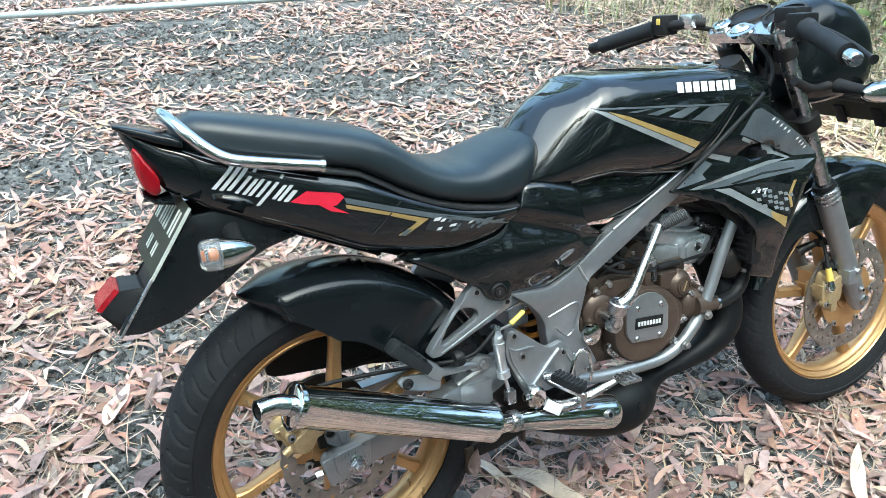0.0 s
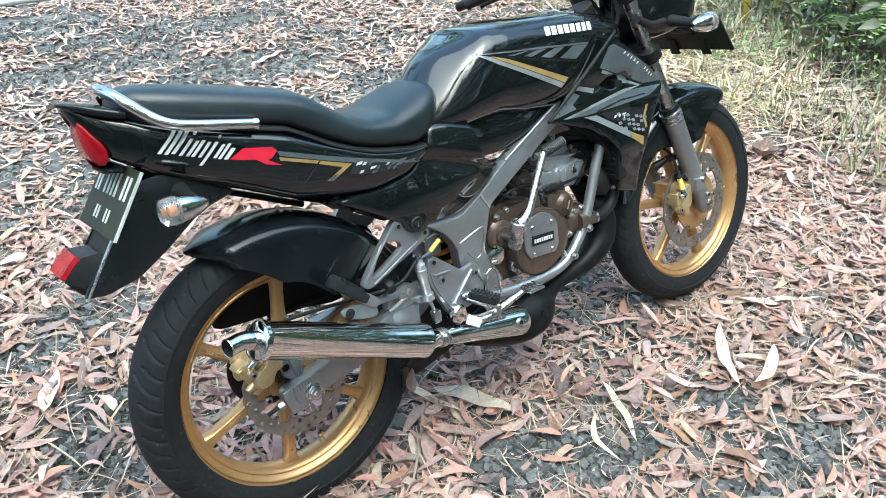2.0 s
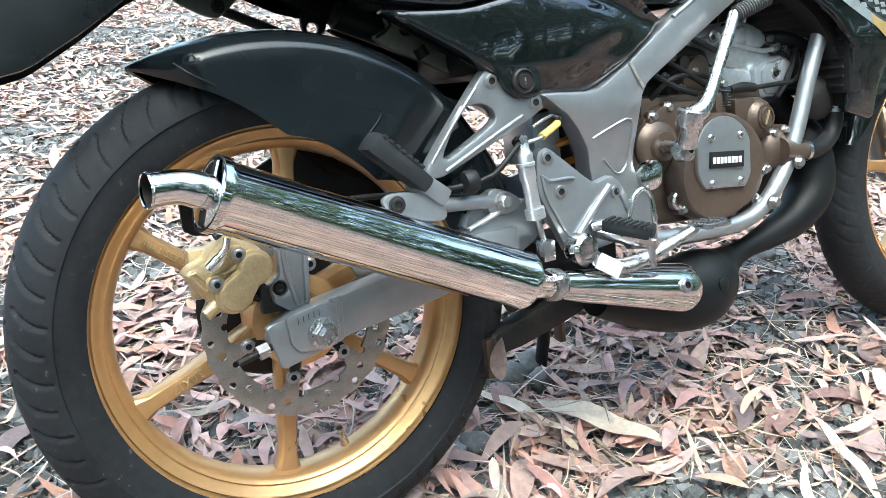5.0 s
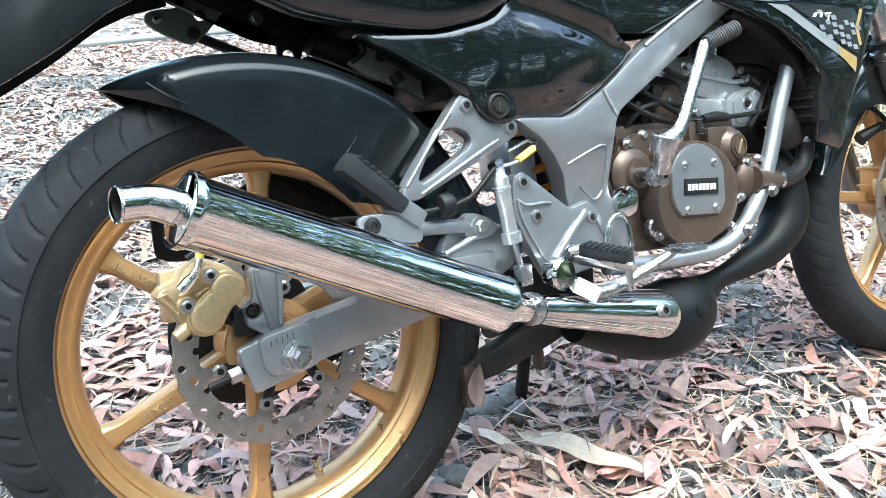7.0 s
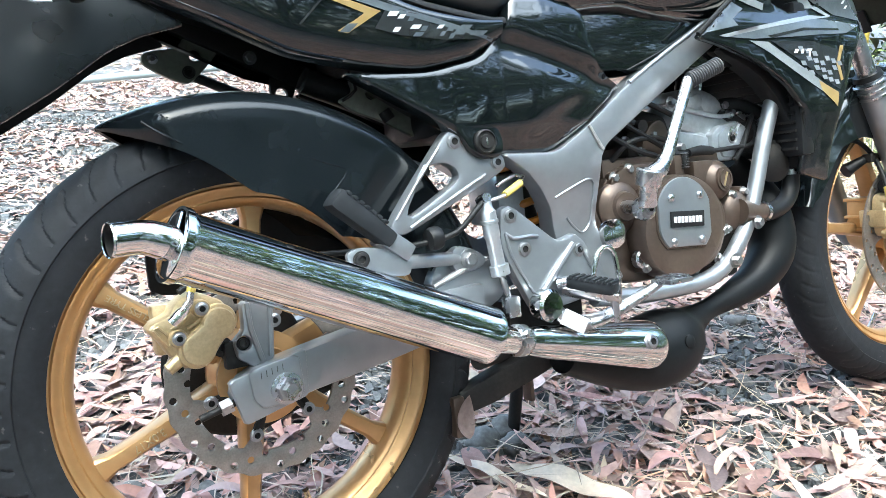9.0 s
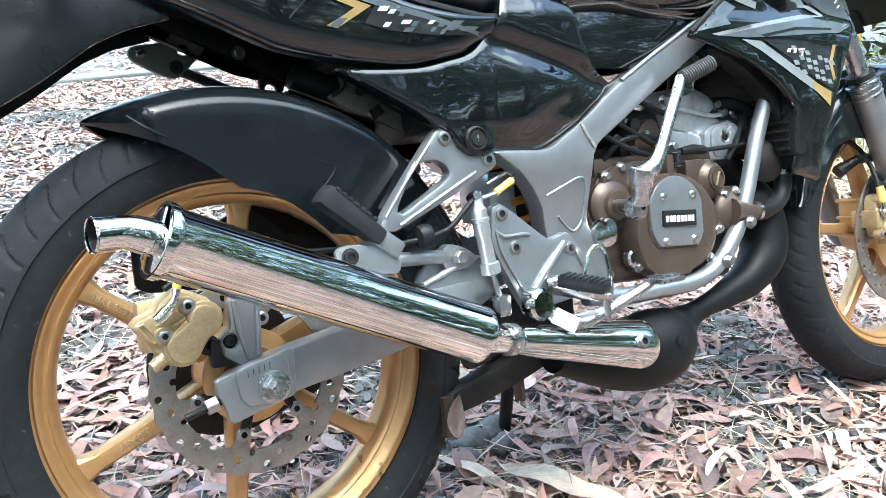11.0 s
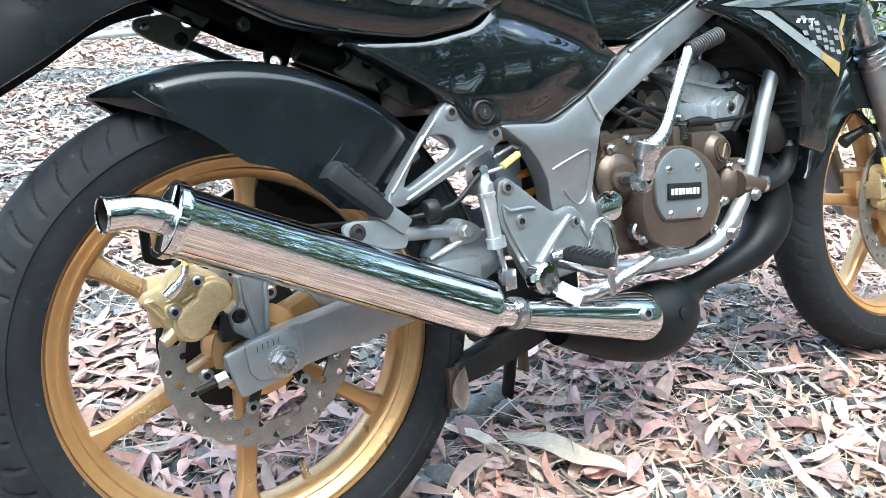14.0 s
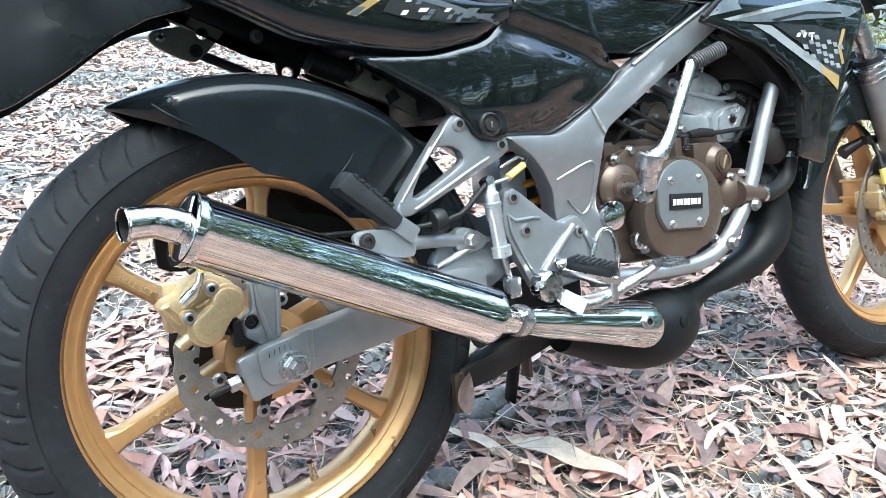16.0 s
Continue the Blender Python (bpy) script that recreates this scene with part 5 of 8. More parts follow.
rad = part("radiator", block((0.875, -0.12, 0.48), (0.905, 0.12, 0.72), 0.008), MATTE, bike, "black radiator behind the shroud")
for k in range(16):
    part("cooling_fin", block((0.871, -0.11, 0.490 + 0.014 * k), (0.876, 0.11, 0.494 + 0.014 * k), 0), DARK, rad, "", 0)
part("horn", lathe([(0.0, 0), (0.032, 0.004), (0.034, 0.016), (0.02, 0.026), (0, 0.028)], (0.87, -0.055, 0.475), (-0.2, -1, 0), 28), DARK, bike, "black horn")

# kick starter
kick = part("kick_lever", tube([(0.524, -0.144, 0.477), (0.538, -0.145, 0.482), (0.550, -0.144, 0.491), (0.564, -0.142, 0.507), (0.590, -0.134, 0.543), (0.640, -0.116, 0.605)], [0.012, 0.013, 0.0105, 0.0088, 0.0082, 0.0082], 16, 0.008), STEEL, bike, "bright steel kick-start lever")
part("kick_joint", lathe([(0.0, -0.011), (0.0165, -0.011), (0.0175, -0.009), (0.0175, 0.007), (0.0185, 0.0075), (0.0185, 0.0105), (0.0165, 0.012), (0.013, 0.0105), (0, 0.0105)], (0.523, -0.143, 0.474), (0.12, -0.25, 1), 32), STEEL, kick)
part("kick_neck", tube([(0.523, -0.142, 0.466), (0.524, -0.138, 0.450), (0.526, -0.133, 0.440)], [0.0125, 0.0115, 0.0135], 18), STEEL, kick)
part("kick_clamp", lathe([(0.0, -0.014), (0.0155, -0.013), (0.0165, -0.004), (0.015, 0.003), (0.010, 0.004), (0.0, 0.004)], (0.527, -0.131, 0.433), (0.1, -1, 0), 24), STEEL, kick)
bolt((0.5272, -0.135, 0.433), kick, 0.0075, h=0.004)
ga, gb = Vector((0.641, -0.116, 0.604)), Vector((0.688, -0.132, 0.624))
gr = bmesh.new()
loops = []
gd = (gb - ga).normalized()
gu = gd.orthogonal().normalized()
gw = gd.cross(gu)
for k in range(57):
    u = k / 56
    r = (0.0118 if (k % 4) < 2 else 0.0098) * (0.75 if k in (0, 56) else 1)
    loops.append([ga + (gb - ga) * u + (gu * math.cos(a) + gw * math.sin(a)) * r for a in (2 * math.pi * q / 16 for q in range(16))])
rings(gr, loops)
bmesh.ops.recalc_face_normals(gr, faces=gr.faces)
part("kick_rubber", gr, GREY_RUBBER, kick, "grey ribbed rubber sleeve")

# fuel tank
TANK = [(0.372, 0.820, 0.740, 0.016, 0.020, 0.75), (0.382, 0.840, 0.728, 0.034, 0.046, 0.80), (0.392, 0.852, 0.720, 0.050, 0.068, 0.84), (0.404, 0.860, 0.711, 0.064, 0.086, 0.86), (0.416, 0.866, 0.704, 0.077, 0.099, 0.84), (0.424, 0.869, 0.700, 0.0855, 0.105, 0.82),
        (0.434, 0.873, 0.696, 0.0945, 0.1085, 0.78), (0.454, 0.878, 0.688, 0.1055, 0.112, 0.64), (0.484, 0.884, 0.688, 0.1135, 0.1145, 0.42), (0.52, 0.887, 0.694, 0.1190, 0.116, 0.2), (0.56, 0.889, 0.697, 0.1230, 0.117, 0.1),
        (0.62, 0.889, 0.686, 0.1260, 0.116, 0.04), (0.70, 0.887, 0.68, 0.126, 0.114, 0.0), (0.78, 0.884, 0.69, 0.122, 0.11, 0.0), (0.87, 0.875, 0.70, 0.106, 0.10, 0.0), (0.94, 0.856, 0.72, 0.085, 0.08, 0.0), (0.975, 0.832, 0.74, 0.066, 0.06, 0.0), (0.99, 0.80, 0.76, 0.04, 0.04, 0.0)]
tank = part("fuel_tank", loft(TANK, 0.008, 3.6, 96), BLACK, bike, "gloss black fuel tank with grey and gold stripes")
part("tank_floor", block((0.42, -0.088, 0.62), (0.80, 0.088, 0.715), 0.03), BLACK, tank, "black underside of the tank")
part("filler_ring", lathe([(0.0, 0.0), (0.062, 0.0), (0.064, 0.004), (0.058, 0.008), (0.050, 0.0085), (0.046, 0.006), (0.0, 0.007)], (0.80, 0, 0.8735), (-0.06, 0, 1), 48), CHROME, tank, "chrome fuel filler cap")
part("filler_lock", block((0.785, -0.012, 0.879), (0.815, 0.012, 0.886), 0.003), STEEL, tank)

# seat
SEAT = [(-0.200, 0.870, 0.852, 0.022, 0.022), (-0.192, 0.886, 0.840, 0.044, 0.046), (-0.165, 0.895, 0.826, 0.064, 0.068), (-0.10, 0.886, 0.812, 0.082, 0.088), (-0.02, 0.870, 0.798, 0.093, 0.100), (0.06, 0.853, 0.780, 0.100, 0.108), (0.10, 0.842, 0.758, 0.104, 0.113),
        (0.13, 0.825, 0.740, 0.106, 0.115), (0.16, 0.803, 0.726, 0.108, 0.117), (0.19, 0.784, 0.714, 0.110, 0.118), (0.23, 0.771, 0.702, 0.112, 0.119), (0.28, 0.770, 0.692, 0.113, 0.118), (0.325, 0.786, 0.685, 0.110, 0.116), (0.355, 0.799, 0.687, 0.104, 0.112), (0.376, 0.804, 0.695, 0.094, 0.103), (0.388, 0.802, 0.708, 0.082, 0.092), (0.394, 0.795, 0.724, 0.068, 0.076)]
SEAT = [(*r, 0.28 * max(0.0, min(1.0, (r[0] - 0.30) / 0.06))) for r in SEAT]
seat = part("seat", loft(SEAT, 0.010, 2.9, 64), VINYL, bike, "black vinyl two-step seat")
part("seat_base", loft([(x, low + 0.012, low - 0.006, half * 0.97, half2 * 0.97) for x, top, low, half, half2, lean in SEAT[2:-3]], 0.02, 3.5, 32), MATTE, seat)

# tail unit
TAIL = [(-0.270, 0.880, 0.872, 0.012, 0.010), (-0.262, 0.879, 0.852, 0.024, 0.020), (-0.248, 0.874, 0.822, 0.036, 0.032), (-0.220, 0.862, 0.784, 0.053, 0.047), (-0.17, 0.846, 0.752, 0.077, 0.068), (-0.10, 0.826, 0.718, 0.094, 0.080), (-0.02, 0.804, 0.682, 0.107, 0.088),
        (0.06, 0.784, 0.645, 0.114, 0.094), (0.14, 0.748, 0.629, 0.118, 0.098), (0.22, 0.716, 0.622, 0.120, 0.102), (0.29, 0.700, 0.636, 0.119, 0.104), (0.335, 0.694, 0.664, 0.114, 0.104)]
shell = loft(TAIL, 0.010, 4.2, 64)
shell.faces.ensure_lookup_table()
bmesh.ops.delete(shell, geom=[f for f in shell.faces if len(f.verts) == 4 and 41 <= f.index % 64 <= 54], context="FACES")
bmesh.ops.solidify(shell, geom=shell.faces[:] + shell.edges[:] + shell.verts[:], thickness=0.003)
part("undertray", loft([(-0.22, 0.815, 0.800, 0.04, 0.04), (-0.10, 0.768, 0.750, 0.075, 0.075), (0.05, 0.725, 0.705, 0.095, 0.095), (0.20, 0.69, 0.67, 0.098, 0.098), (0.30, 0.68, 0.665, 0.095, 0.095)], 0.02, 5, 24), MATTE, bike, "black plastic undertray")
tail = part("tail_cowl", shell, BLACK, bike, "gloss black tail cowl with white and red lettering shapes")
lamp = part("tail_lamp", loft([(-0.258, 0.852, 0.828, 0.024, 0.022), (-0.256, 0.858, 0.810, 0.033, 0.030), (-0.250, 0.852, 0.792, 0.0420, 0.0375), (-0.242, 0.838, 0.781, 0.0485, 0.0430), (-0.233, 0.824, 0.780, 0.0530, 0.0470), (-0.228, 0.812, 0.786, 0.0530, 0.047)], 0.004, 5.0, 40), RED, tail, "red tail lamp lens")
part("lamp_lip", loft([(-0.252, 0.789, 0.779, 0.034, 0.032), (-0.238, 0.780, 0.768, 0.046, 0.043), (-0.212, 0.778, 0.764, 0.056, 0.05)], 0.008, 3.0, 24), BLACK, tail, "black lip under the lens")
part("lamp_hood", loft([(-0.278, 0.889, 0.883, 0.022, 0.022), (-0.260, 0.887, 0.873, 0.040, 0.040), (-0.215, 0.874, 0.854, 0.056, 0.058), (-0.19, 0.866, 0.848, 0.066, 0.066)], 0.01, 4.0, 32), SATIN, tail)

# grab rail
rail = tube([(-0.185, 0.070, 0.868), (-0.198, 0.045, 0.888), (-0.206, 0.015, 0.896), (-0.206, -0.015, 0.896), (-0.198, -0.045, 0.888), (-0.184, -0.070, 0.872), (-0.160, -0.086, 0.849), (-0.135, -0.096, 0.833), (-0.10, -0.101, 0.824), (-0.002, -0.107, 0.806)], 0.0095, 16, 0.01)
grab = part("grab_rail", rail, CHROME, bike, "chrome grab rail round the seat")
part("rail_end", lathe([(0.0095, 0), (0.0105, 0.002), (0.0105, 0.008), (0.007, 0.0095), (0, 0.0098)], (-0.004, -0.107, 0.8065), (0.98, -0.02, -0.2), 18), CHROME, grab)
part("rail_arm", tube([(-0.185, 0.070, 0.868), (-0.16, 0.086, 0.849), (-0.135, 0.096, 0.833), (-0.002, 0.107, 0.806)], 0.0095, 14), CHROME, grab)

# rear number plate holder
FLAP = [(-0.160, 0.752), (-0.10, 0.728), (-0.036, 0.692), (-0.085, 0.680), (-0.12, 0.664), (-0.173, 0.627), (-0.229, 0.594), (-0.286, 0.581), (-0.322, 0.586), (-0.312, 0.603), (-0.256, 0.670), (-0.196, 0.748)]
flap = part("plate_holder", panel(FLAP, -0.060, 0.006, 0.003, grid=0.03, round_by=0.1), HOLDER, bike, "black plastic number-plate holder")
part("holder_side", flipped(panel(FLAP, -0.060, 0.006, 0.003, grid=0.03, round_by=0.1)), MATTE, flap)
u = Vector((-0.052, 0, -0.075)).normalized()
nrm = Vector((u.z, 0, -u.x)).normalized()
if nrm.x > 0:
    nrm = -nrm
def on_plate(a, y, lift=0.0):
    """A place on the sloping rear of the holder: a along it from its top."""
    return Vector((-0.196, y, 0.755)) + u * a + nrm * lift
back = bmesh.new()
rings(back, [[on_plate(a, y, l) for y, l in ((-0.058, 0), (0.058, 0), (0.058, -0.006), (-0.058, -0.006))] for a in (0.0, 0.05, 0.1, 0.15, 0.205)])
bmesh.ops.recalc_face_normals(back, faces=back.faces)
part("holder_back", back, MATTE, flap, "", 30)
pl = bmesh.new()
rings(pl, [[on_plate(a, y, l) for y, l in ((-0.105, 0.010), (0.105, 0.010), (0.105, 0.012), (-0.105, 0.012))] for a in (-0.012, 0.105)])
bmesh.ops.recalc_face_normals(pl, faces=pl.faces)
number = part("number_plate", pl, PLATE, flap, "black number plate with pale marks", 30)
for row, (a0, h, marks) in enumerate(((0.022, 0.040, ((-0.088, 0.012), (-0.072, 0.012), (-0.040, 0.014), (-0.021, 0.014), (-0.002, 0.014), (0.017, 0.014), (0.052, 0.014), (0.071, 0.014))), (0.075, 0.022, ((-0.042, 0.011), (-0.027, 0.011), (0.013, 0.011), (0.028, 0.011))))):
    for y0, w in marks:
        b = bmesh.new()
        rings(b, [[on_plate(a, -y, l) for y, l in ((y0, 0.0122), (y0 + w * 0.7, 0.0122), (y0 + w * 0.7, 0.0130), (y0, 0.0130))] for a in (a0 - h / 2, a0 + h / 2)])
        bmesh.ops.recalc_face_normals(b, faces=b.faces)
        part("plate_mark", b, PLATE_MARK, number, "", 0)
edge_strip = bmesh.new()
rings(edge_strip, [[on_plate(a, y, l) for y, l in ((-0.1065, 0.009), (-0.1015, 0.009), (-0.1015, 0.0132), (-0.1065, 0.0132))] for a in (-0.012, 0.105)])
bmesh.ops.recalc_face_normals(edge_strip, faces=edge_strip.faces)
part("plate_edge", edge_strip, PLATE_MARK, number, "", 0)
part("holder_rib", tube([on_plate(0.10, -0.061, 0.002), on_plate(0.15, -0.060, 0.002), on_plate(0.212, -0.058, 0.002)], 0.0028, 8), STEEL, flap)
refl_box = bmesh.new()
rings(refl_box, [[on_plate(a, y, l) for y, l in ((-w, -0.004), (w, -0.004), (w * 0.9, d), (-w * 0.9, d))] for a, w, d in ((0.135, 0.040, 0.006), (0.150, 0.045, 0.030), (0.195, 0.045, 0.040), (0.207, 0.04, 0.006))])
bmesh.ops.recalc_face_normals(refl_box, faces=refl_box.faces)
part("reflector_box", refl_box, MATTE, flap, "", 30)
rl = bmesh.new()
rings(rl, [[on_plate(a, y, d) for y, d in ((-0.038, l0), (0.038, l0), (0.036, l0 + 0.008), (-0.036, l0 + 0.008))] for a, l0 in ((0.152, 0.031), (0.170, 0.035), (0.192, 0.0395))])
bmesh.ops.recalc_face_normals(rl, faces=rl.faces)
part("reflector", rl, RED, flap, "red reflector", 30)


def build_indicator(at, out, parent, ahead=-1, name="turn_signal"):
    """A pod with a clear lens and a chromed shell; ahead: which way the lens looks along x."""
    x, y, z = at
    f = -ahead
    pod = part(name, loft_x([(x + f * 0.050, 0.005), (x + f * 0.043, 0.011), (x + f * 0.030, 0.017), (x + f * 0.014, 0.0212), (x, 0.0225)], y, z, 0.95), CHROME, parent, "chromed turn-signal pod")
    part("lens", loft_x([(x + f * 0.001, 0.0229), (x - f * 0.012, 0.0232), (x - f * 0.023, 0.0215), (x - f * 0.027, 0.016)], y, z, 0.95), WHITE_LENS, pod, "clear ribbed lens")
    part("bulb", lathe([(0, 0), (0.006, 0.002), (0.0065, 0.010), (0.004, 0.014), (0, 0.0145)][::-1], (x - f * 0.0165, y, z), (f, 0, 0), 16), AMBER, pod, "amber bulb")
    part("stalk", tube([(x + f * 0.03, y, z + 0.002), (x + f * 0.03, y - out * 0.035, z + 0.006), (x + f * 0.032, y - out * 0.075, z + 0.01)], [0.012, 0.0125, 0.016], 16, flat=0.8), MATTE, pod, "black rubber stalk")
    return pod


def loft_x(rows, y, z, squash):
    bm = bmesh.new()
    rings(bm, [[(x, y + math.copysign(abs(math.cos(a)) ** 0.8, math.cos(a)) * r, z + math.copysign(abs(math.sin(a)) ** 0.8, math.sin(a)) * r * squash) for a in (2 * math.pi * k / 32 for k in range(32))] for x, r in rows])
    bmesh.ops.recalc_face_normals(bm, faces=bm.faces)
    return bm


milk = bpy.data.materials.new("ribbed_clear_lens")
milk.use_nodes = True
mp = milk.node_tree.nodes["Principled BSDF"]
mp.inputs["Base Color"].default_value = (0.86, 0.87, 0.88, 1)
mp.inputs["Transmission Weight"].default_value, mp.inputs["Roughness"].default_value = 0.88, 0.12
WHITE_LENS = milk
build_indicator((-0.174, -0.156, 0.712), -1, bike)
build_indicator((-0.174, 0.156, 0.712), 1, bike)

# side cover
SIDE = [(0.118, 0.632), (0.17, 0.604), (0.223, 0.574), (0.30, 0.524), (0.40, 0.517), (0.443, 0.538), (0.518, 0.590), (0.536, 0.604), (0.510, 0.616), (0.482, 0.632), (0.468, 0.664), (0.462, 0.705), (0.40, 0.722), (0.352, 0.725), (0.336, 0.676), (0.30, 0.645), (0.23, 0.630), (0.17, 0.630)]
def side_bow(x, z):
    """Swells and folds of the pressed cover."""
    swell = 0.011 * math.exp(-((x - 0.36) ** 2 / 0.02 + (z - 0.60) ** 2 / 0.003))
    shoulder = 0.006 * math.tanh((z - 0.648 + 0.28 * (x - 0.40)) / 0.014)
    valley = -0.008 * math.exp(-((z - 0.655 + 0.34 * (x - 0.36)) ** 2) / 0.00022) * max(0.0, min(1.0, (x - 0.30) / 0.05))
    fold = 0.004 * math.tanh((z - 0.575 - 0.55 * (x - 0.42)) / 0.016) * max(0.0, min(1.0, (x - 0.33) / 0.06))
    rough = 0.0012 * noise.noise((x * 13, z * 20, 2.0)) + 0.0003 * noise.noise((x * 45, z * 60, 5.0))
    return swell + shoulder + valley + fold + rough - 0.01 * max(0, 0.56 - z) / 0.04 - 0.25 * max(0.0, z - 0.69)
sides = both("side_cover", panel(SIDE, -0.104, 0.02, 0.008, grid=0.006, shape=side_bow, round_by=0.15, step=0.005), BLACK, bike, "gloss black side cover below the seat")


# radiator shroud
SHROUD = [(0.660, 0.664), (0.70, 0.690), (0.765, 0.742), (0.862, 0.818), (0.895, 0.802), (0.97, 0.746), (1.052, 0.688), (1.005, 0.628), (0.968, 0.560), (0.952, 0.49), (0.953, 0.434), (0.92, 0.442), (0.884, 0.452), (0.885, 0.50), (0.876, 0.550), (0.838, 0.592), (0.785, 0.624), (0.715, 0.650)]
VENT = [(0.826, 0.717), (0.855, 0.735), (0.897, 0.730), (0.925, 0.716), (0.90, 0.706), (0.86, 0.703)]
def shroud_bow(x, z):
    fold = max(0.0, x - 0.965) * 0.10
    low = max(0.0, 0.56 - z) * 0.22
    belt = 0.010 * math.exp(-((z - 0.705 + 0.06 * (x - 0.9)) ** 2) / 0.0006)
    return 0.012 + 0.05 * max(0, min(x - 0.66, 0.25)) - fold - low - belt
shrouds = both("radiator_shroud", panel(SHROUD, -0.108, 0.010, 0.005, [VENT], grid=0.012, shape=shroud_bow, round_by=0.1, step=0.0045), BLACK, bike, "gloss black radiator shroud with grey and gold graphics")
shroud = shrouds[0]
part("shroud_lip", tube([(0.66, -0.122, 0.668), (0.765, -0.128, 0.746), (0.862, -0.134, 0.824), (0.872, -0.130, 0.83)], 0.0038, 8), MATTE, shroud)
part("vent_back", panel([(0.80, 0.70), (0.80, 0.76), (0.95, 0.745), (0.95, 0.69)], -0.098, 0.004, 0.001), MATTE, shroud)
part("inner_guard", panel([(0.70, 0.655), (0.84, 0.66), (0.88, 0.58), (0.90, 0.46), (0.89, 0.46), (0.872, 0.55), (0.80, 0.62)], -0.100, 0.03, 0.002), MATTE, shroud)

# front end: fork, clamps, bars
STEER = Vector((0.285, 0, -0.60)).normalized()
def fork_at(z, y):
    """The fork leg's middle at a height."""
    return Vector((0.975 + (0.91 - z) * 0.285 / 0.60, y, z))
fork = part("fork", tube([fork_at(0.945, -0.076), fork_at(0.56, -0.076)], 0.0165, 24, straight=True), STEEL, bike, "polished steel and grey telescopic fork")
part("stanchion", tube([fork_at(0.945, 0.076), fork_at(0.56, 0.076)], 0.0165, 20, straight=True), STEEL, fork)
for y in (-0.076, 0.076):
    part("slider", tube([fork_at(0.595, y), fork_at(0.59, y), fork_at(0.56, y), fork_at(0.45, y), fork_at(0.36, y), fork_at(0.31, y), fork_at(0.292, y)], [0.022, 0.0265, 0.0265, 0.0245, 0.0235, 0.022, 0.015], 24, straight=True), SILVER, fork, "grey painted fork slider")
    for k in range(3):
        c = fork_at(0.592 - 0.010 * k, y)
        part("seal_ring", lathe([(0.0255, -0.003), (0.0285, -0.002), (0.0285, 0.002), (0.0255, 0.003)], c, STEER, 28, closed=True), STEEL, fork)
    part("dust_seal", lathe([(0.0168, -0.006), (0.023, -0.005), (0.0255, 0.004), (0.0168, 0.006)], fork_at(0.604, y), STEER, 28, closed=True), MATTE, fork)
    part("top_cap", lathe([(0.0195, 0), (0.0205, 0.004), (0.0205, 0.014), (0.018, 0.017), (0.012, 0.018), (0.011, 0.014), (0, 0.014)], fork_at(0.938, y), -STEER, 24), CHROME, fork)
part("fork_brace_lug", block((1.192, -0.104, 0.365), (1.227, -0.073, 0.40), 0.005), SILVER, fork)
bolt(fork_at(0.345, -0.099), fork, 0.007, h=0.006)
bolt(fork_at(0.395, -0.099), fork, 0.008, h=0.010, socket=False)
part("front_axle", bar_between((HUB_F[0], -0.102, HUB_F[2]), (HUB_F[0], 0.102, HUB_F[2]), 0.009), STEEL, fork)
part("axle_end", lathe([(0.013, 0), (0.013, 0.006), (0.009, 0.008), (0, 0.008)], (HUB_F[0], -0.096, HUB_F[2]), (0, -1, 0), 6), STEEL, fork)
clamp_poly = [(-0.104, -0.03), (-0.104, 0.024), (-0.06, 0.03), (-0.025, 0.055), (0.025, 0.055), (0.06, 0.03), (0.104, 0.024), (0.104, -0.03), (0.05, -0.022), (-0.05, -0.022)]
def clamp_at(z, thick, grow=1.0):
    b = panel([(y, -x) for y, x in clamp_poly], 0, thick, 0.004, grid=0.03)
    c = fork_at(z, 0)
    m = Matrix(((0, 0, -1, 0), (1, 0, 0, 0), (0, 1, 0, 0), (0, 0, 0, 1)))
    b.transform(Matrix.Translation(c) @ Matrix.Rotation(radians(-25.4), 4, "Y") @ m)
    bmesh.ops.recalc_face_normals(b, faces=b.faces)
    return b
part("top_clamp", clamp_at(0.922, 0.024), POLISHED, fork, "polished alloy top clamp")
part("lower_clamp", clamp_at(0.735, 0.03), DARK, fork, "black lower clamp")
part("key_switch", lathe([(0.020, 0), (0.020, 0.010), (0.016, 0.014), (0.010, 0.014), (0.008, 0.010), (0, 0.010)], (0.938, 0.0, 0.936), (-0.42, 0, 0.9), 24), POLISHED, fork)
part("stem_ring", lathe([(0.021, 0), (0.027, 0.002), (0.027, 0.008), (0.021, 0.010)], (0.938, 0.0, 0.934), (-0.42, 0, 0.9), 28, closed=True), CHROME, fork)
for y in (-0.076, 0.076):
    part("fork_ring", lathe([(0.019, 0), (0.026, 0.002), (0.026, 0.010), (0.019, 0.012)], fork_at(0.934, y), -STEER, 28, closed=True), POLISHED, fork)
for y in (-0.076, 0.076):
    part("clip_on_clamp", lathe([(0.0172, -0.013), (0.0225, -0.012), (0.0235, 0.0), (0.0225, 0.012), (0.0172, 0.013)], fork_at(0.896, y), STEER, 28, closed=True), DARK, fork, "black clip-on clamp")
bar = part("handlebar", tube([(0.832, -0.345, 0.908), (0.885, -0.21, 0.945), (0.915, -0.125, 0.955), (0.935, -0.10, 0.955)], 0.011, 16, 0.015), DARK, bike, "black clip-on handlebars with rubber grips")
part("clip_on_bar", tube([(0.832, 0.345, 0.908), (0.885, 0.21, 0.945), (0.915, 0.125, 0.955), (0.935, 0.10, 0.955)], 0.011, 16, 0.015), DARK, bar)
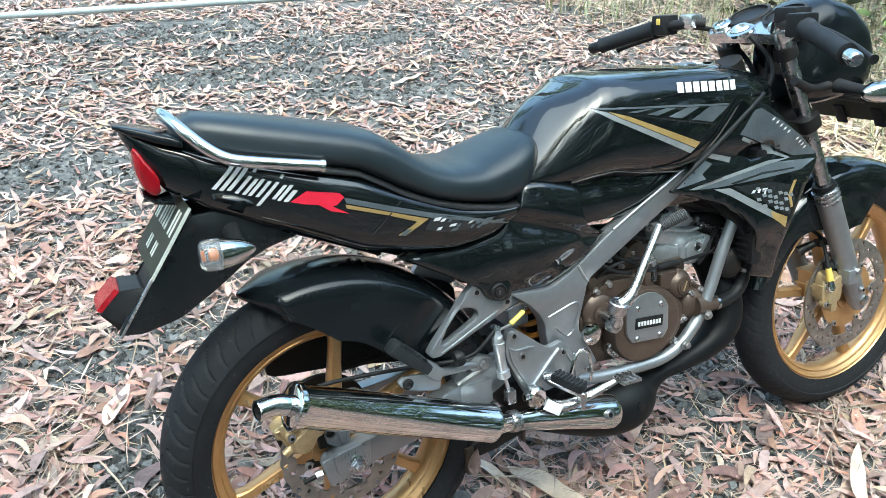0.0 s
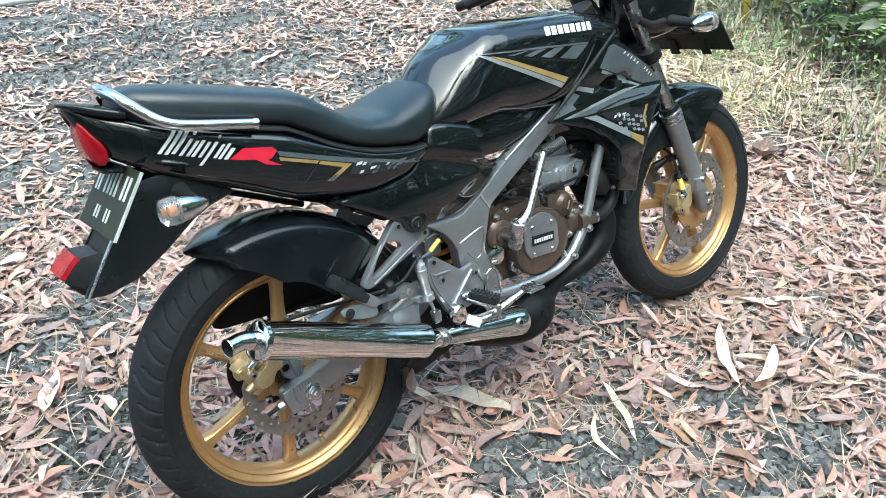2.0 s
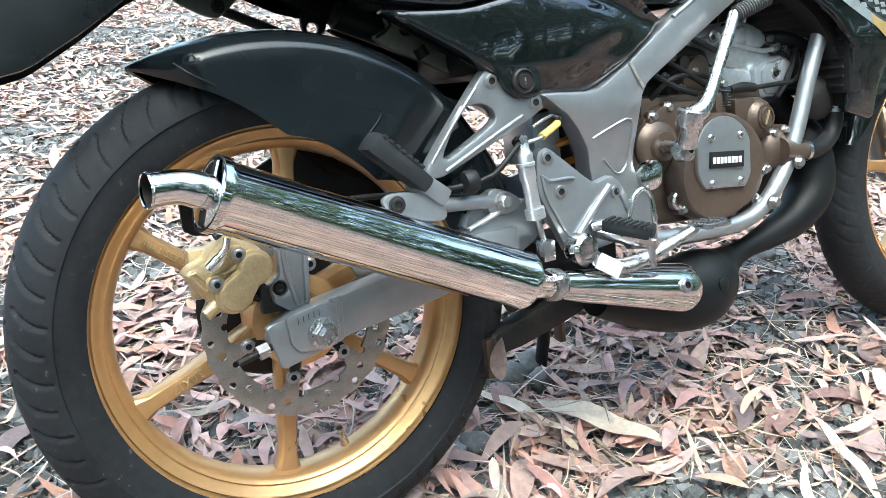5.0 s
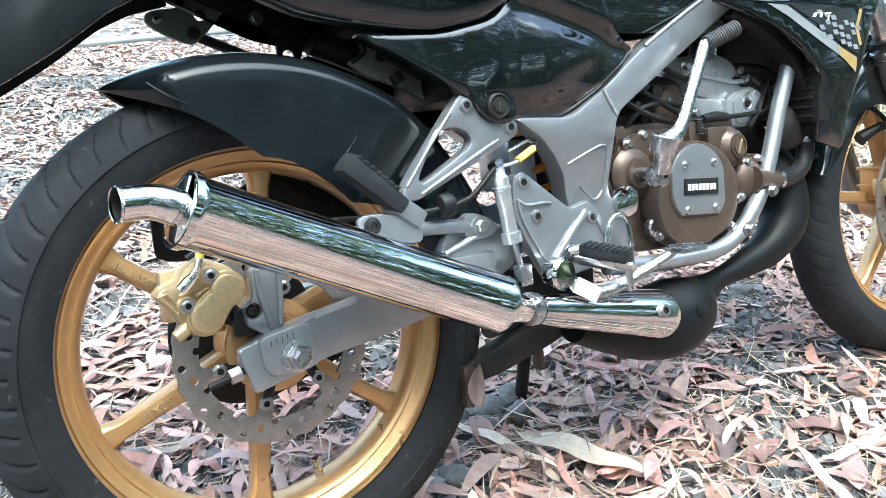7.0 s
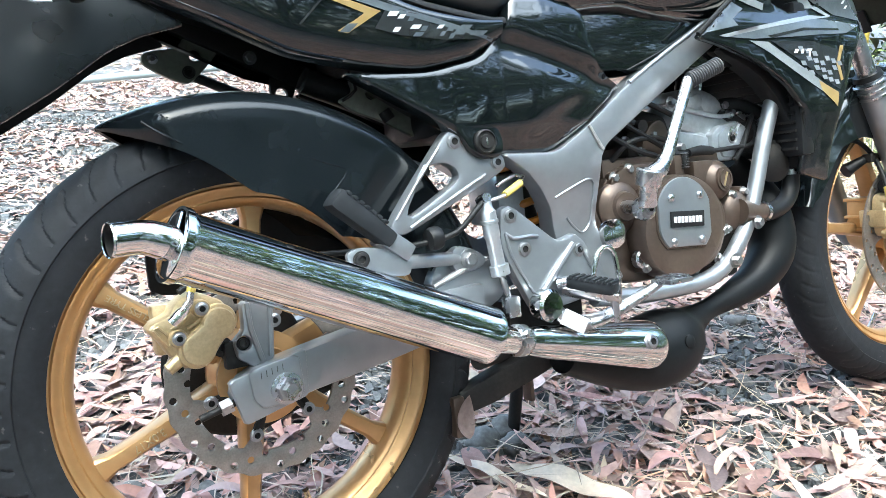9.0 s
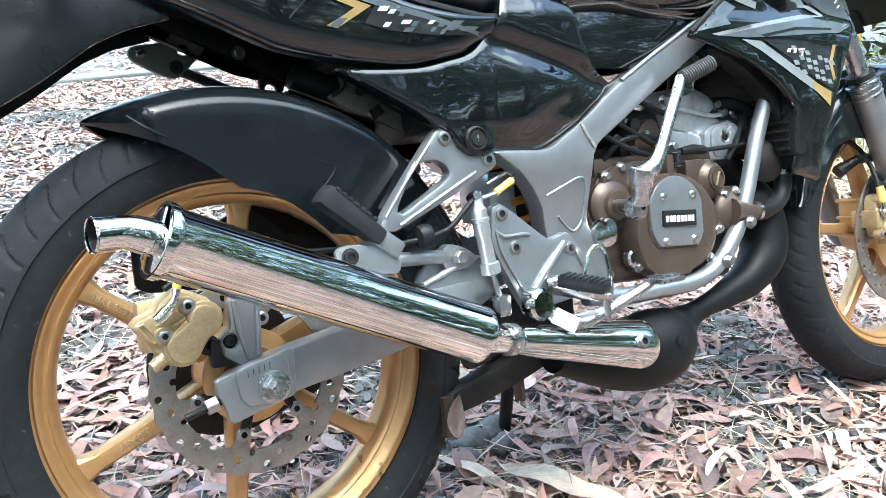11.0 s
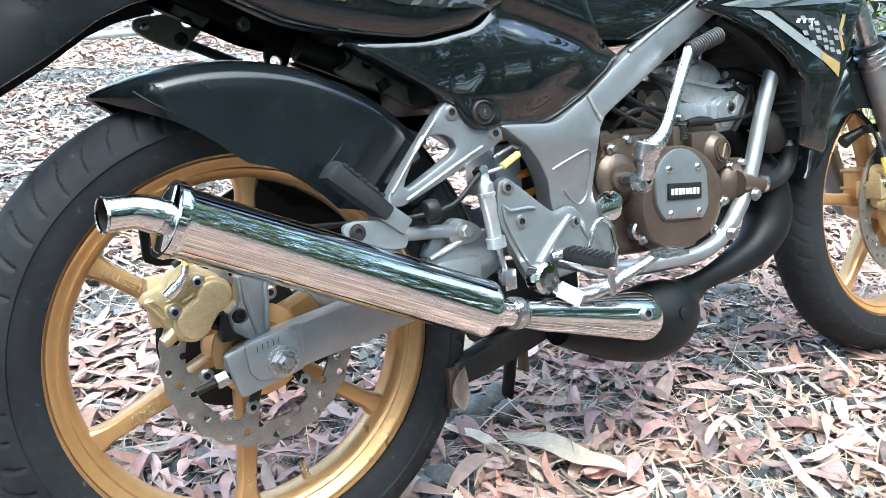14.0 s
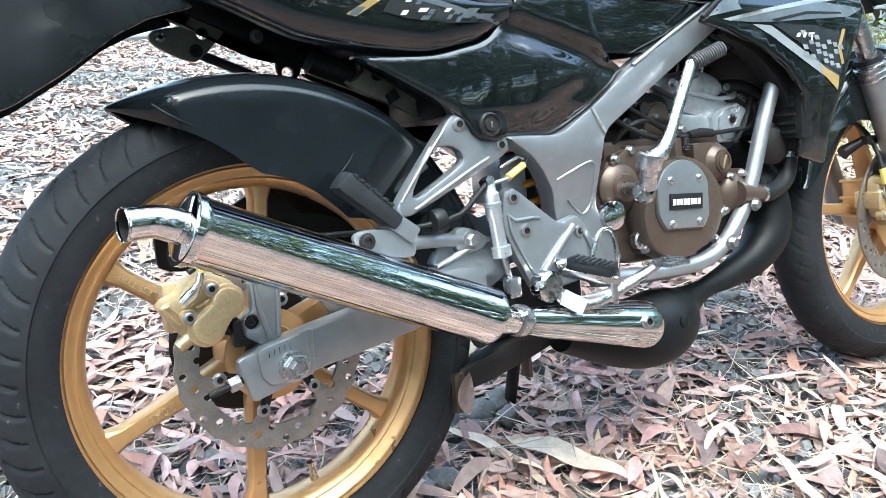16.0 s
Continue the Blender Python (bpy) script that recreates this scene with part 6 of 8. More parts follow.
for s in (-1, 1):
    part("grip", tube([(0.888, s * 0.205, 0.946), (0.886, s * 0.21, 0.9455), (0.86, s * 0.275, 0.928), (0.838, s * 0.328, 0.9125), (0.836, s * 0.333, 0.911)], [0.021, 0.0175, 0.0165, 0.0165, 0.0185], 20, straight=True), GRIPS, bar, "dark grey rubber grip")
    part("bar_end", tube([(0.836, s * 0.334, 0.911), (0.826, s * 0.358, 0.904), (0.824, s * 0.362, 0.903)], [0.0125, 0.013, 0.010], 18, straight=True), CHROME if s < 0 else MATTE, bar, "bar-end weight")
    part("switch_box", block((0.875, min(s * 0.165, s * 0.205), 0.932), (0.918, max(s * 0.165, s * 0.205), 0.975), 0.006), MATTE, bar, "black switch housing")
    part("lever", tube([(0.92, s * 0.165, 0.950), (0.935, s * 0.21, 0.938), (0.915, s * 0.28, 0.918), (0.893, s * 0.335, 0.900), (0.890, s * 0.342, 0.898)], [0.009, 0.0075, 0.0065, 0.006, 0.009], 12), MATTE, bar, "black lever")
part("switch_button", block((0.872, 0.175, 0.955), (0.877, 0.185, 0.968), 0.001), YELLOW, bar, "yellow switch button")
part("clutch_perch", block((0.902, 0.108, 0.945), (0.935, 0.150, 0.975), 0.006), POLISHED, bar, "polished clutch perch")
part("brake_reservoir", block((0.90, -0.165, 0.955), (0.945, -0.115, 0.985), 0.006), MATTE, bar, "black fluid reservoir")
for y in (-0.05, 0.045):
    dial = part("instrument", lathe([(0.0, -0.05), (0.030, -0.048), (0.041, -0.02), (0.043, 0.0), (0.043, 0.006), (0.039, 0.008), (0.037, 0.004), (0, 0.004)], (1.005, y, 0.962), (-0.45, 0, 1), 32), MATTE, bike, "black round instrument")
    part("bezel", lathe([(0.038, 0.002), (0.045, 0.002), (0.045, 0.008), (0.038, 0.0095)], (1.005, y, 0.962), (-0.45, 0, 1), 32, closed=True), DARK, dial)
part("headlamp_cowl", loft([(1.03, 0.935, 0.80, 0.055, 0.055), (1.06, 0.975, 0.785, 0.080, 0.075), (1.11, 0.995, 0.775, 0.092, 0.08), (1.17, 0.985, 0.778, 0.093, 0.080), (1.215, 0.950, 0.785, 0.088, 0.076), (1.245, 0.905, 0.795, 0.074, 0.064), (1.262, 0.860, 0.805, 0.05, 0.046)], 0.012, 3.4, 40), SATIN, bike, "black headlamp cowl")
part("lamp_stay", tube([(0.985, -0.10, 0.84), (1.04, -0.095, 0.82), (1.10, -0.085, 0.82)], 0.009, 12), DARK, bike, "black lamp bracket")
part("control_cable", tube([(0.92, -0.10, 0.96), (0.955, -0.060, 0.92), (0.965, -0.045, 0.86), (0.94, -0.05, 0.80), (0.91, -0.055, 0.77)], 0.004, 10), MATTE, bike, "black control cable")
part("control_cable", tube([(0.91, 0.12, 0.95), (0.98, 0.10, 0.93), (1.01, 0.04, 0.86), (0.96, -0.02, 0.80), (0.90, -0.05, 0.77)], 0.0055, 10), MATTE, bike, "black control cable")
part("control_cable", tube([(0.93, -0.03, 0.93), (0.955, -0.065, 0.88), (0.945, -0.07, 0.83), (0.90, -0.06, 0.79)], 0.005, 10), MATTE, bike, "black control cable")
build_indicator((1.125, -0.185, 0.812), -1, bike, 1)
build_indicator((1.125, 0.185, 0.812), 1, bike, 1)
plate_bm = bmesh.new()
rings(plate_bm, [[(1.322 - 0.060 * u, -0.13, 0.717 + 0.083 * u), (1.322 - 0.060 * u, 0.13, 0.717 + 0.083 * u), (1.325 - 0.060 * u, 0.13, 0.719 + 0.083 * u), (1.325 - 0.060 * u, -0.13, 0.719 + 0.083 * u)] for u in (0.0, 0.33, 0.66, 1.0)])
bmesh.ops.recalc_face_normals(plate_bm, faces=plate_bm.faces)
fp = part("front_plate", plate_bm, PLATE, bike, "thin black front number plate seen from behind", 30)
for y in (-0.05, 0.05):
    part("plate_tab", block((1.300, y - 0.014, 0.700), (1.304, y + 0.014, 0.748), 0.0015, turn=Matrix.Translation((1.302, 0, 0.74)) @ Matrix.Rotation(radians(-30), 4, "Y") @ Matrix.Translation((-1.302, 0, -0.74))), MATTE, fp)
part("plate_stay", tube([(1.16, -0.03, 0.79), (1.24, -0.03, 0.775), (1.285, -0.03, 0.765)], 0.006, 8), DARK, fp)


# front mudguard and brake
def build_front_guard():
    cx, _, cz = HUB_F
    cols = []
    for k in range(54):
        deg = 60 + 106 * k / 53
        crown = 0.318
        low = np.interp(deg, [60, 66, 73, 80, 86, 100, 116, 128, 140, 154, 161, 166], [0.306, 0.290, 0.258, 0.205, 0.172, 0.168, 0.190, 0.232, 0.262, 0.270, 0.282, 0.304])
        half = 0.060 * min(1.0, 0.55 + (deg - 60) / 16)
        ring = [(-half, low + (0.292 - low) * v) for v in np.linspace(0, 1, 6)] if low < 0.29 else [(-half, min(low, 0.30) + 0.0004 * v) for v in range(6)]
        base = ring[-1][1]
        for v in np.linspace(0.12, 1, 8):
            a = v * math.pi / 2
            ring.append((-half * math.cos(a) ** 0.8, base + (crown - base) * math.sin(a)))
        ring = ring + [(-y, r) for y, r in ring[-2::-1]]
        t = radians(deg)
        cols.append([(cx + r * math.cos(t), y, cz + r * math.sin(t)) for y, r in ring])
    bm = bmesh.new()
    vs = [[bm.verts.new(q) for q in ring] for ring in cols]
    for a, b in zip(vs, vs[1:]):
        for i in range(len(a) - 1):
            bm.faces.new((a[i], a[i + 1], b[i + 1], b[i]))
    bmesh.ops.recalc_face_normals(bm, faces=bm.faces)
    bmesh.ops.solidify(bm, geom=bm.faces[:] + bm.edges[:] + bm.verts[:], thickness=-0.003)
    return part("front_mudguard", bm, BLACK, bike, "gloss black front mudguard", 45)


build_front_guard()
lobes = []
for k in range(48):
    a = 2 * math.pi * k / 48
    r = 0.0335 - 0.0125 * math.cos(a) ** 2 - 0.004 * math.cos(2 * a) ** 2
    lobes.append((1.180 + r * math.cos(a) + 0.28 * r * math.sin(a), 0.352 + 1.12 * r * math.sin(a)))
fcal = part("front_caliper", panel([(1.146, 0.392), (1.182, 0.396), (1.198, 0.388), (1.200, 0.350), (1.188, 0.318), (1.160, 0.314), (1.148, 0.330)], -0.074, 0.022, 0.004, grid=0.02), PALE_GOLD, bike, "gold two-piston front brake caliper")
part("piston_cover", panel(lobes, -0.086, 0.016, 0.004, grid=0.02, round_by=0.1), PALE_GOLD, fcal)
part("caliper_body", block((1.152, -0.044, 0.330), (1.196, 0.002, 0.386), 0.005), GOLD, fcal, "darker gold inner half")
for z in (0.329, 0.353, 0.385):
    part("body_rib", block((1.149, -0.046, z - 0.003), (1.198, 0.006, z + 0.003), 0.002), GOLD, fcal)
part("caliper_bridge", block((1.143, -0.078, 0.334), (1.162, -0.028, 0.366), 0.004), PALE_GOLD, fcal)
part("caliper_foot", block((1.166, -0.086, 0.302), (1.184, -0.062, 0.326), 0.003), PALE_GOLD, fcal)
for x, z in ((1.157, 0.384), (1.154, 0.322)):
    part("screw_boss", lathe([(0.0092, -0.008), (0.0088, 0.004), (0, 0.005)], (x, -0.076, z), (0, -1, 0), 18), PALE_GOLD, fcal)
    bolt((x, -0.081, z), fcal, 0.0056, h=0.004)
part("hose_union", lathe([(0.0125, -0.010), (0.0125, 0.002), (0.0095, 0.003), (0.0095, 0.010), (0.006, 0.013), (0, 0.013)], (1.160, -0.080, 0.362), (-0.25, -1, 0.1), 6), CHROME, fcal, "bright hose union bolt")
part("union_eye", tube([(1.160, -0.085, 0.362), (1.157, -0.084, 0.382)], [0.0105, 0.006], 14), CHROME, fcal)
part("union_sleeve", tube([(1.157, -0.084, 0.380), (1.154, -0.079, 0.408)], [0.0085, 0.0065], 14), YELLOW, fcal, "yellow hose sleeve")
part("front_hose", tube([(1.154, -0.079, 0.404), (1.160, -0.064, 0.440), (1.162, -0.046, 0.470), (1.135, -0.040, 0.492), (1.085, -0.045, 0.500), (1.055, -0.052, 0.545), (1.058, -0.058, 0.69)], 0.0042, 10), MATTE, fcal, "black brake hose")
part("hose_clip", block((1.148, -0.056, 0.452), (1.186, -0.036, 0.468), 0.004), DARK, fcal)
part("clip_arm", tube([(1.150, -0.040, 0.458), (1.128, -0.028, 0.446), (1.118, -0.024, 0.440)], [0.008, 0.011, 0.013], 12), MATTE, fcal)
part("slide_pin", tube([(1.172, -0.066, 0.407), (1.205, -0.068, 0.407)], [0.010, 0.0075], 14), STEEL, fcal)
part("pin_boot", tube([(1.166, -0.064, 0.407), (1.180, -0.066, 0.407)], [0.0125, 0.0115], 14), MATTE, fcal)
part("caliper_lug", panel([(1.190, 0.398), (1.196, 0.416), (1.222, 0.420), (1.248, 0.404), (1.246, 0.372), (1.226, 0.362), (1.200, 0.380)], -0.070, 0.012, 0.003, round_by=0.1), DARK, fcal)
for x, z in ((1.228, 0.408), (1.236, 0.376)):
    bolt((x, -0.080, z), fcal, 0.008, h=0.010, socket=False)

# graphics
def decals(name, polys, body, material, parent, label="", proud=0.0012):
    """The pieces of a graphic, each a film of its own."""
    for poly in polys:
        decal(name, [poly], body, material, parent, label, proud)


def slanted(x0, z0, w, h, lean):
    return [(x0, z0), (x0 + w, z0), (x0 + w + lean, z0 + h), (x0 + lean, z0 + h)]


def along(p, q, marks, height, lean, lift=0.0):
    """Slanting strokes in a row from p to q: (start, end, low, high) along and across it."""
    p, q = Vector(p), Vector(q)
    d = q - p
    up = Vector((0, 1))
    out = []
    for a, b, lo, hi in marks:
        s, e = p + d * a, p + d * b
        sh = Vector((lean, 0))
        out.append([tuple(s + up * (height * lo) + sh * lo), tuple(e + up * (height * lo) + sh * lo), tuple(e + up * (height * hi) + sh * hi), tuple(s + up * (height * hi) + sh * hi)])
    return out


STROKES = ((0.00, 0.050, 0.0, 1.0), (0.085, 0.135, 0.0, 0.95), (0.165, 0.215, 0.05, 1.0), (0.27, 0.315, 0.0, 0.72), (0.275, 0.315, 0.86, 1.0), (0.36, 0.405, 0.0, 0.66), (0.43, 0.475, 0.0, 0.70), (0.52, 0.565, 0.0, 0.66), (0.61, 0.655, -0.32, 0.68), (0.615, 0.655, 0.82, 0.96),
           (0.72, 0.765, 0.02, 0.62), (0.79, 0.835, 0.0, 0.66), (0.87, 0.93, 0.0, 0.50))
for mark in along((-0.160, 0.7885), (-0.046, 0.7530), STROKES, 0.033, 0.032):
    decal("script_bar", [mark], tail, WHITE, tail, "white slanted bar")
decal("red_emblem", [[(-0.051, 0.7555), (-0.026, 0.7695), (0.024, 0.7600), (0.031, 0.7525), (0.020, 0.7415), (0.012, 0.7400), (0.038, 0.7245), (0.008, 0.7330), (-0.008, 0.7450), (-0.018, 0.7470), (-0.030, 0.7490)]], tail, RED_FILM, tail, "bold red slanted emblem")
decal("cowl_seam", [[(0.121, 0.7330), (0.1232, 0.7320), (0.0750, 0.6830), (0.0730, 0.6845)]], tail, DARK_FILM, tail, "thin joint in the cowl")
decals("tail_stripe", [[(0.030, 0.7520), (0.100, 0.7290), (0.172, 0.7060), (0.320, 0.6660), (0.318, 0.6625), (0.172, 0.6975), (0.100, 0.7200), (0.034, 0.7420)]], tail, GREY_FILM, tail, "grey stripe")
decals("tail_stripe", [[(0.032, 0.7405), (0.100, 0.7188), (0.168, 0.6965), (0.150, 0.6860), (0.128, 0.6730), (0.116, 0.6760), (0.138, 0.6880), (0.148, 0.6945), (0.100, 0.7125), (0.034, 0.7335)]], tail, GOLD_FILM, tail, "gold stripe")
decals("tail_block", [[(0.176, 0.7020), (0.25, 0.6840), (0.318, 0.6660), (0.25, 0.6640), (0.19, 0.6700), (0.160, 0.6780)]], tail, DARK_FILM, tail, "dark grey block pattern", 0.0010)
local = random.Random(5)
flecks, pale = [], []
for i in range(9):
    for j in range(3):
        x, z = 0.150 + 0.0125 * i + 0.003 * j, 0.6965 - 0.0028 * i - 0.0085 * j
        if local.random() < 0.62 and z > 0.664:
            (flecks if local.random() < 0.6 else pale).append(slanted(x, z, local.uniform(0.006, 0.012), local.uniform(0.004, 0.006), 0.004))
decals("tail_block", flecks, tail, WHITE, tail, "white block pattern", 0.0016)
decals("tail_block", pale + [slanted(0.118, 0.6745, 0.012, 0.009, 0.010), slanted(0.258, 0.6700, 0.016, 0.011, 0.014), slanted(0.282, 0.6690, 0.020, 0.006, 0.008)], tail, GREY_FILM, tail, "grey block pattern", 0.0016)


def tank_film(x):
    """Lower and upper edge of the film's block row at x."""
    return 0.8305 - 0.200 * (x - 0.54), 0.8385 - 0.076 * (x - 0.50)


decals("tank_stripe", [[(0.487, 0.8395), (0.640, 0.8300), (0.800, 0.8175), (0.800, 0.8135), (0.640, 0.8262), (0.510, 0.8352)]], tank, GREY_FILM, tank, "grey outline stripe")
blocks = []
for x0, w in ((0.560, 0.016), (0.600, 0.024), (0.648, 0.032), (0.705, 0.052)):
    (a, b), (c, d) = tank_film(x0), tank_film(x0 + w)
    blocks.append([(x0, a), (x0 + w, c), (x0 + w + 0.042, d - 0.006), (x0 + 0.042, b - 0.006)])
decals("tank_stripe", blocks, tank, GREY_FILM, tank, "grey slanting blocks")
decals("tank_stripe", [[(0.540, 0.8275), (0.650, 0.8050), (0.765, 0.7835), (0.764, 0.7805), (0.650, 0.8020), (0.560, 0.8225)]], tank, DARK_FILM, tank, "dark edge line")
decals("tank_stripe", [[(0.519, 0.8315), (0.560, 0.8195), (0.731, 0.7520), (0.720, 0.7425), (0.545, 0.8180)]], tank, GOLD_FILM, tank, "gold wedge stripe")
decals("tank_stripe", [[(0.486, 0.8390), (0.519, 0.8300), (0.545, 0.8170), (0.719, 0.7415), (0.709, 0.7335), (0.530, 0.8150)]], tank, PALE_FILM, tank, "pale edge stripe")
badge_bars = [(0.115 * k, 0.115 * k + 0.09, 0.0, 0.8) for k in range(8)]
for mark in along((0.672, 0.8485), (0.836, 0.8395), badge_bars, 0.021, 0.006):
    decal("badge_bar", [mark], tank, WHITE, tank, "white badge bar", 0.0018)
decal("shroud_panel", [[(0.818, 0.757), (0.850, 0.800), (0.866, 0.803), (0.925, 0.770), (1.031, 0.700), (1.040, 0.690), (0.965, 0.697), (0.90, 0.724), (0.86, 0.741)]], shroud, GREY_FILM, shroud, "slate grey panel graphic")
decal("shroud_line", [[(0.826, 0.752), (0.868, 0.735), (0.905, 0.717), (0.955, 0.696), (0.948, 0.693), (0.90, 0.711), (0.862, 0.729), (0.822, 0.746)]], shroud, PALE_FILM, shroud, "pale edge line", 0.0016)
decals("lettering_bar", [slanted(0.893 + 0.0105 * k, 0.776 - 0.0072 * k, 0.006, 0.005, 0.004) for k in range(5)] + [slanted(0.962 + 0.0105 * k, 0.730 - 0.0072 * k, 0.006, 0.005, 0.004) for k in range(4)], shroud, WHITE, shroud, "small pale lettering bars", 0.0018)
decal("shroud_panel", [[(0.705, 0.664), (0.785, 0.677), (0.90, 0.692), (1.036, 0.682), (0.985, 0.667), (0.90, 0.664), (0.85, 0.662), (0.77, 0.660)]], shroud, GREY_FILM, shroud, "slate grey wedge graphic")
decal("shroud_line", [[(0.70, 0.6655), (0.785, 0.6795), (0.90, 0.6955), (0.96, 0.694), (0.90, 0.6885), (0.785, 0.6735), (0.715, 0.663)]], shroud, PALE_FILM, shroud, "pale edge line", 0.0016)
decal("shroud_line", [[(0.80, 0.664), (0.88, 0.6755), (0.965, 0.6745), (0.965, 0.6715), (0.88, 0.6715), (0.81, 0.661)]], shroud, DARK_FILM, shroud, "dark edge line", 0.0016)
decals("shroud_block", [[(0.805, 0.657), (0.90, 0.654), (0.960, 0.640), (0.972, 0.606), (0.958, 0.578), (0.92, 0.594), (0.862, 0.628)]], shroud, DARK_FILM, shroud, "dark chequer ground", 0.001)
checks = []
for i in range(7):
    for j in range(4):
        if (i * 3 + j * 5) % 4 != 1:
            x, z = 0.866 + 0.0148 * i + 0.002 * j, 0.640 - 0.011 * j - 0.004 * i
            if x < 0.955 and z > 0.578:
                checks.append(slanted(x, z, 0.0105, 0.0072, -0.004))
for check in checks:
    decal("check", [check], shroud, PALE_FILM, shroud, "pale chequer", 0.0018)
decals("shroud_block", [slanted(0.852, 0.637, 0.008, 0.006, 0.004), slanted(0.867, 0.636, 0.006, 0.007, 0.003), slanted(0.88, 0.640, 0.012, 0.003, 0.002), slanted(0.884, 0.631, 0.004, 0.008, 0.002)], shroud, WHITE, shroud, "white lettering bars", 0.0022)
decals("shroud_stripe", [[(0.760, 0.658), (0.80, 0.655), (0.860, 0.622), (0.945, 0.574), (0.940, 0.562), (0.86, 0.606), (0.80, 0.640)]], shroud, PALE_FILM, shroud, "pale stripe")
decals("shroud_stripe", [[(0.905, 0.594), (0.952, 0.574), (0.950, 0.552), (0.912, 0.578)], [(0.962, 0.648), (0.972, 0.648), (0.958, 0.620), (0.966, 0.594), (0.959, 0.592), (0.950, 0.620)]], shroud, GOLD_FILM, shroud, "gold stripe", 0.0016)
decals("shroud_stripe", [[(0.662, 0.668), (0.70, 0.692), (0.742, 0.716), (0.762, 0.706), (0.735, 0.690), (0.742, 0.680)]], shroud, GREY_FILM, shroud, "grey stripe")
decals("shroud_stripe", [[(0.744, 0.732), (0.806, 0.714), (0.802, 0.703), (0.738, 0.724)]], shroud, PALE_FILM, shroud, "pale stripe", 0.0016)


# ---- litter ----
rng = np.random.default_rng(7)
PATCHES = ((0.43, -0.22, 0.16, 0.10), (0.60, -0.30, 0.15, 0.09), (-0.29, 0.40, 0.13, 0.20), (-0.16, 0.86, 0.18, 0.10), (0.96, -0.57, 0.16, 0.09), (0.95, -0.36, 0.07, 0.09), (0.41, 0.20, 0.10, 0.06), (1.19, 0.02, 0.11, 0.07), (1.07, 0.20, 0.12, 0.06), (0.95, 0.10, 0.08, 0.05), (0.12, 1.41, 0.20, 0.14),
           (-0.36, 1.85, 0.30, 0.17), (-0.38, 0.80, 0.14, 0.12), (0.27, 0.06, 0.06, 0.04), (1.19, 0.33, 0.10, 0.07), (0.40, 2.6, 0.5, 0.13), (0.90, 2.33, 0.30, 0.16), (0.9, 2.95, 0.8, 0.14), (1.45, 1.82, 0.22, 0.20), (1.1, 2.25, 0.3, 0.12), (0.2, 3.3, 0.6, 0.2))


def bare(x, y):
    """How far a place is swept clear of leaves, 0 to 1."""
    v = max(max(0.0, 1 - ((x - a) / c) ** 2 - ((y - b) / d) ** 2) for a, b, c, d in PATCHES)
    n = noise.noise((x * 1.7, y * 2.3, 4.0)) * 0.5 + noise.noise((x * 5, y * 6, 8.0)) * 0.4
    return min(1.0, v * 3.6 + max(0.0, n - (0.10 if y < 0.6 else 0.03)) * 2.4)


def leaf_shape(stations, length, width, curve, curl, fold, tip=0.75):
    """One leaf lying along x: left, middle and right points at each station."""
    u = np.linspace(0, 1, stations)
    w = width * np.sin(np.pi * u ** tip) ** 0.8 * 0.5
    x = (u - 0.5) * length
    bow = curve * (1 - (2 * u - 1) ** 2)
    lift = curl * (2 * u - 1) ** 2
    rows = np.zeros((stations, 3, 3))
    for k, s in enumerate((-1, 0, 1)):
        rows[:, k, 0] = x
        rows[:, k, 1] = bow + s * w
        rows[:, k, 2] = lift + abs(s) * fold * w
    return rows.reshape(-1, 3)


def scatter(name, label, count, area, make, stations, material, lift, category, keep_bare=0.12, tilt=0.15, side=3, on=None):
    """Very many small flat pieces over the ground, as one mesh."""
    x0, x1, y0, y1 = area
    verts, faces, k = [], [], 0
    quads = np.array([(i * side + j, i * side + j + 1, (i + 1) * side + j + 1, (i + 1) * side + j) for i in range(stations - 1) for j in range(side - 1)])
    for _ in range(int(count * (1.42 if area == NEAR else 1.0))):
        x, y = rng.uniform(x0, x1), rng.uniform(y0, y1)
        if on and not on(x, y):
            continue
        if not on and rng.random() > min(x - x0, x1 - x, y - y0, y1 - y) / 0.55 + 0.08:
            continue
        if rng.random() < bare(x, y) * (1 - keep_bare):
            continue
        p = make()
        a, t1, t2 = rng.uniform(0, 2 * np.pi), rng.normal(0, tilt), rng.normal(0, tilt)
        p[:, 2] += p[:, 0] * t1 + p[:, 1] * t2
        c, s = math.cos(a), math.sin(a)
        q = np.column_stack((p[:, 0] * c - p[:, 1] * s + x, p[:, 0] * s + p[:, 1] * c + y, p[:, 2] - p[:, 2].min()))
        q[:, 2] += ground_z(x, y) + 0.001 + rng.random() ** 2 * lift
        verts.append(q)
        faces.append(quads + k)
        k += len(q)
    me = bpy.data.meshes.new(name)
    me.from_pydata(np.concatenate(verts).tolist(), [], np.concatenate(faces).tolist())
    me.materials.append(material)
    me.shade_smooth()
    return tagged(new(name, me), label, category, kind="stuff")


def sickle(lo=0.035, hi=0.10, slim=0.15, n=7):
    l = rng.uniform(lo, hi)
    return leaf_shape(n, l, l * rng.uniform(slim, slim + 0.13), rng.normal(0, l * 0.12), rng.normal(0.004, 0.009), rng.uniform(-0.4, 0.7))


def strip(lo=0.06, hi=0.24, w0=0.0018, w1=0.006, n=6):
    l = rng.uniform(lo, hi)
    p = leaf_shape(n, l, rng.uniform(w0, w1), rng.normal(0, l * 0.07), rng.normal(0.002, 0.006), rng.uniform(-0.4, 0.4), 1.0)
    return p


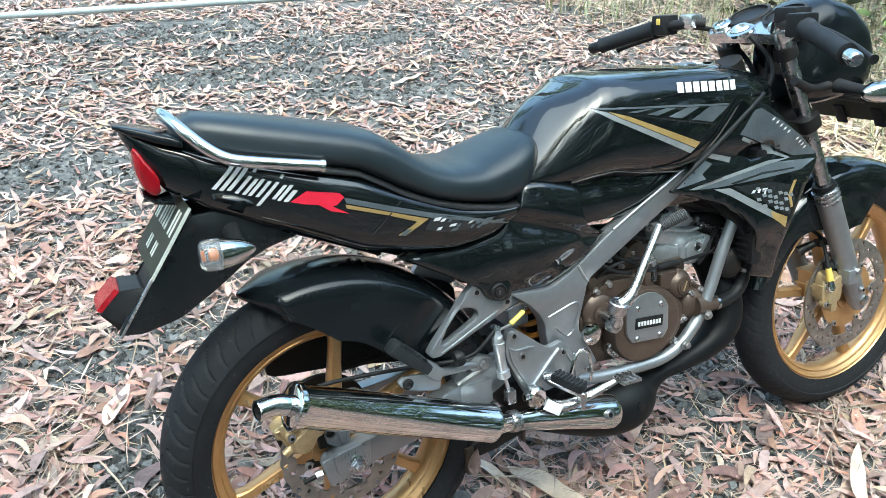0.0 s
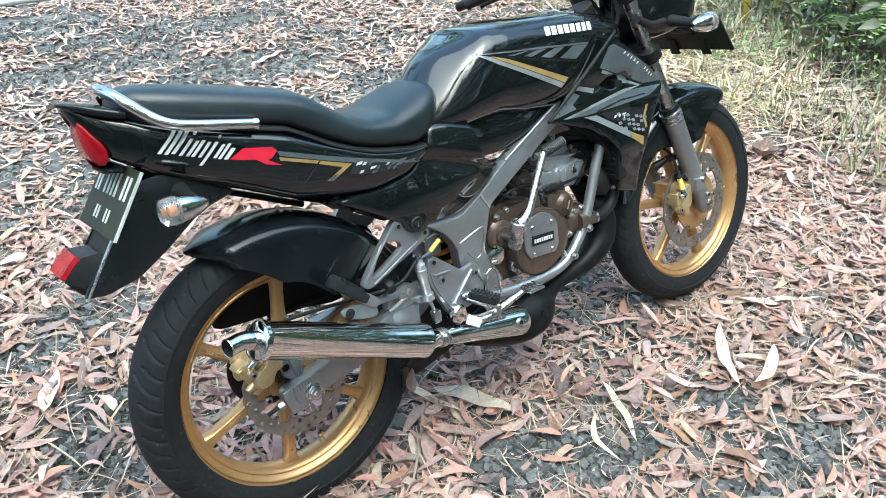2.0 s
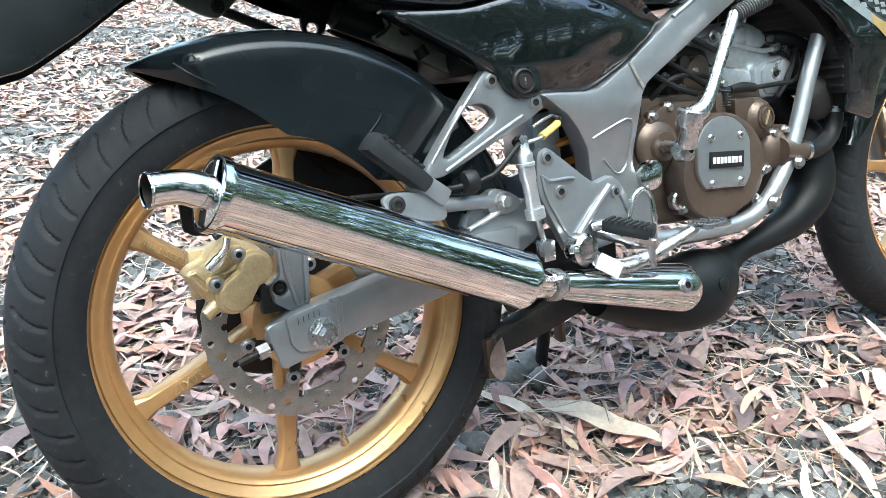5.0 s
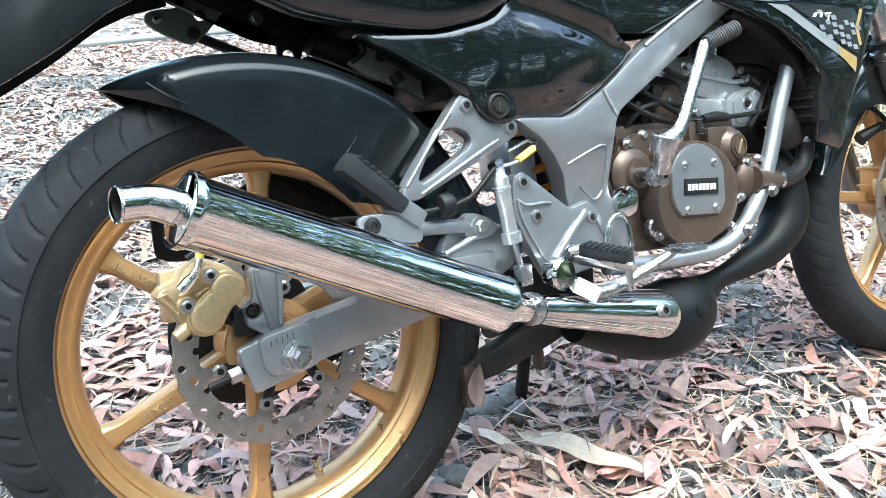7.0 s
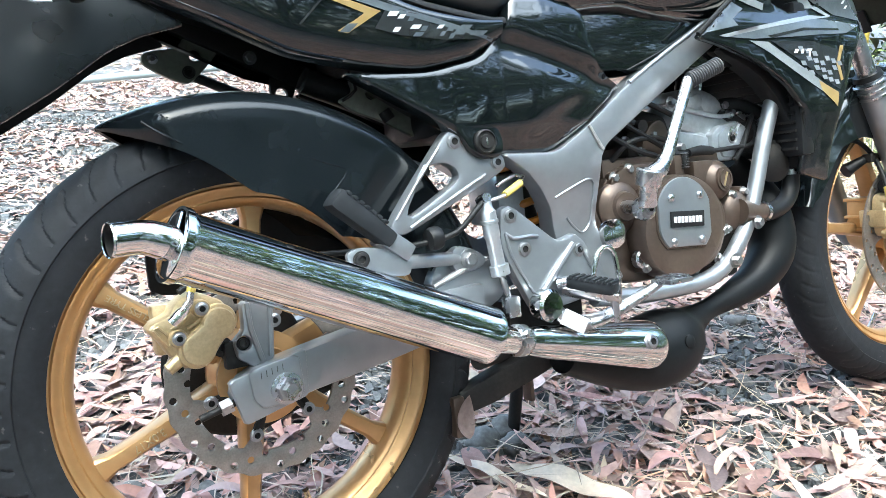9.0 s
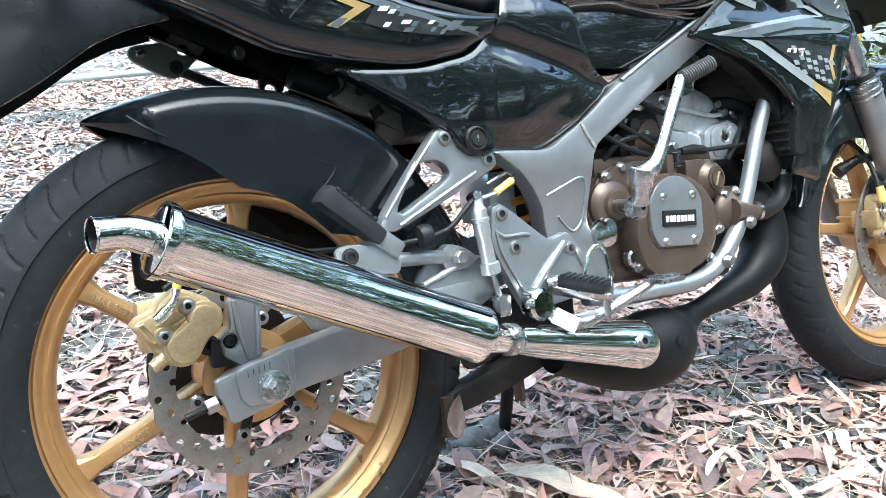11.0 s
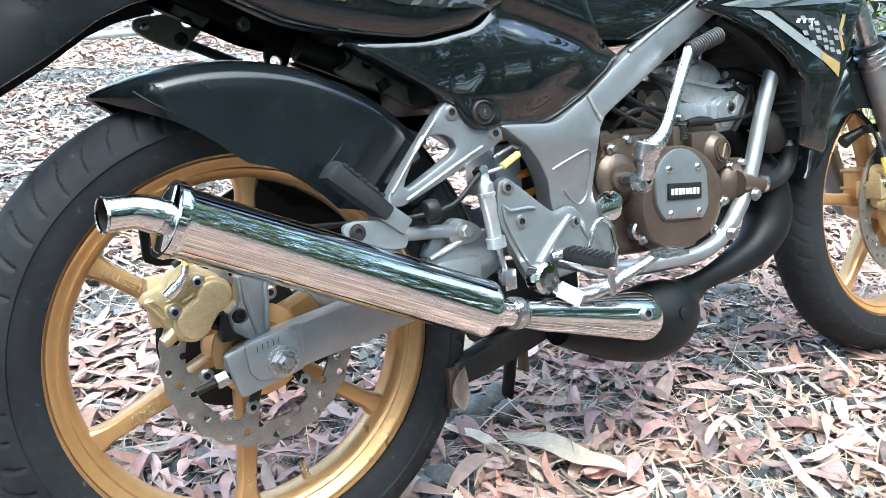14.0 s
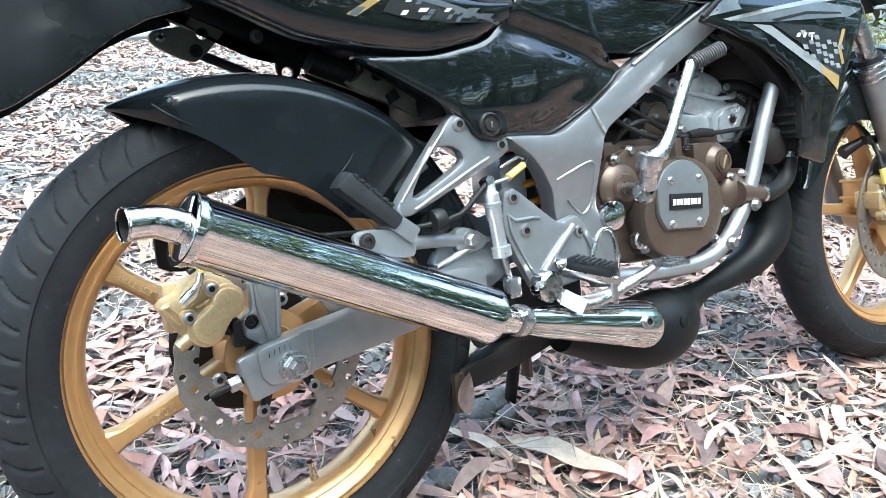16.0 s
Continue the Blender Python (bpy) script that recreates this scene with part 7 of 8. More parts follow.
NEAR, MID = (-1.8, 2.8, -1.6, 1.7), (-2.5, 4.5, 1.1, 4.7)
scatter("leaf_litter", "large pinkish dry sickle-shaped leaves on the earth", 2300, NEAR, lambda: sickle(0.05, 0.105, 0.15), 7, LEAF, 0.024, "fallen leaves", tilt=0.2)
scatter("leaf_litter", "large reddish dry sickle-shaped leaves on the earth", 2000, NEAR, lambda: sickle(0.05, 0.108, 0.15), 7, ROSE, 0.024, "fallen leaves", tilt=0.2)
scatter("leaf_litter", "pinkish brown dry sickle-shaped leaves covering the earth", 8000, NEAR, lambda: sickle(0.028, 0.072, 0.15, 6), 6, LEAF, 0.018, "fallen leaves", tilt=0.2)
scatter("leaf_litter", "reddish dry sickle-shaped leaves covering the earth", 5600, NEAR, lambda: sickle(0.03, 0.078, 0.15, 6), 6, ROSE, 0.018, "fallen leaves", tilt=0.2)
scatter("straw_litter", "fine pale stalks and shreds lying over the leaves", 9000, NEAR, lambda: strip(0.03, 0.17, 0.0012, 0.0036, 4), 4, STRAW, 0.026, "dry straw", 0.4)
scatter("straw_litter", "fine broken chips of straw and leaf", 14000, NEAR, lambda: strip(0.012, 0.05, 0.0015, 0.005, 3), 3, STRAW, 0.02, "dry straw", 0.35)
scatter("brown_litter", "darker brown dry leaves among the pink ones", 6500, NEAR, lambda: sickle(0.04, 0.105, 0.16), 7, BROWN, 0.015, "fallen leaves", 0.25)
scatter("brown_litter", "darker brown dry leaves further off", 12000, MID, lambda: sickle(0.035, 0.085, 0.16, 4), 4, BROWN, 0.012, "fallen leaves", 0.25)
scatter("twig_litter", "short thin brown twigs and stalks", 3500, NEAR, lambda: strip(0.03, 0.12, 0.0012, 0.003, 4), 4, BROWN, 0.02, "twigs", 0.4)
scatter("straw_litter", "pale dry straw and twigs among the leaves", 5000, NEAR, lambda: strip(0.06, 0.22, 0.0018, 0.0055, 4), 4, STRAW, 0.022, "dry straw", 0.3)
scatter("husk_litter", "pale broad husks scattered among the leaves", 1100, NEAR, lambda: sickle(0.04, 0.10, 0.14), 7, STRAW, 0.02, "dry husks", 0.2)
scatter("leaf_litter", "pinkish brown dry leaves further off", 20000, MID, lambda: sickle(0.035, 0.085, 0.16, 4), 4, LEAF, 0.012, "fallen leaves")
scatter("husk_litter", "pale straw-coloured dry husks further off", 12000, MID, lambda: sickle(0.04, 0.11, 0.10, 4), 4, STRAW, 0.02, "dry husks")
scatter("leaf_litter", "dry leaves in the distance", 16000, (-6, 6, 4.4, 13), lambda: sickle(0.06, 0.13, 0.2, 3), 3, LEAF, 0.015, "fallen leaves")
scatter("husk_litter", "pale husks in the distance", 9000, (-6, 6, 4.4, 13), lambda: sickle(0.07, 0.18, 0.14, 3), 3, STRAW, 0.02, "dry husks")


def gravel(name, label, count, area):
    """Small broken stones showing where the leaves are thin."""
    x0, x1, y0, y1 = area
    corners = np.array([(a, b, c) for a in (-1, 1) for b in (-1, 1) for c in (-1, 1)], float)
    sides = np.array([(0, 1, 3, 2), (4, 6, 7, 5), (0, 4, 5, 1), (2, 3, 7, 6), (0, 2, 6, 4), (1, 5, 7, 3)])
    verts, faces, k = [], [], 0
    while k < count * 8:
        x, y = rng.uniform(x0, x1), rng.uniform(y0, y1)
        if rng.random() > bare(x, y) + 0.05:
            continue
        size = 0.003 + 0.010 * rng.random() ** 2.5
        m = np.array(Euler(rng.uniform(0, 6.28, 3)).to_matrix())
        p = (corners * rng.uniform(0.45, 1.0, (8, 3)) * size) @ m.T
        verts.append(p + np.array((x, y, ground_z(x, y) + size * 0.45)))
        faces.append(sides + k)
        k += 8
    me = bpy.data.meshes.new(name)
    me.from_pydata(np.concatenate(verts).tolist(), [], np.concatenate(faces).tolist())
    me.materials.append(GRAVEL)
    return tagged(new(name, me), label, "gravel", kind="stuff")


gravel("gravel", "dark grey broken stones in the bare earth", 9000, (-0.9, 1.7, -0.8, 1.2))
gravel("gravel", "dark grey broken stones further off", 7000, (-1.4, 2.4, 1.2, 3.4))


def outskirts(x, y):
    """Litter thinning out beyond the dense part."""
    gap = min(max(x - 2.4, -1.4 - x, y - 1.4, -1.2 - y, 0.0), max(x - 4.1, -2.1 - x, y - 4.3, 1.4 - y, 0.0), max(x - 5.8, -5.8 - x, y - 12.8, 4.5 - y, 0.0))
    return gap > 0 and rng.random() < 0.9 * math.exp(-gap / 2.2)


scatter("leaf_litter", "dry leaves thinning out round the machine", 52000, (-7.0, 5.5, -7.0, 5.0), lambda: sickle(0.055, 0.12, 0.2, 3), 3, LEAF, 0.012, "fallen leaves", on=outskirts)
scatter("brown_litter", "brown dry leaves thinning out round the machine", 20000, (-7.0, 5.5, -7.0, 5.0), lambda: sickle(0.055, 0.12, 0.2, 3), 3, BROWN, 0.012, "fallen leaves", on=outskirts)
scatter("husk_litter", "pale husks thinning out round the machine", 14000, (-7.0, 5.5, -7.0, 5.0), lambda: sickle(0.05, 0.16, 0.1, 3), 3, STRAW, 0.012, "dry husks", on=outskirts)
scatter("husk_litter", "pale straw by the verge", 2400, (2.4, 4.4, -1.2, 1.4), lambda: sickle(0.06, 0.2, 0.08, 5), 5, STRAW, 0.025, "dry husks")
scatter("leaf_litter", "dry leaves by the verge", 3000, (2.4, 4.4, -1.2, 1.4), lambda: sickle(0.05, 0.12, 0.18, 5), 5, LEAF, 0.02, "fallen leaves")


def single_leaf(a, b, width, material, label, curve=0.0, curl=0.01, fold=0.35, name="fallen_leaf", lift=0.012, group="fallen leaves", thick=0.0008):
    """One large leaf or husk between two places on the ground."""
    a, b = Vector((*a, 0)), Vector((*b, 0))
    d = b - a
    p = leaf_shape(15, d.length, width, curve * d.length, curl, fold, 0.8)
    ang = math.atan2(d.y, d.x)
    mid = (a + b) / 2
    bm = bmesh.new()
    vs = [bm.verts.new((q[0] * math.cos(ang) - q[1] * math.sin(ang), q[0] * math.sin(ang) + q[1] * math.cos(ang), q[2] + 0.004 * math.sin(q[0] * 60 + a.x * 9))) for q in p]
    for i in range(14):
        for j in range(2):
            bm.faces.new((vs[i * 3 + j], vs[i * 3 + j + 1], vs[(i + 1) * 3 + j + 1], vs[(i + 1) * 3 + j]))
    bmesh.ops.solidify(bm, geom=bm.faces[:] + bm.edges[:] + bm.verts[:], thickness=thick)
    low = min(v.co.z for v in bm.verts)
    me = bpy.data.meshes.new(name)
    bm.to_mesh(me)
    bm.free()
    me.materials.append(material)
    me.shade_smooth()
    me.set_sharp_from_angle(angle=1.0)
    ob = tagged(new(name, me), label, "leaf" if name == "fallen_leaf" else "husk", group)
    ob.location = (mid.x, mid.y, ground_z(mid.x, mid.y) - low + lift)
    return ob


PALE = "pale cream dried husk lying on the leaves"
single_leaf((0.395, 0.085), (0.50, -0.105), 0.050, BARK_PALE, PALE, 0.05, 0.004, 0.12, "dry_husk", 0.027, "pale husks")
single_leaf((1.16, -0.19), (0.985, -0.375), 0.032, BARK_PALE, PALE, -0.04, 0.020, 0.4, "dry_husk", 0.028, "pale husks")
single_leaf((1.19, -0.335), (1.01, -0.395), 0.030, BARK_PALE, PALE, 0.08, 0.03, 0.5, "dry_husk", 0.026, "pale husks")
single_leaf((0.74, -0.15), (0.645, -0.34), 0.020, BARK_PALE, "long pale curling strip", 0.06, 0.008, 0.4, "dry_husk", 0.026, "pale husks")
single_leaf((0.64, -0.22), (0.58, -0.36), 0.016, BARK_PALE, "long pale curling strip", -0.18, 0.008, 0.4, "dry_husk", 0.026, "pale husks")
single_leaf((-0.38, 0.53), (-0.31, 0.66), 0.040, BARK_PALE, PALE, 0.03, 0.01, 0.4, "dry_husk", 0.024, "pale husks")
single_leaf((0.33, 0.17), (0.40, -0.02), 0.024, BARK_PALE, "long pale curling strip", 0.02, 0.006, 0.5, "dry_husk", 0.016, "pale husks")
single_leaf((0.80, 0.30), (1.02, 0.20), 0.020, BARK_PALE, "long pale curling strip", 0.02, 0.006, 0.5, "dry_husk", 0.016, "pale husks")
single_leaf((1.25, -0.10), (1.55, -0.28), 0.026, BARK_PALE, "long pale curling strip", 0.02, 0.006, 0.5, "dry_husk", 0.016, "pale husks")
single_leaf((1.02, 2.28), (1.28, 2.42), 0.030, BARK_PALE, "long pale curling strip", 0.0, 0.006, 0.5, "dry_husk", 0.016, "pale husks")
single_leaf((2.27, 0.40), (2.43, 0.47), 0.10, LEAF_ONE, "large cupped reddish brown leaf", 0.0, 0.05, 0.9, lift=0.012)
for a, b, w in (((0.66, 0.06), (0.60, -0.03), 0.034), ((0.70, -0.01), (0.62, -0.12), 0.036), ((0.76, -0.11), (0.64, -0.16), 0.034), ((0.55, -0.05), (0.50, -0.13), 0.030), ((0.37, 0.17), (0.345, 0.06), 0.036),
                ((1.05, -0.03), (0.97, -0.09), 0.038), ((0.88, -0.16), (0.79, -0.09), 0.034), ((0.57, 0.10), (0.47, 0.16), 0.030), ((0.85, 0.02), (0.77, 0.07), 0.03), ((0.82, -0.20), (0.74, -0.26), 0.036),
                ((0.95, -0.22), (0.86, -0.27), 0.03), ((0.58, -0.14), (0.52, -0.20), 0.034), ((0.30, -0.02), (0.24, -0.10), 0.034), ((0.70, 0.16), (0.62, 0.22), 0.03), ((1.12, 0.00), (1.20, -0.07), 0.032),
                ((1.30, -0.30), (1.20, -0.24), 0.038), ((1.42, -0.20), (1.50, -0.12), 0.034), ((0.20, 0.14), (0.12, 0.10), 0.034), ((0.05, -0.10), (-0.05, -0.14), 0.036), ((-0.18, 0.22), (-0.10, 0.30), 0.034),
                ((-0.34, 0.32), (-0.26, 0.40), 0.036), ((0.10, 0.26), (0.18, 0.34), 0.03), ((-0.05, 0.42), (0.05, 0.38), 0.03), ((0.42, 0.30), (0.52, 0.34), 0.03), ((-0.42, 0.80), (-0.32, 0.88), 0.034)):
    single_leaf(a, b, w, LEAF_ONE, "large pinkish brown sickle-shaped leaf", rng.normal(0, 0.12), abs(rng.normal(0.008, 0.006)), rng.uniform(0.1, 0.5), lift=0.016)


def build_stone(x, y, size, label, sink=0.3):
    bm = bmesh.new()
    bmesh.ops.create_icosphere(bm, subdivisions=3, radius=1.0)
    off = Vector((x * 13, y * 17, size * 90))
    for v in bm.verts:
        v.co *= 1 + 0.34 * noise.noise(v.co * 1.1 + off) + 0.14 * noise.noise(v.co * 3.1 + off)
        v.co = Vector((v.co.x * size, v.co.y * size * 0.8, v.co.z * size * 0.62))
    me = bpy.data.meshes.new("stone")
    bm.to_mesh(me)
    bm.free()
    me.materials.append(STONE)
    me.shade_smooth()
    ob = tagged(new("stone", me), label, "stone", "stones in the litter")
    ob.location = (x, y, ground_z(x, y) + size * 0.62 * (1 - 2 * sink) + 0.004)
    ob.rotation_euler = (0, 0, x * 7 + y * 3)
    return ob


for x, y, s in ((0.76, 0.165, 0.017), (0.46, 0.16, 0.030), (0.42, 0.19, 0.036), (0.38, 0.155, 0.026), (0.475, 0.215, 0.028), (0.40, 0.235, 0.022), (0.345, 0.115, 0.018), (0.27, 0.055, 0.026), (0.97, 0.115, 0.022), (0.59, -0.18, 0.015), (0.66, 0.02, 0.014),
                (0.21, -0.02, 0.018), (0.98, -0.02, 0.020), (1.10, 0.12, 0.024), (0.30, -0.06, 0.013), (-0.12, 0.33, 0.02), (-0.02, 0.28, 0.017), (-0.22, 0.14, 0.022), (0.62, -0.33, 0.012), (0.70, -0.30, 0.010), (1.20, 0.34, 0.03)):
    build_stone(x, y, s, "dark grey rough stone among dry leaves")

# grey pole behind the machine
pole_bm = tube([(-1.25, 3.625, 0.245), (0.0, 3.05, 0.385), (1.5, 2.36, 0.553), (4.2, 1.118, 0.855)], 0.016, 14, 0.2)
pole = part("pole", pole_bm, PIPE, None, "", 60)
tagged(pole, "long thin grey pole propped above the leaves", "pole")


# ---- verge ----
def verge(x, y):
    """Whether a place lies in the rough grass beyond the road."""
    edge = 2.40 + 0.30 * min(max(y, 0.0), 1.2) if y < 1.5 else 3.4 - 0.62 * (y - 1.5)
    return x > edge + 0.25 * noise.noise((x * 2, y * 2, 2.0))


def blade():
    l = rng.uniform(0.05, 0.24)
    p = leaf_shape(5, l, rng.uniform(0.002, 0.007), 0, 0, 0.3, 0.7)
    x = p[:, 0] + l / 2
    bend = rng.uniform(0.1, 1.0)
    p[:, 2] = p[:, 2] + x * math.cos(bend * 0.6) - (x ** 2) * bend * 1.2
    p[:, 0] = x * math.sin(bend * 0.7) + x * x * bend
    return p


scatter("verge_grass", "thin green and straw-yellow grass on the verge", 15000, (2.4, 5.4, -1.0, 4.5), blade, 5, GRASS, 0.0, "grass", 1.0, 0.05, on=verge)
# Sunlit patch at the verge, painted by the yellower straw.
scatter("verge_straw", "dry straw heaped at the edge of the verge, coloured yellowish as if sunlit", 2600, (2.3, 3.3, 0.5, 1.6), lambda: strip(0.05, 0.22, 0.003, 0.010, 4), 4, SUNLIT_STRAW, 0.05, "dry straw", 1.0, 0.2)
scatter("verge_straw", "dry pale canes and straw lying on the verge", 5000, (2.4, 6.0, -1.5, 6.0), lambda: strip(0.15, 0.5, 0.004, 0.014), 6, STRAW, 0.06, "dry straw", 1.0, 0.12, on=verge)


def thicket(name, label, count, place, size, material, kind="stuff"):
    """A mass of leaves in the air: place() gives a spot and a size factor."""
    verts, faces, k = [], [], 0
    quads = np.array([(i * 3 + j, i * 3 + j + 1, (i + 1) * 3 + j + 1, (i + 1) * 3 + j) for i in range(3) for j in range(2)])
    for _ in range(count):
        at = place()
        l = rng.uniform(*size)
        p = leaf_shape(4, l, l * rng.uniform(0.2, 0.45), 0, -l * 0.12, 0.4)
        m = np.array(Euler((rng.uniform(-1.0, 1.0), rng.uniform(-0.9, 0.9), rng.uniform(0, 6.28))).to_matrix())
        verts.append(p @ m.T + np.array(at))
        faces.append(quads + k)
        k += 12
    me = bpy.data.meshes.new(name)
    me.from_pydata(np.concatenate(verts).tolist(), [], np.concatenate(faces).tolist())
    me.materials.append(material)
    me.shade_smooth()
    return me


def place_thicket():
    while True:
        x, y = rng.uniform(3.3, 7.5), rng.uniform(-2.5, 7.0)
        if verge(x - 0.75, y):
            break
    top = 0.3 + 1.0 * min(1.5, max(0.0, x - 3.3)) + 0.5 * noise.noise((x, y, 0))
    return (x, y, ground_z(x, y) + rng.random() ** 0.8 * max(0.25, top))


# The thicket's shade comes from its darker leaf colour.
tagged(new("thicket", thicket("thicket", "", 13000, place_thicket, (0.05, 0.16), UNDERGROWTH)), "dense green undergrowth beyond the verge, darkened for shade", "undergrowth", kind="stuff")


def place_herbs():
    while True:
        x, y = rng.uniform(2.9, 4.6), rng.uniform(0.2, 2.2)
        if noise.noise((x * 2.2, y * 2.2, 9.0)) > 0.05 - 0.25 * (x - 3.2):
            break
    return (x, y, ground_z(x, y) + 0.02 + rng.random() * (0.05 + 0.22 * max(0.0, x - 2.9)))


tagged(new("herbs", thicket("herbs", "", 3600, place_herbs, (0.018, 0.050), GREEN)), "low green weeds in the straw of the verge", "weeds", kind="stuff")


def build_fern(x, y, count, label):
    """A bush of feathered fronds: a stem and leaflets on each."""
    bush = tagged(new("fern_bush"), label, "bush")
    z = ground_z(x, y)
    bush.location = (x, y, z)
    part("stem", tube([(0, 0, -0.02), (0.01, 0.0, 0.25), (0.03, 0.02, 0.55)], [0.012, 0.009, 0.005], 8), TRUNK, bush)
    for k in range(count):
        a, h = rng.uniform(0, 6.28), rng.uniform(0.1, 0.55)
        l = rng.uniform(0.22, 0.38)
        dx, dy = math.cos(a), math.sin(a)
        verts, faces, n = [], [], 0
        for i in range(13):
            u = (i + 1) / 13
            c = Vector((0.02 + dx * l * u, dy * l * u, h + l * (0.5 * u - 0.62 * u * u)))
            w = 0.075 * math.sin(math.pi * min(1, u * 0.9 + 0.08))
            for s in (-1, 1):
                side = Vector((-dy * s, dx * s, -0.12))
                f = Vector((dx, dy, -0.2)) * 0.010
                verts += [c, c + side * w * 0.5 + f, c + side * w, c + side * w * 0.5 - f]
                faces.append((n, n + 1, n + 2, n + 3))
                n += 4
        me = bpy.data.meshes.new("frond")
        me.from_pydata(verts, [], faces)
        me.materials.append(GREEN)
        part_of_mesh("frond", me, bush, "", 0)
    return bush


build_fern(3.72, 0.88, 30, "green feathery bush at the edge of the verge")
build_fern(3.62, 0.60, 24, "green feathery bush at the edge of the verge")
build_fern(4.02, 1.12, 26, "green feathery bush at the edge of the verge")


def build_cane(x, y, height, lean):
    """A bamboo cane with its joints."""
    pts, rad = [], []
    for k in range(40):
        u = k / 39
        pts.append((lean[0] * u * u * height, lean[1] * u * u * height, -0.05 + u * height))
        rad.append(0.025 * (1 - 0.35 * u) * (1.12 if k % 5 == 0 else 1.0))
    ob = part("bamboo_cane", tube(pts, rad, 12, straight=True), BAMBOO, None, "", 50)
    ob.location = (x, y, ground_z(x, y))
    return tagged(ob, "yellow bamboo cane standing in the undergrowth", "bamboo", "bamboo canes")


for x, y, h, lean in ((3.68, 1.46, 3.0, (0.05, 0.02)), (3.92, 1.40, 3.2, (0.12, -0.05)), (4.10, 1.75, 3.4, (-0.08, 0.06)), (4.0, 1.95, 3.0, (0.16, 0.02)), (4.4, 1.2, 3.5, (0.1, 0.1)), (4.6, 0.6, 3.2, (0.15, -0.1)), (4.3, 2.6, 3.2, (-0.1, 0.1)), (3.6, 3.4, 3.0, (0.0, 0.1))):
    build_cane(x, y, h, lean)


def build_broad_leaf(x, y, z, size, turn):
    """A big soft leaf on its stalk."""
    plant = tagged(new("broad_leaf_plant"), "broad bright green leaf on a bent stalk", "plant")
    plant.location = (x, y, ground_z(x, y))
    part("stalk", tube([(0, 0, -0.02), (0.03, 0, z * 0.6), (0.0, 0, z)], 0.006, 8), GREEN, plant)
    p = leaf_shape(14, size, size * 0.62, 0, -size * 0.12, 0.25, 0.62)
    m = Euler((0.5, 0.5, turn)).to_matrix()
    bm = bmesh.new()
    vs = [bm.verts.new(m @ Vector(q) + Vector((0, 0, z))) for q in p]
    for i in range(13):
        for j in range(2):
            bm.faces.new((vs[i * 3 + j], vs[i * 3 + j + 1], vs[(i + 1) * 3 + j + 1], vs[(i + 1) * 3 + j]))
    bmesh.ops.solidify(bm, geom=bm.faces[:] + bm.edges[:] + bm.verts[:], thickness=0.001)
    part("leaf", bm, GREEN, plant)
    return plant


build_broad_leaf(3.78, 1.36, 0.36, 0.30, 2.4)
build_broad_leaf(3.95, 1.15, 0.30, 0.18, 1.2)


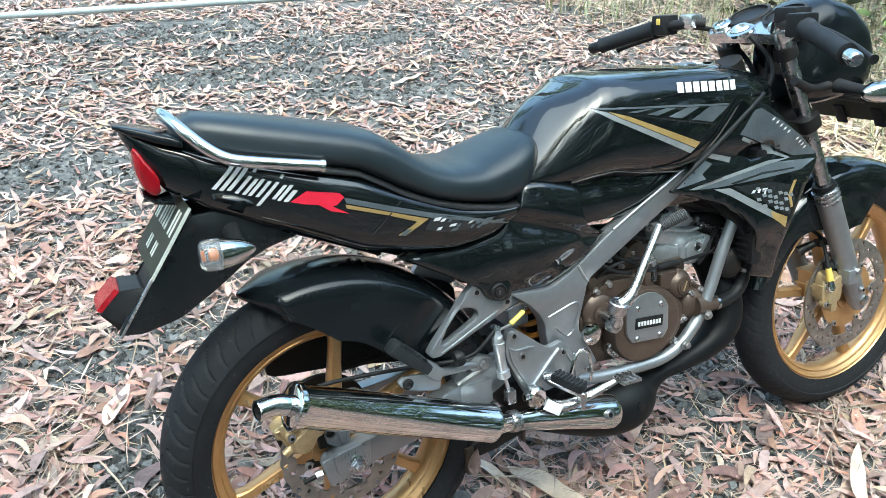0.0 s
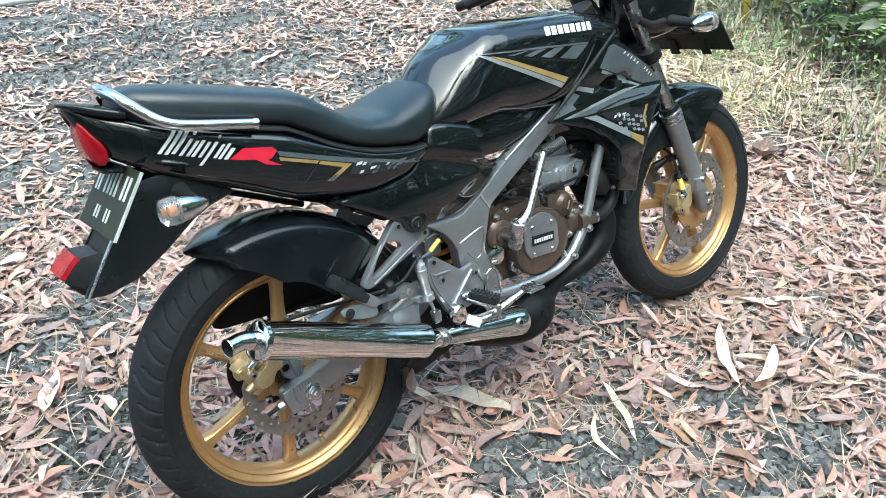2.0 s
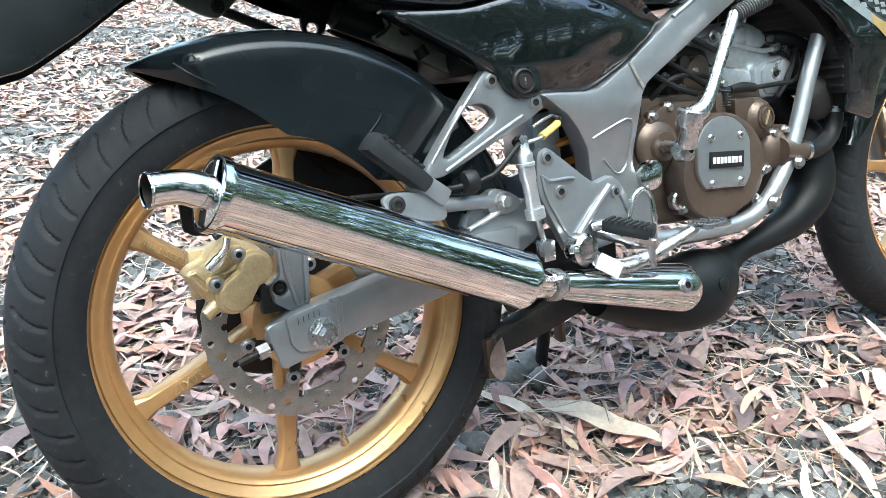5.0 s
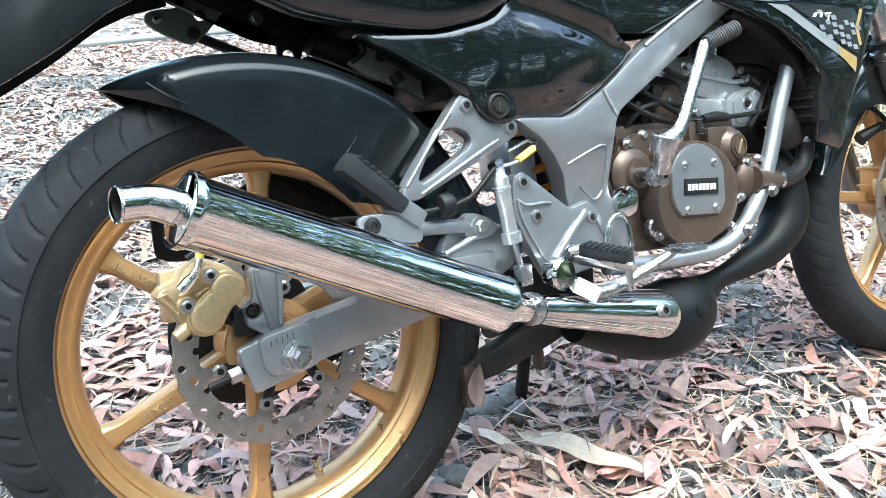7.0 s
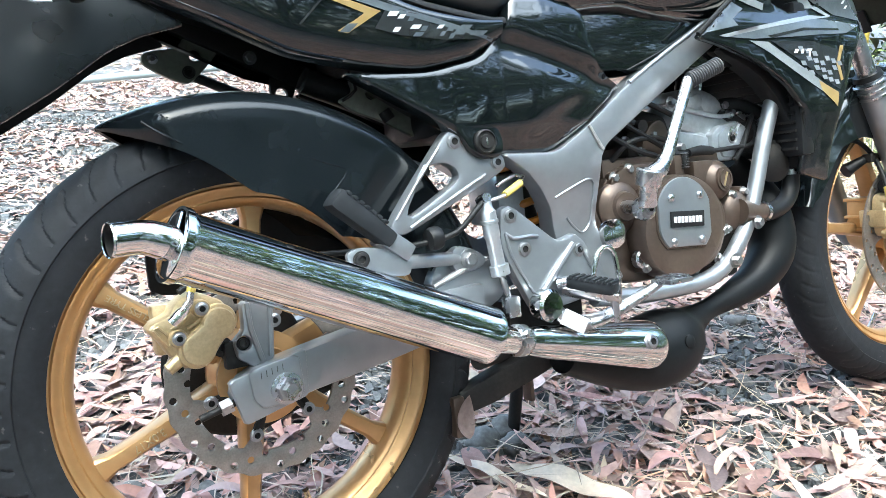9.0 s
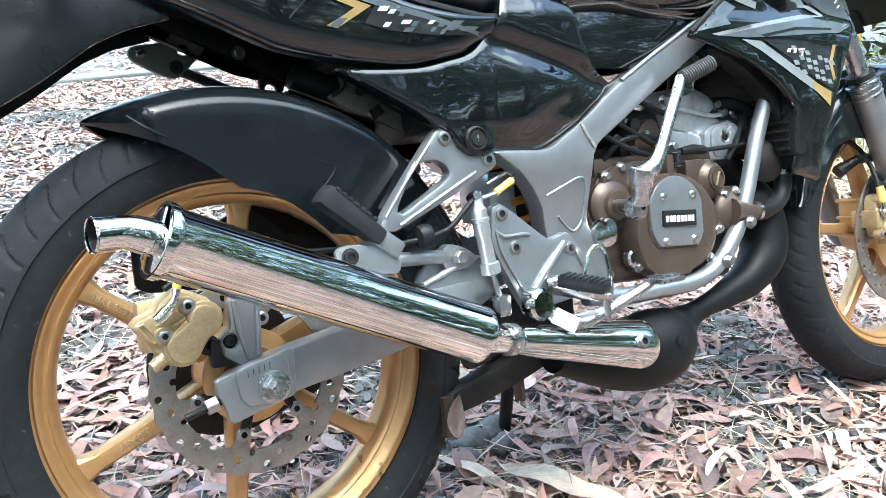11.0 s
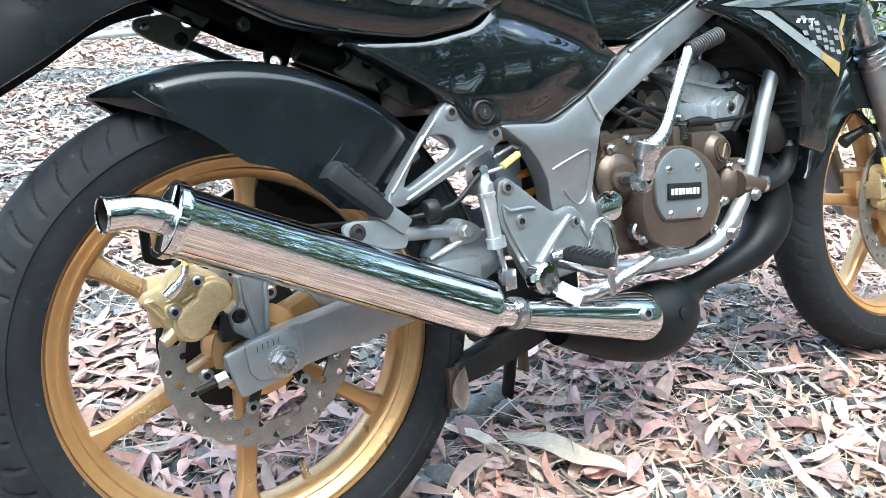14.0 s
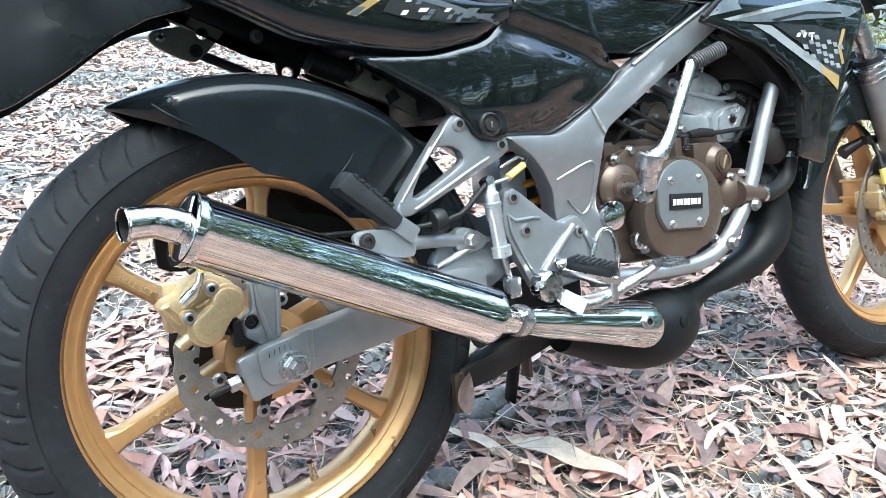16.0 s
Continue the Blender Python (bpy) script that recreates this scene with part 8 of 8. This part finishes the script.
# ---- trees round about ----
def build_tree(x, y, height, spread, seed, crown=2600):
    local = random.Random(seed)
    tree = tagged(new("tree"), "tall tree with a loose green crown", "tree", "trees round the clearing")
    tree.location = (x, y, ground_z(x, y))
    bm = tube([(0, 0, -0.2), (0.1 * local.uniform(-1, 1), 0.1, height * 0.3), (0.3 * local.uniform(-1, 1), 0.2 * local.uniform(-1, 1), height * 0.7), (0.4 * local.uniform(-1, 1), 0.2, height * 0.95)], [0.20, 0.15, 0.09, 0.02], 12, 0.4)
    ends = []
    for k in range(9):
        a = k * 2.4 + local.uniform(-0.4, 0.4)
        h = height * (0.30 + 0.065 * k)
        r = spread * local.uniform(0.6, 1.0) * (1 - 0.05 * k)
        e = (math.cos(a) * r, math.sin(a) * r, h + local.uniform(0.3, 1.2))
        tube([(0, 0, h), (e[0] * 0.5, e[1] * 0.5, h + 0.3), e], [0.06, 0.04, 0.012], 7, 0.4, bm=bm)
        ends += [Vector(e), Vector((e[0] * 0.55, e[1] * 0.55, h + 0.4))]
    ends.append(Vector((0, 0, height)))
    part("trunk", bm, TRUNK, tree)
    def place():
        c = local.choice(ends)
        return c + Vector((local.gauss(0, 0.55), local.gauss(0, 0.55), local.gauss(0, 0.42)))
    me = thicket("crown", "", crown, place, (0.16, 0.34), GREEN)
    part_of_mesh("crown", me, tree, "", 60)
    return tree


for k, (x, y, h, s) in enumerate(((-3.0, -3.9, 9.0, 2.3), (0.6, -6.4, 7.5, 2.6), (3.8, -6.0, 7.0, 2.4), (6.5, -5.0, 7.0, 2.2), (-6.8, -4.0, 7.0, 2.2), (-8.0, 1.0, 7.0, 2.4), (8.0, 0.5, 7.5, 2.4), (7.5, 5.5, 7.5, 2.4), (-6.5, 8.5, 8, 2.5), (-1.0, 15.0, 8, 2.6), (5.0, 13.0, 8, 2.6))):
    build_tree(x, y, h, s, 40 + k, 4200 if k < 3 else 2400)


def place_hedge():
    a = rng.uniform(math.pi * 0.98, math.pi * 2.02)
    r = rng.uniform(6.0, 8.5)
    x, y = r * math.cos(a), r * math.sin(a)
    return (x, y, ground_z(x, y) + rng.random() ** 1.2 * (4.2 + 2.6 * noise.noise((x * 0.6, y * 0.6, 5))))


tagged(new("hedge", thicket("hedge", "", 30000, place_hedge, (0.16, 0.40), GREEN)), "loose green hedge round the clearing", "hedge", kind="stuff")


# a leaf caught on the stand
caught = bmesh.new()
q = leaf_shape(11, 0.058, 0.026, 0.004, 0.006, 0.3, 0.8)
vs = [caught.verts.new(v) for v in q]
for i in range(10):
    for j in range(2):
        caught.faces.new((vs[i * 3 + j], vs[i * 3 + j + 1], vs[(i + 1) * 3 + j + 1], vs[(i + 1) * 3 + j]))
bmesh.ops.solidify(caught, geom=caught.faces[:] + caught.edges[:] + caught.verts[:], thickness=0.0008)
caught.transform(Matrix.Translation((0.252, -0.065, 0.196)) @ Matrix.Rotation(radians(6), 4, "Y") @ Matrix.Rotation(radians(90), 4, "X") @ Matrix.Rotation(radians(90), 4, "Z"))
me = bpy.data.meshes.new("fallen_leaf")
caught.to_mesh(me)
caught.free()
me.materials.append(LEAF_ONE)
me.shade_smooth()
ob = tagged(new("fallen_leaf", me), "brown dry leaf caught upright against the stand", "leaf", "fallen leaves")
ob.matrix_world = bike.matrix_world.copy()
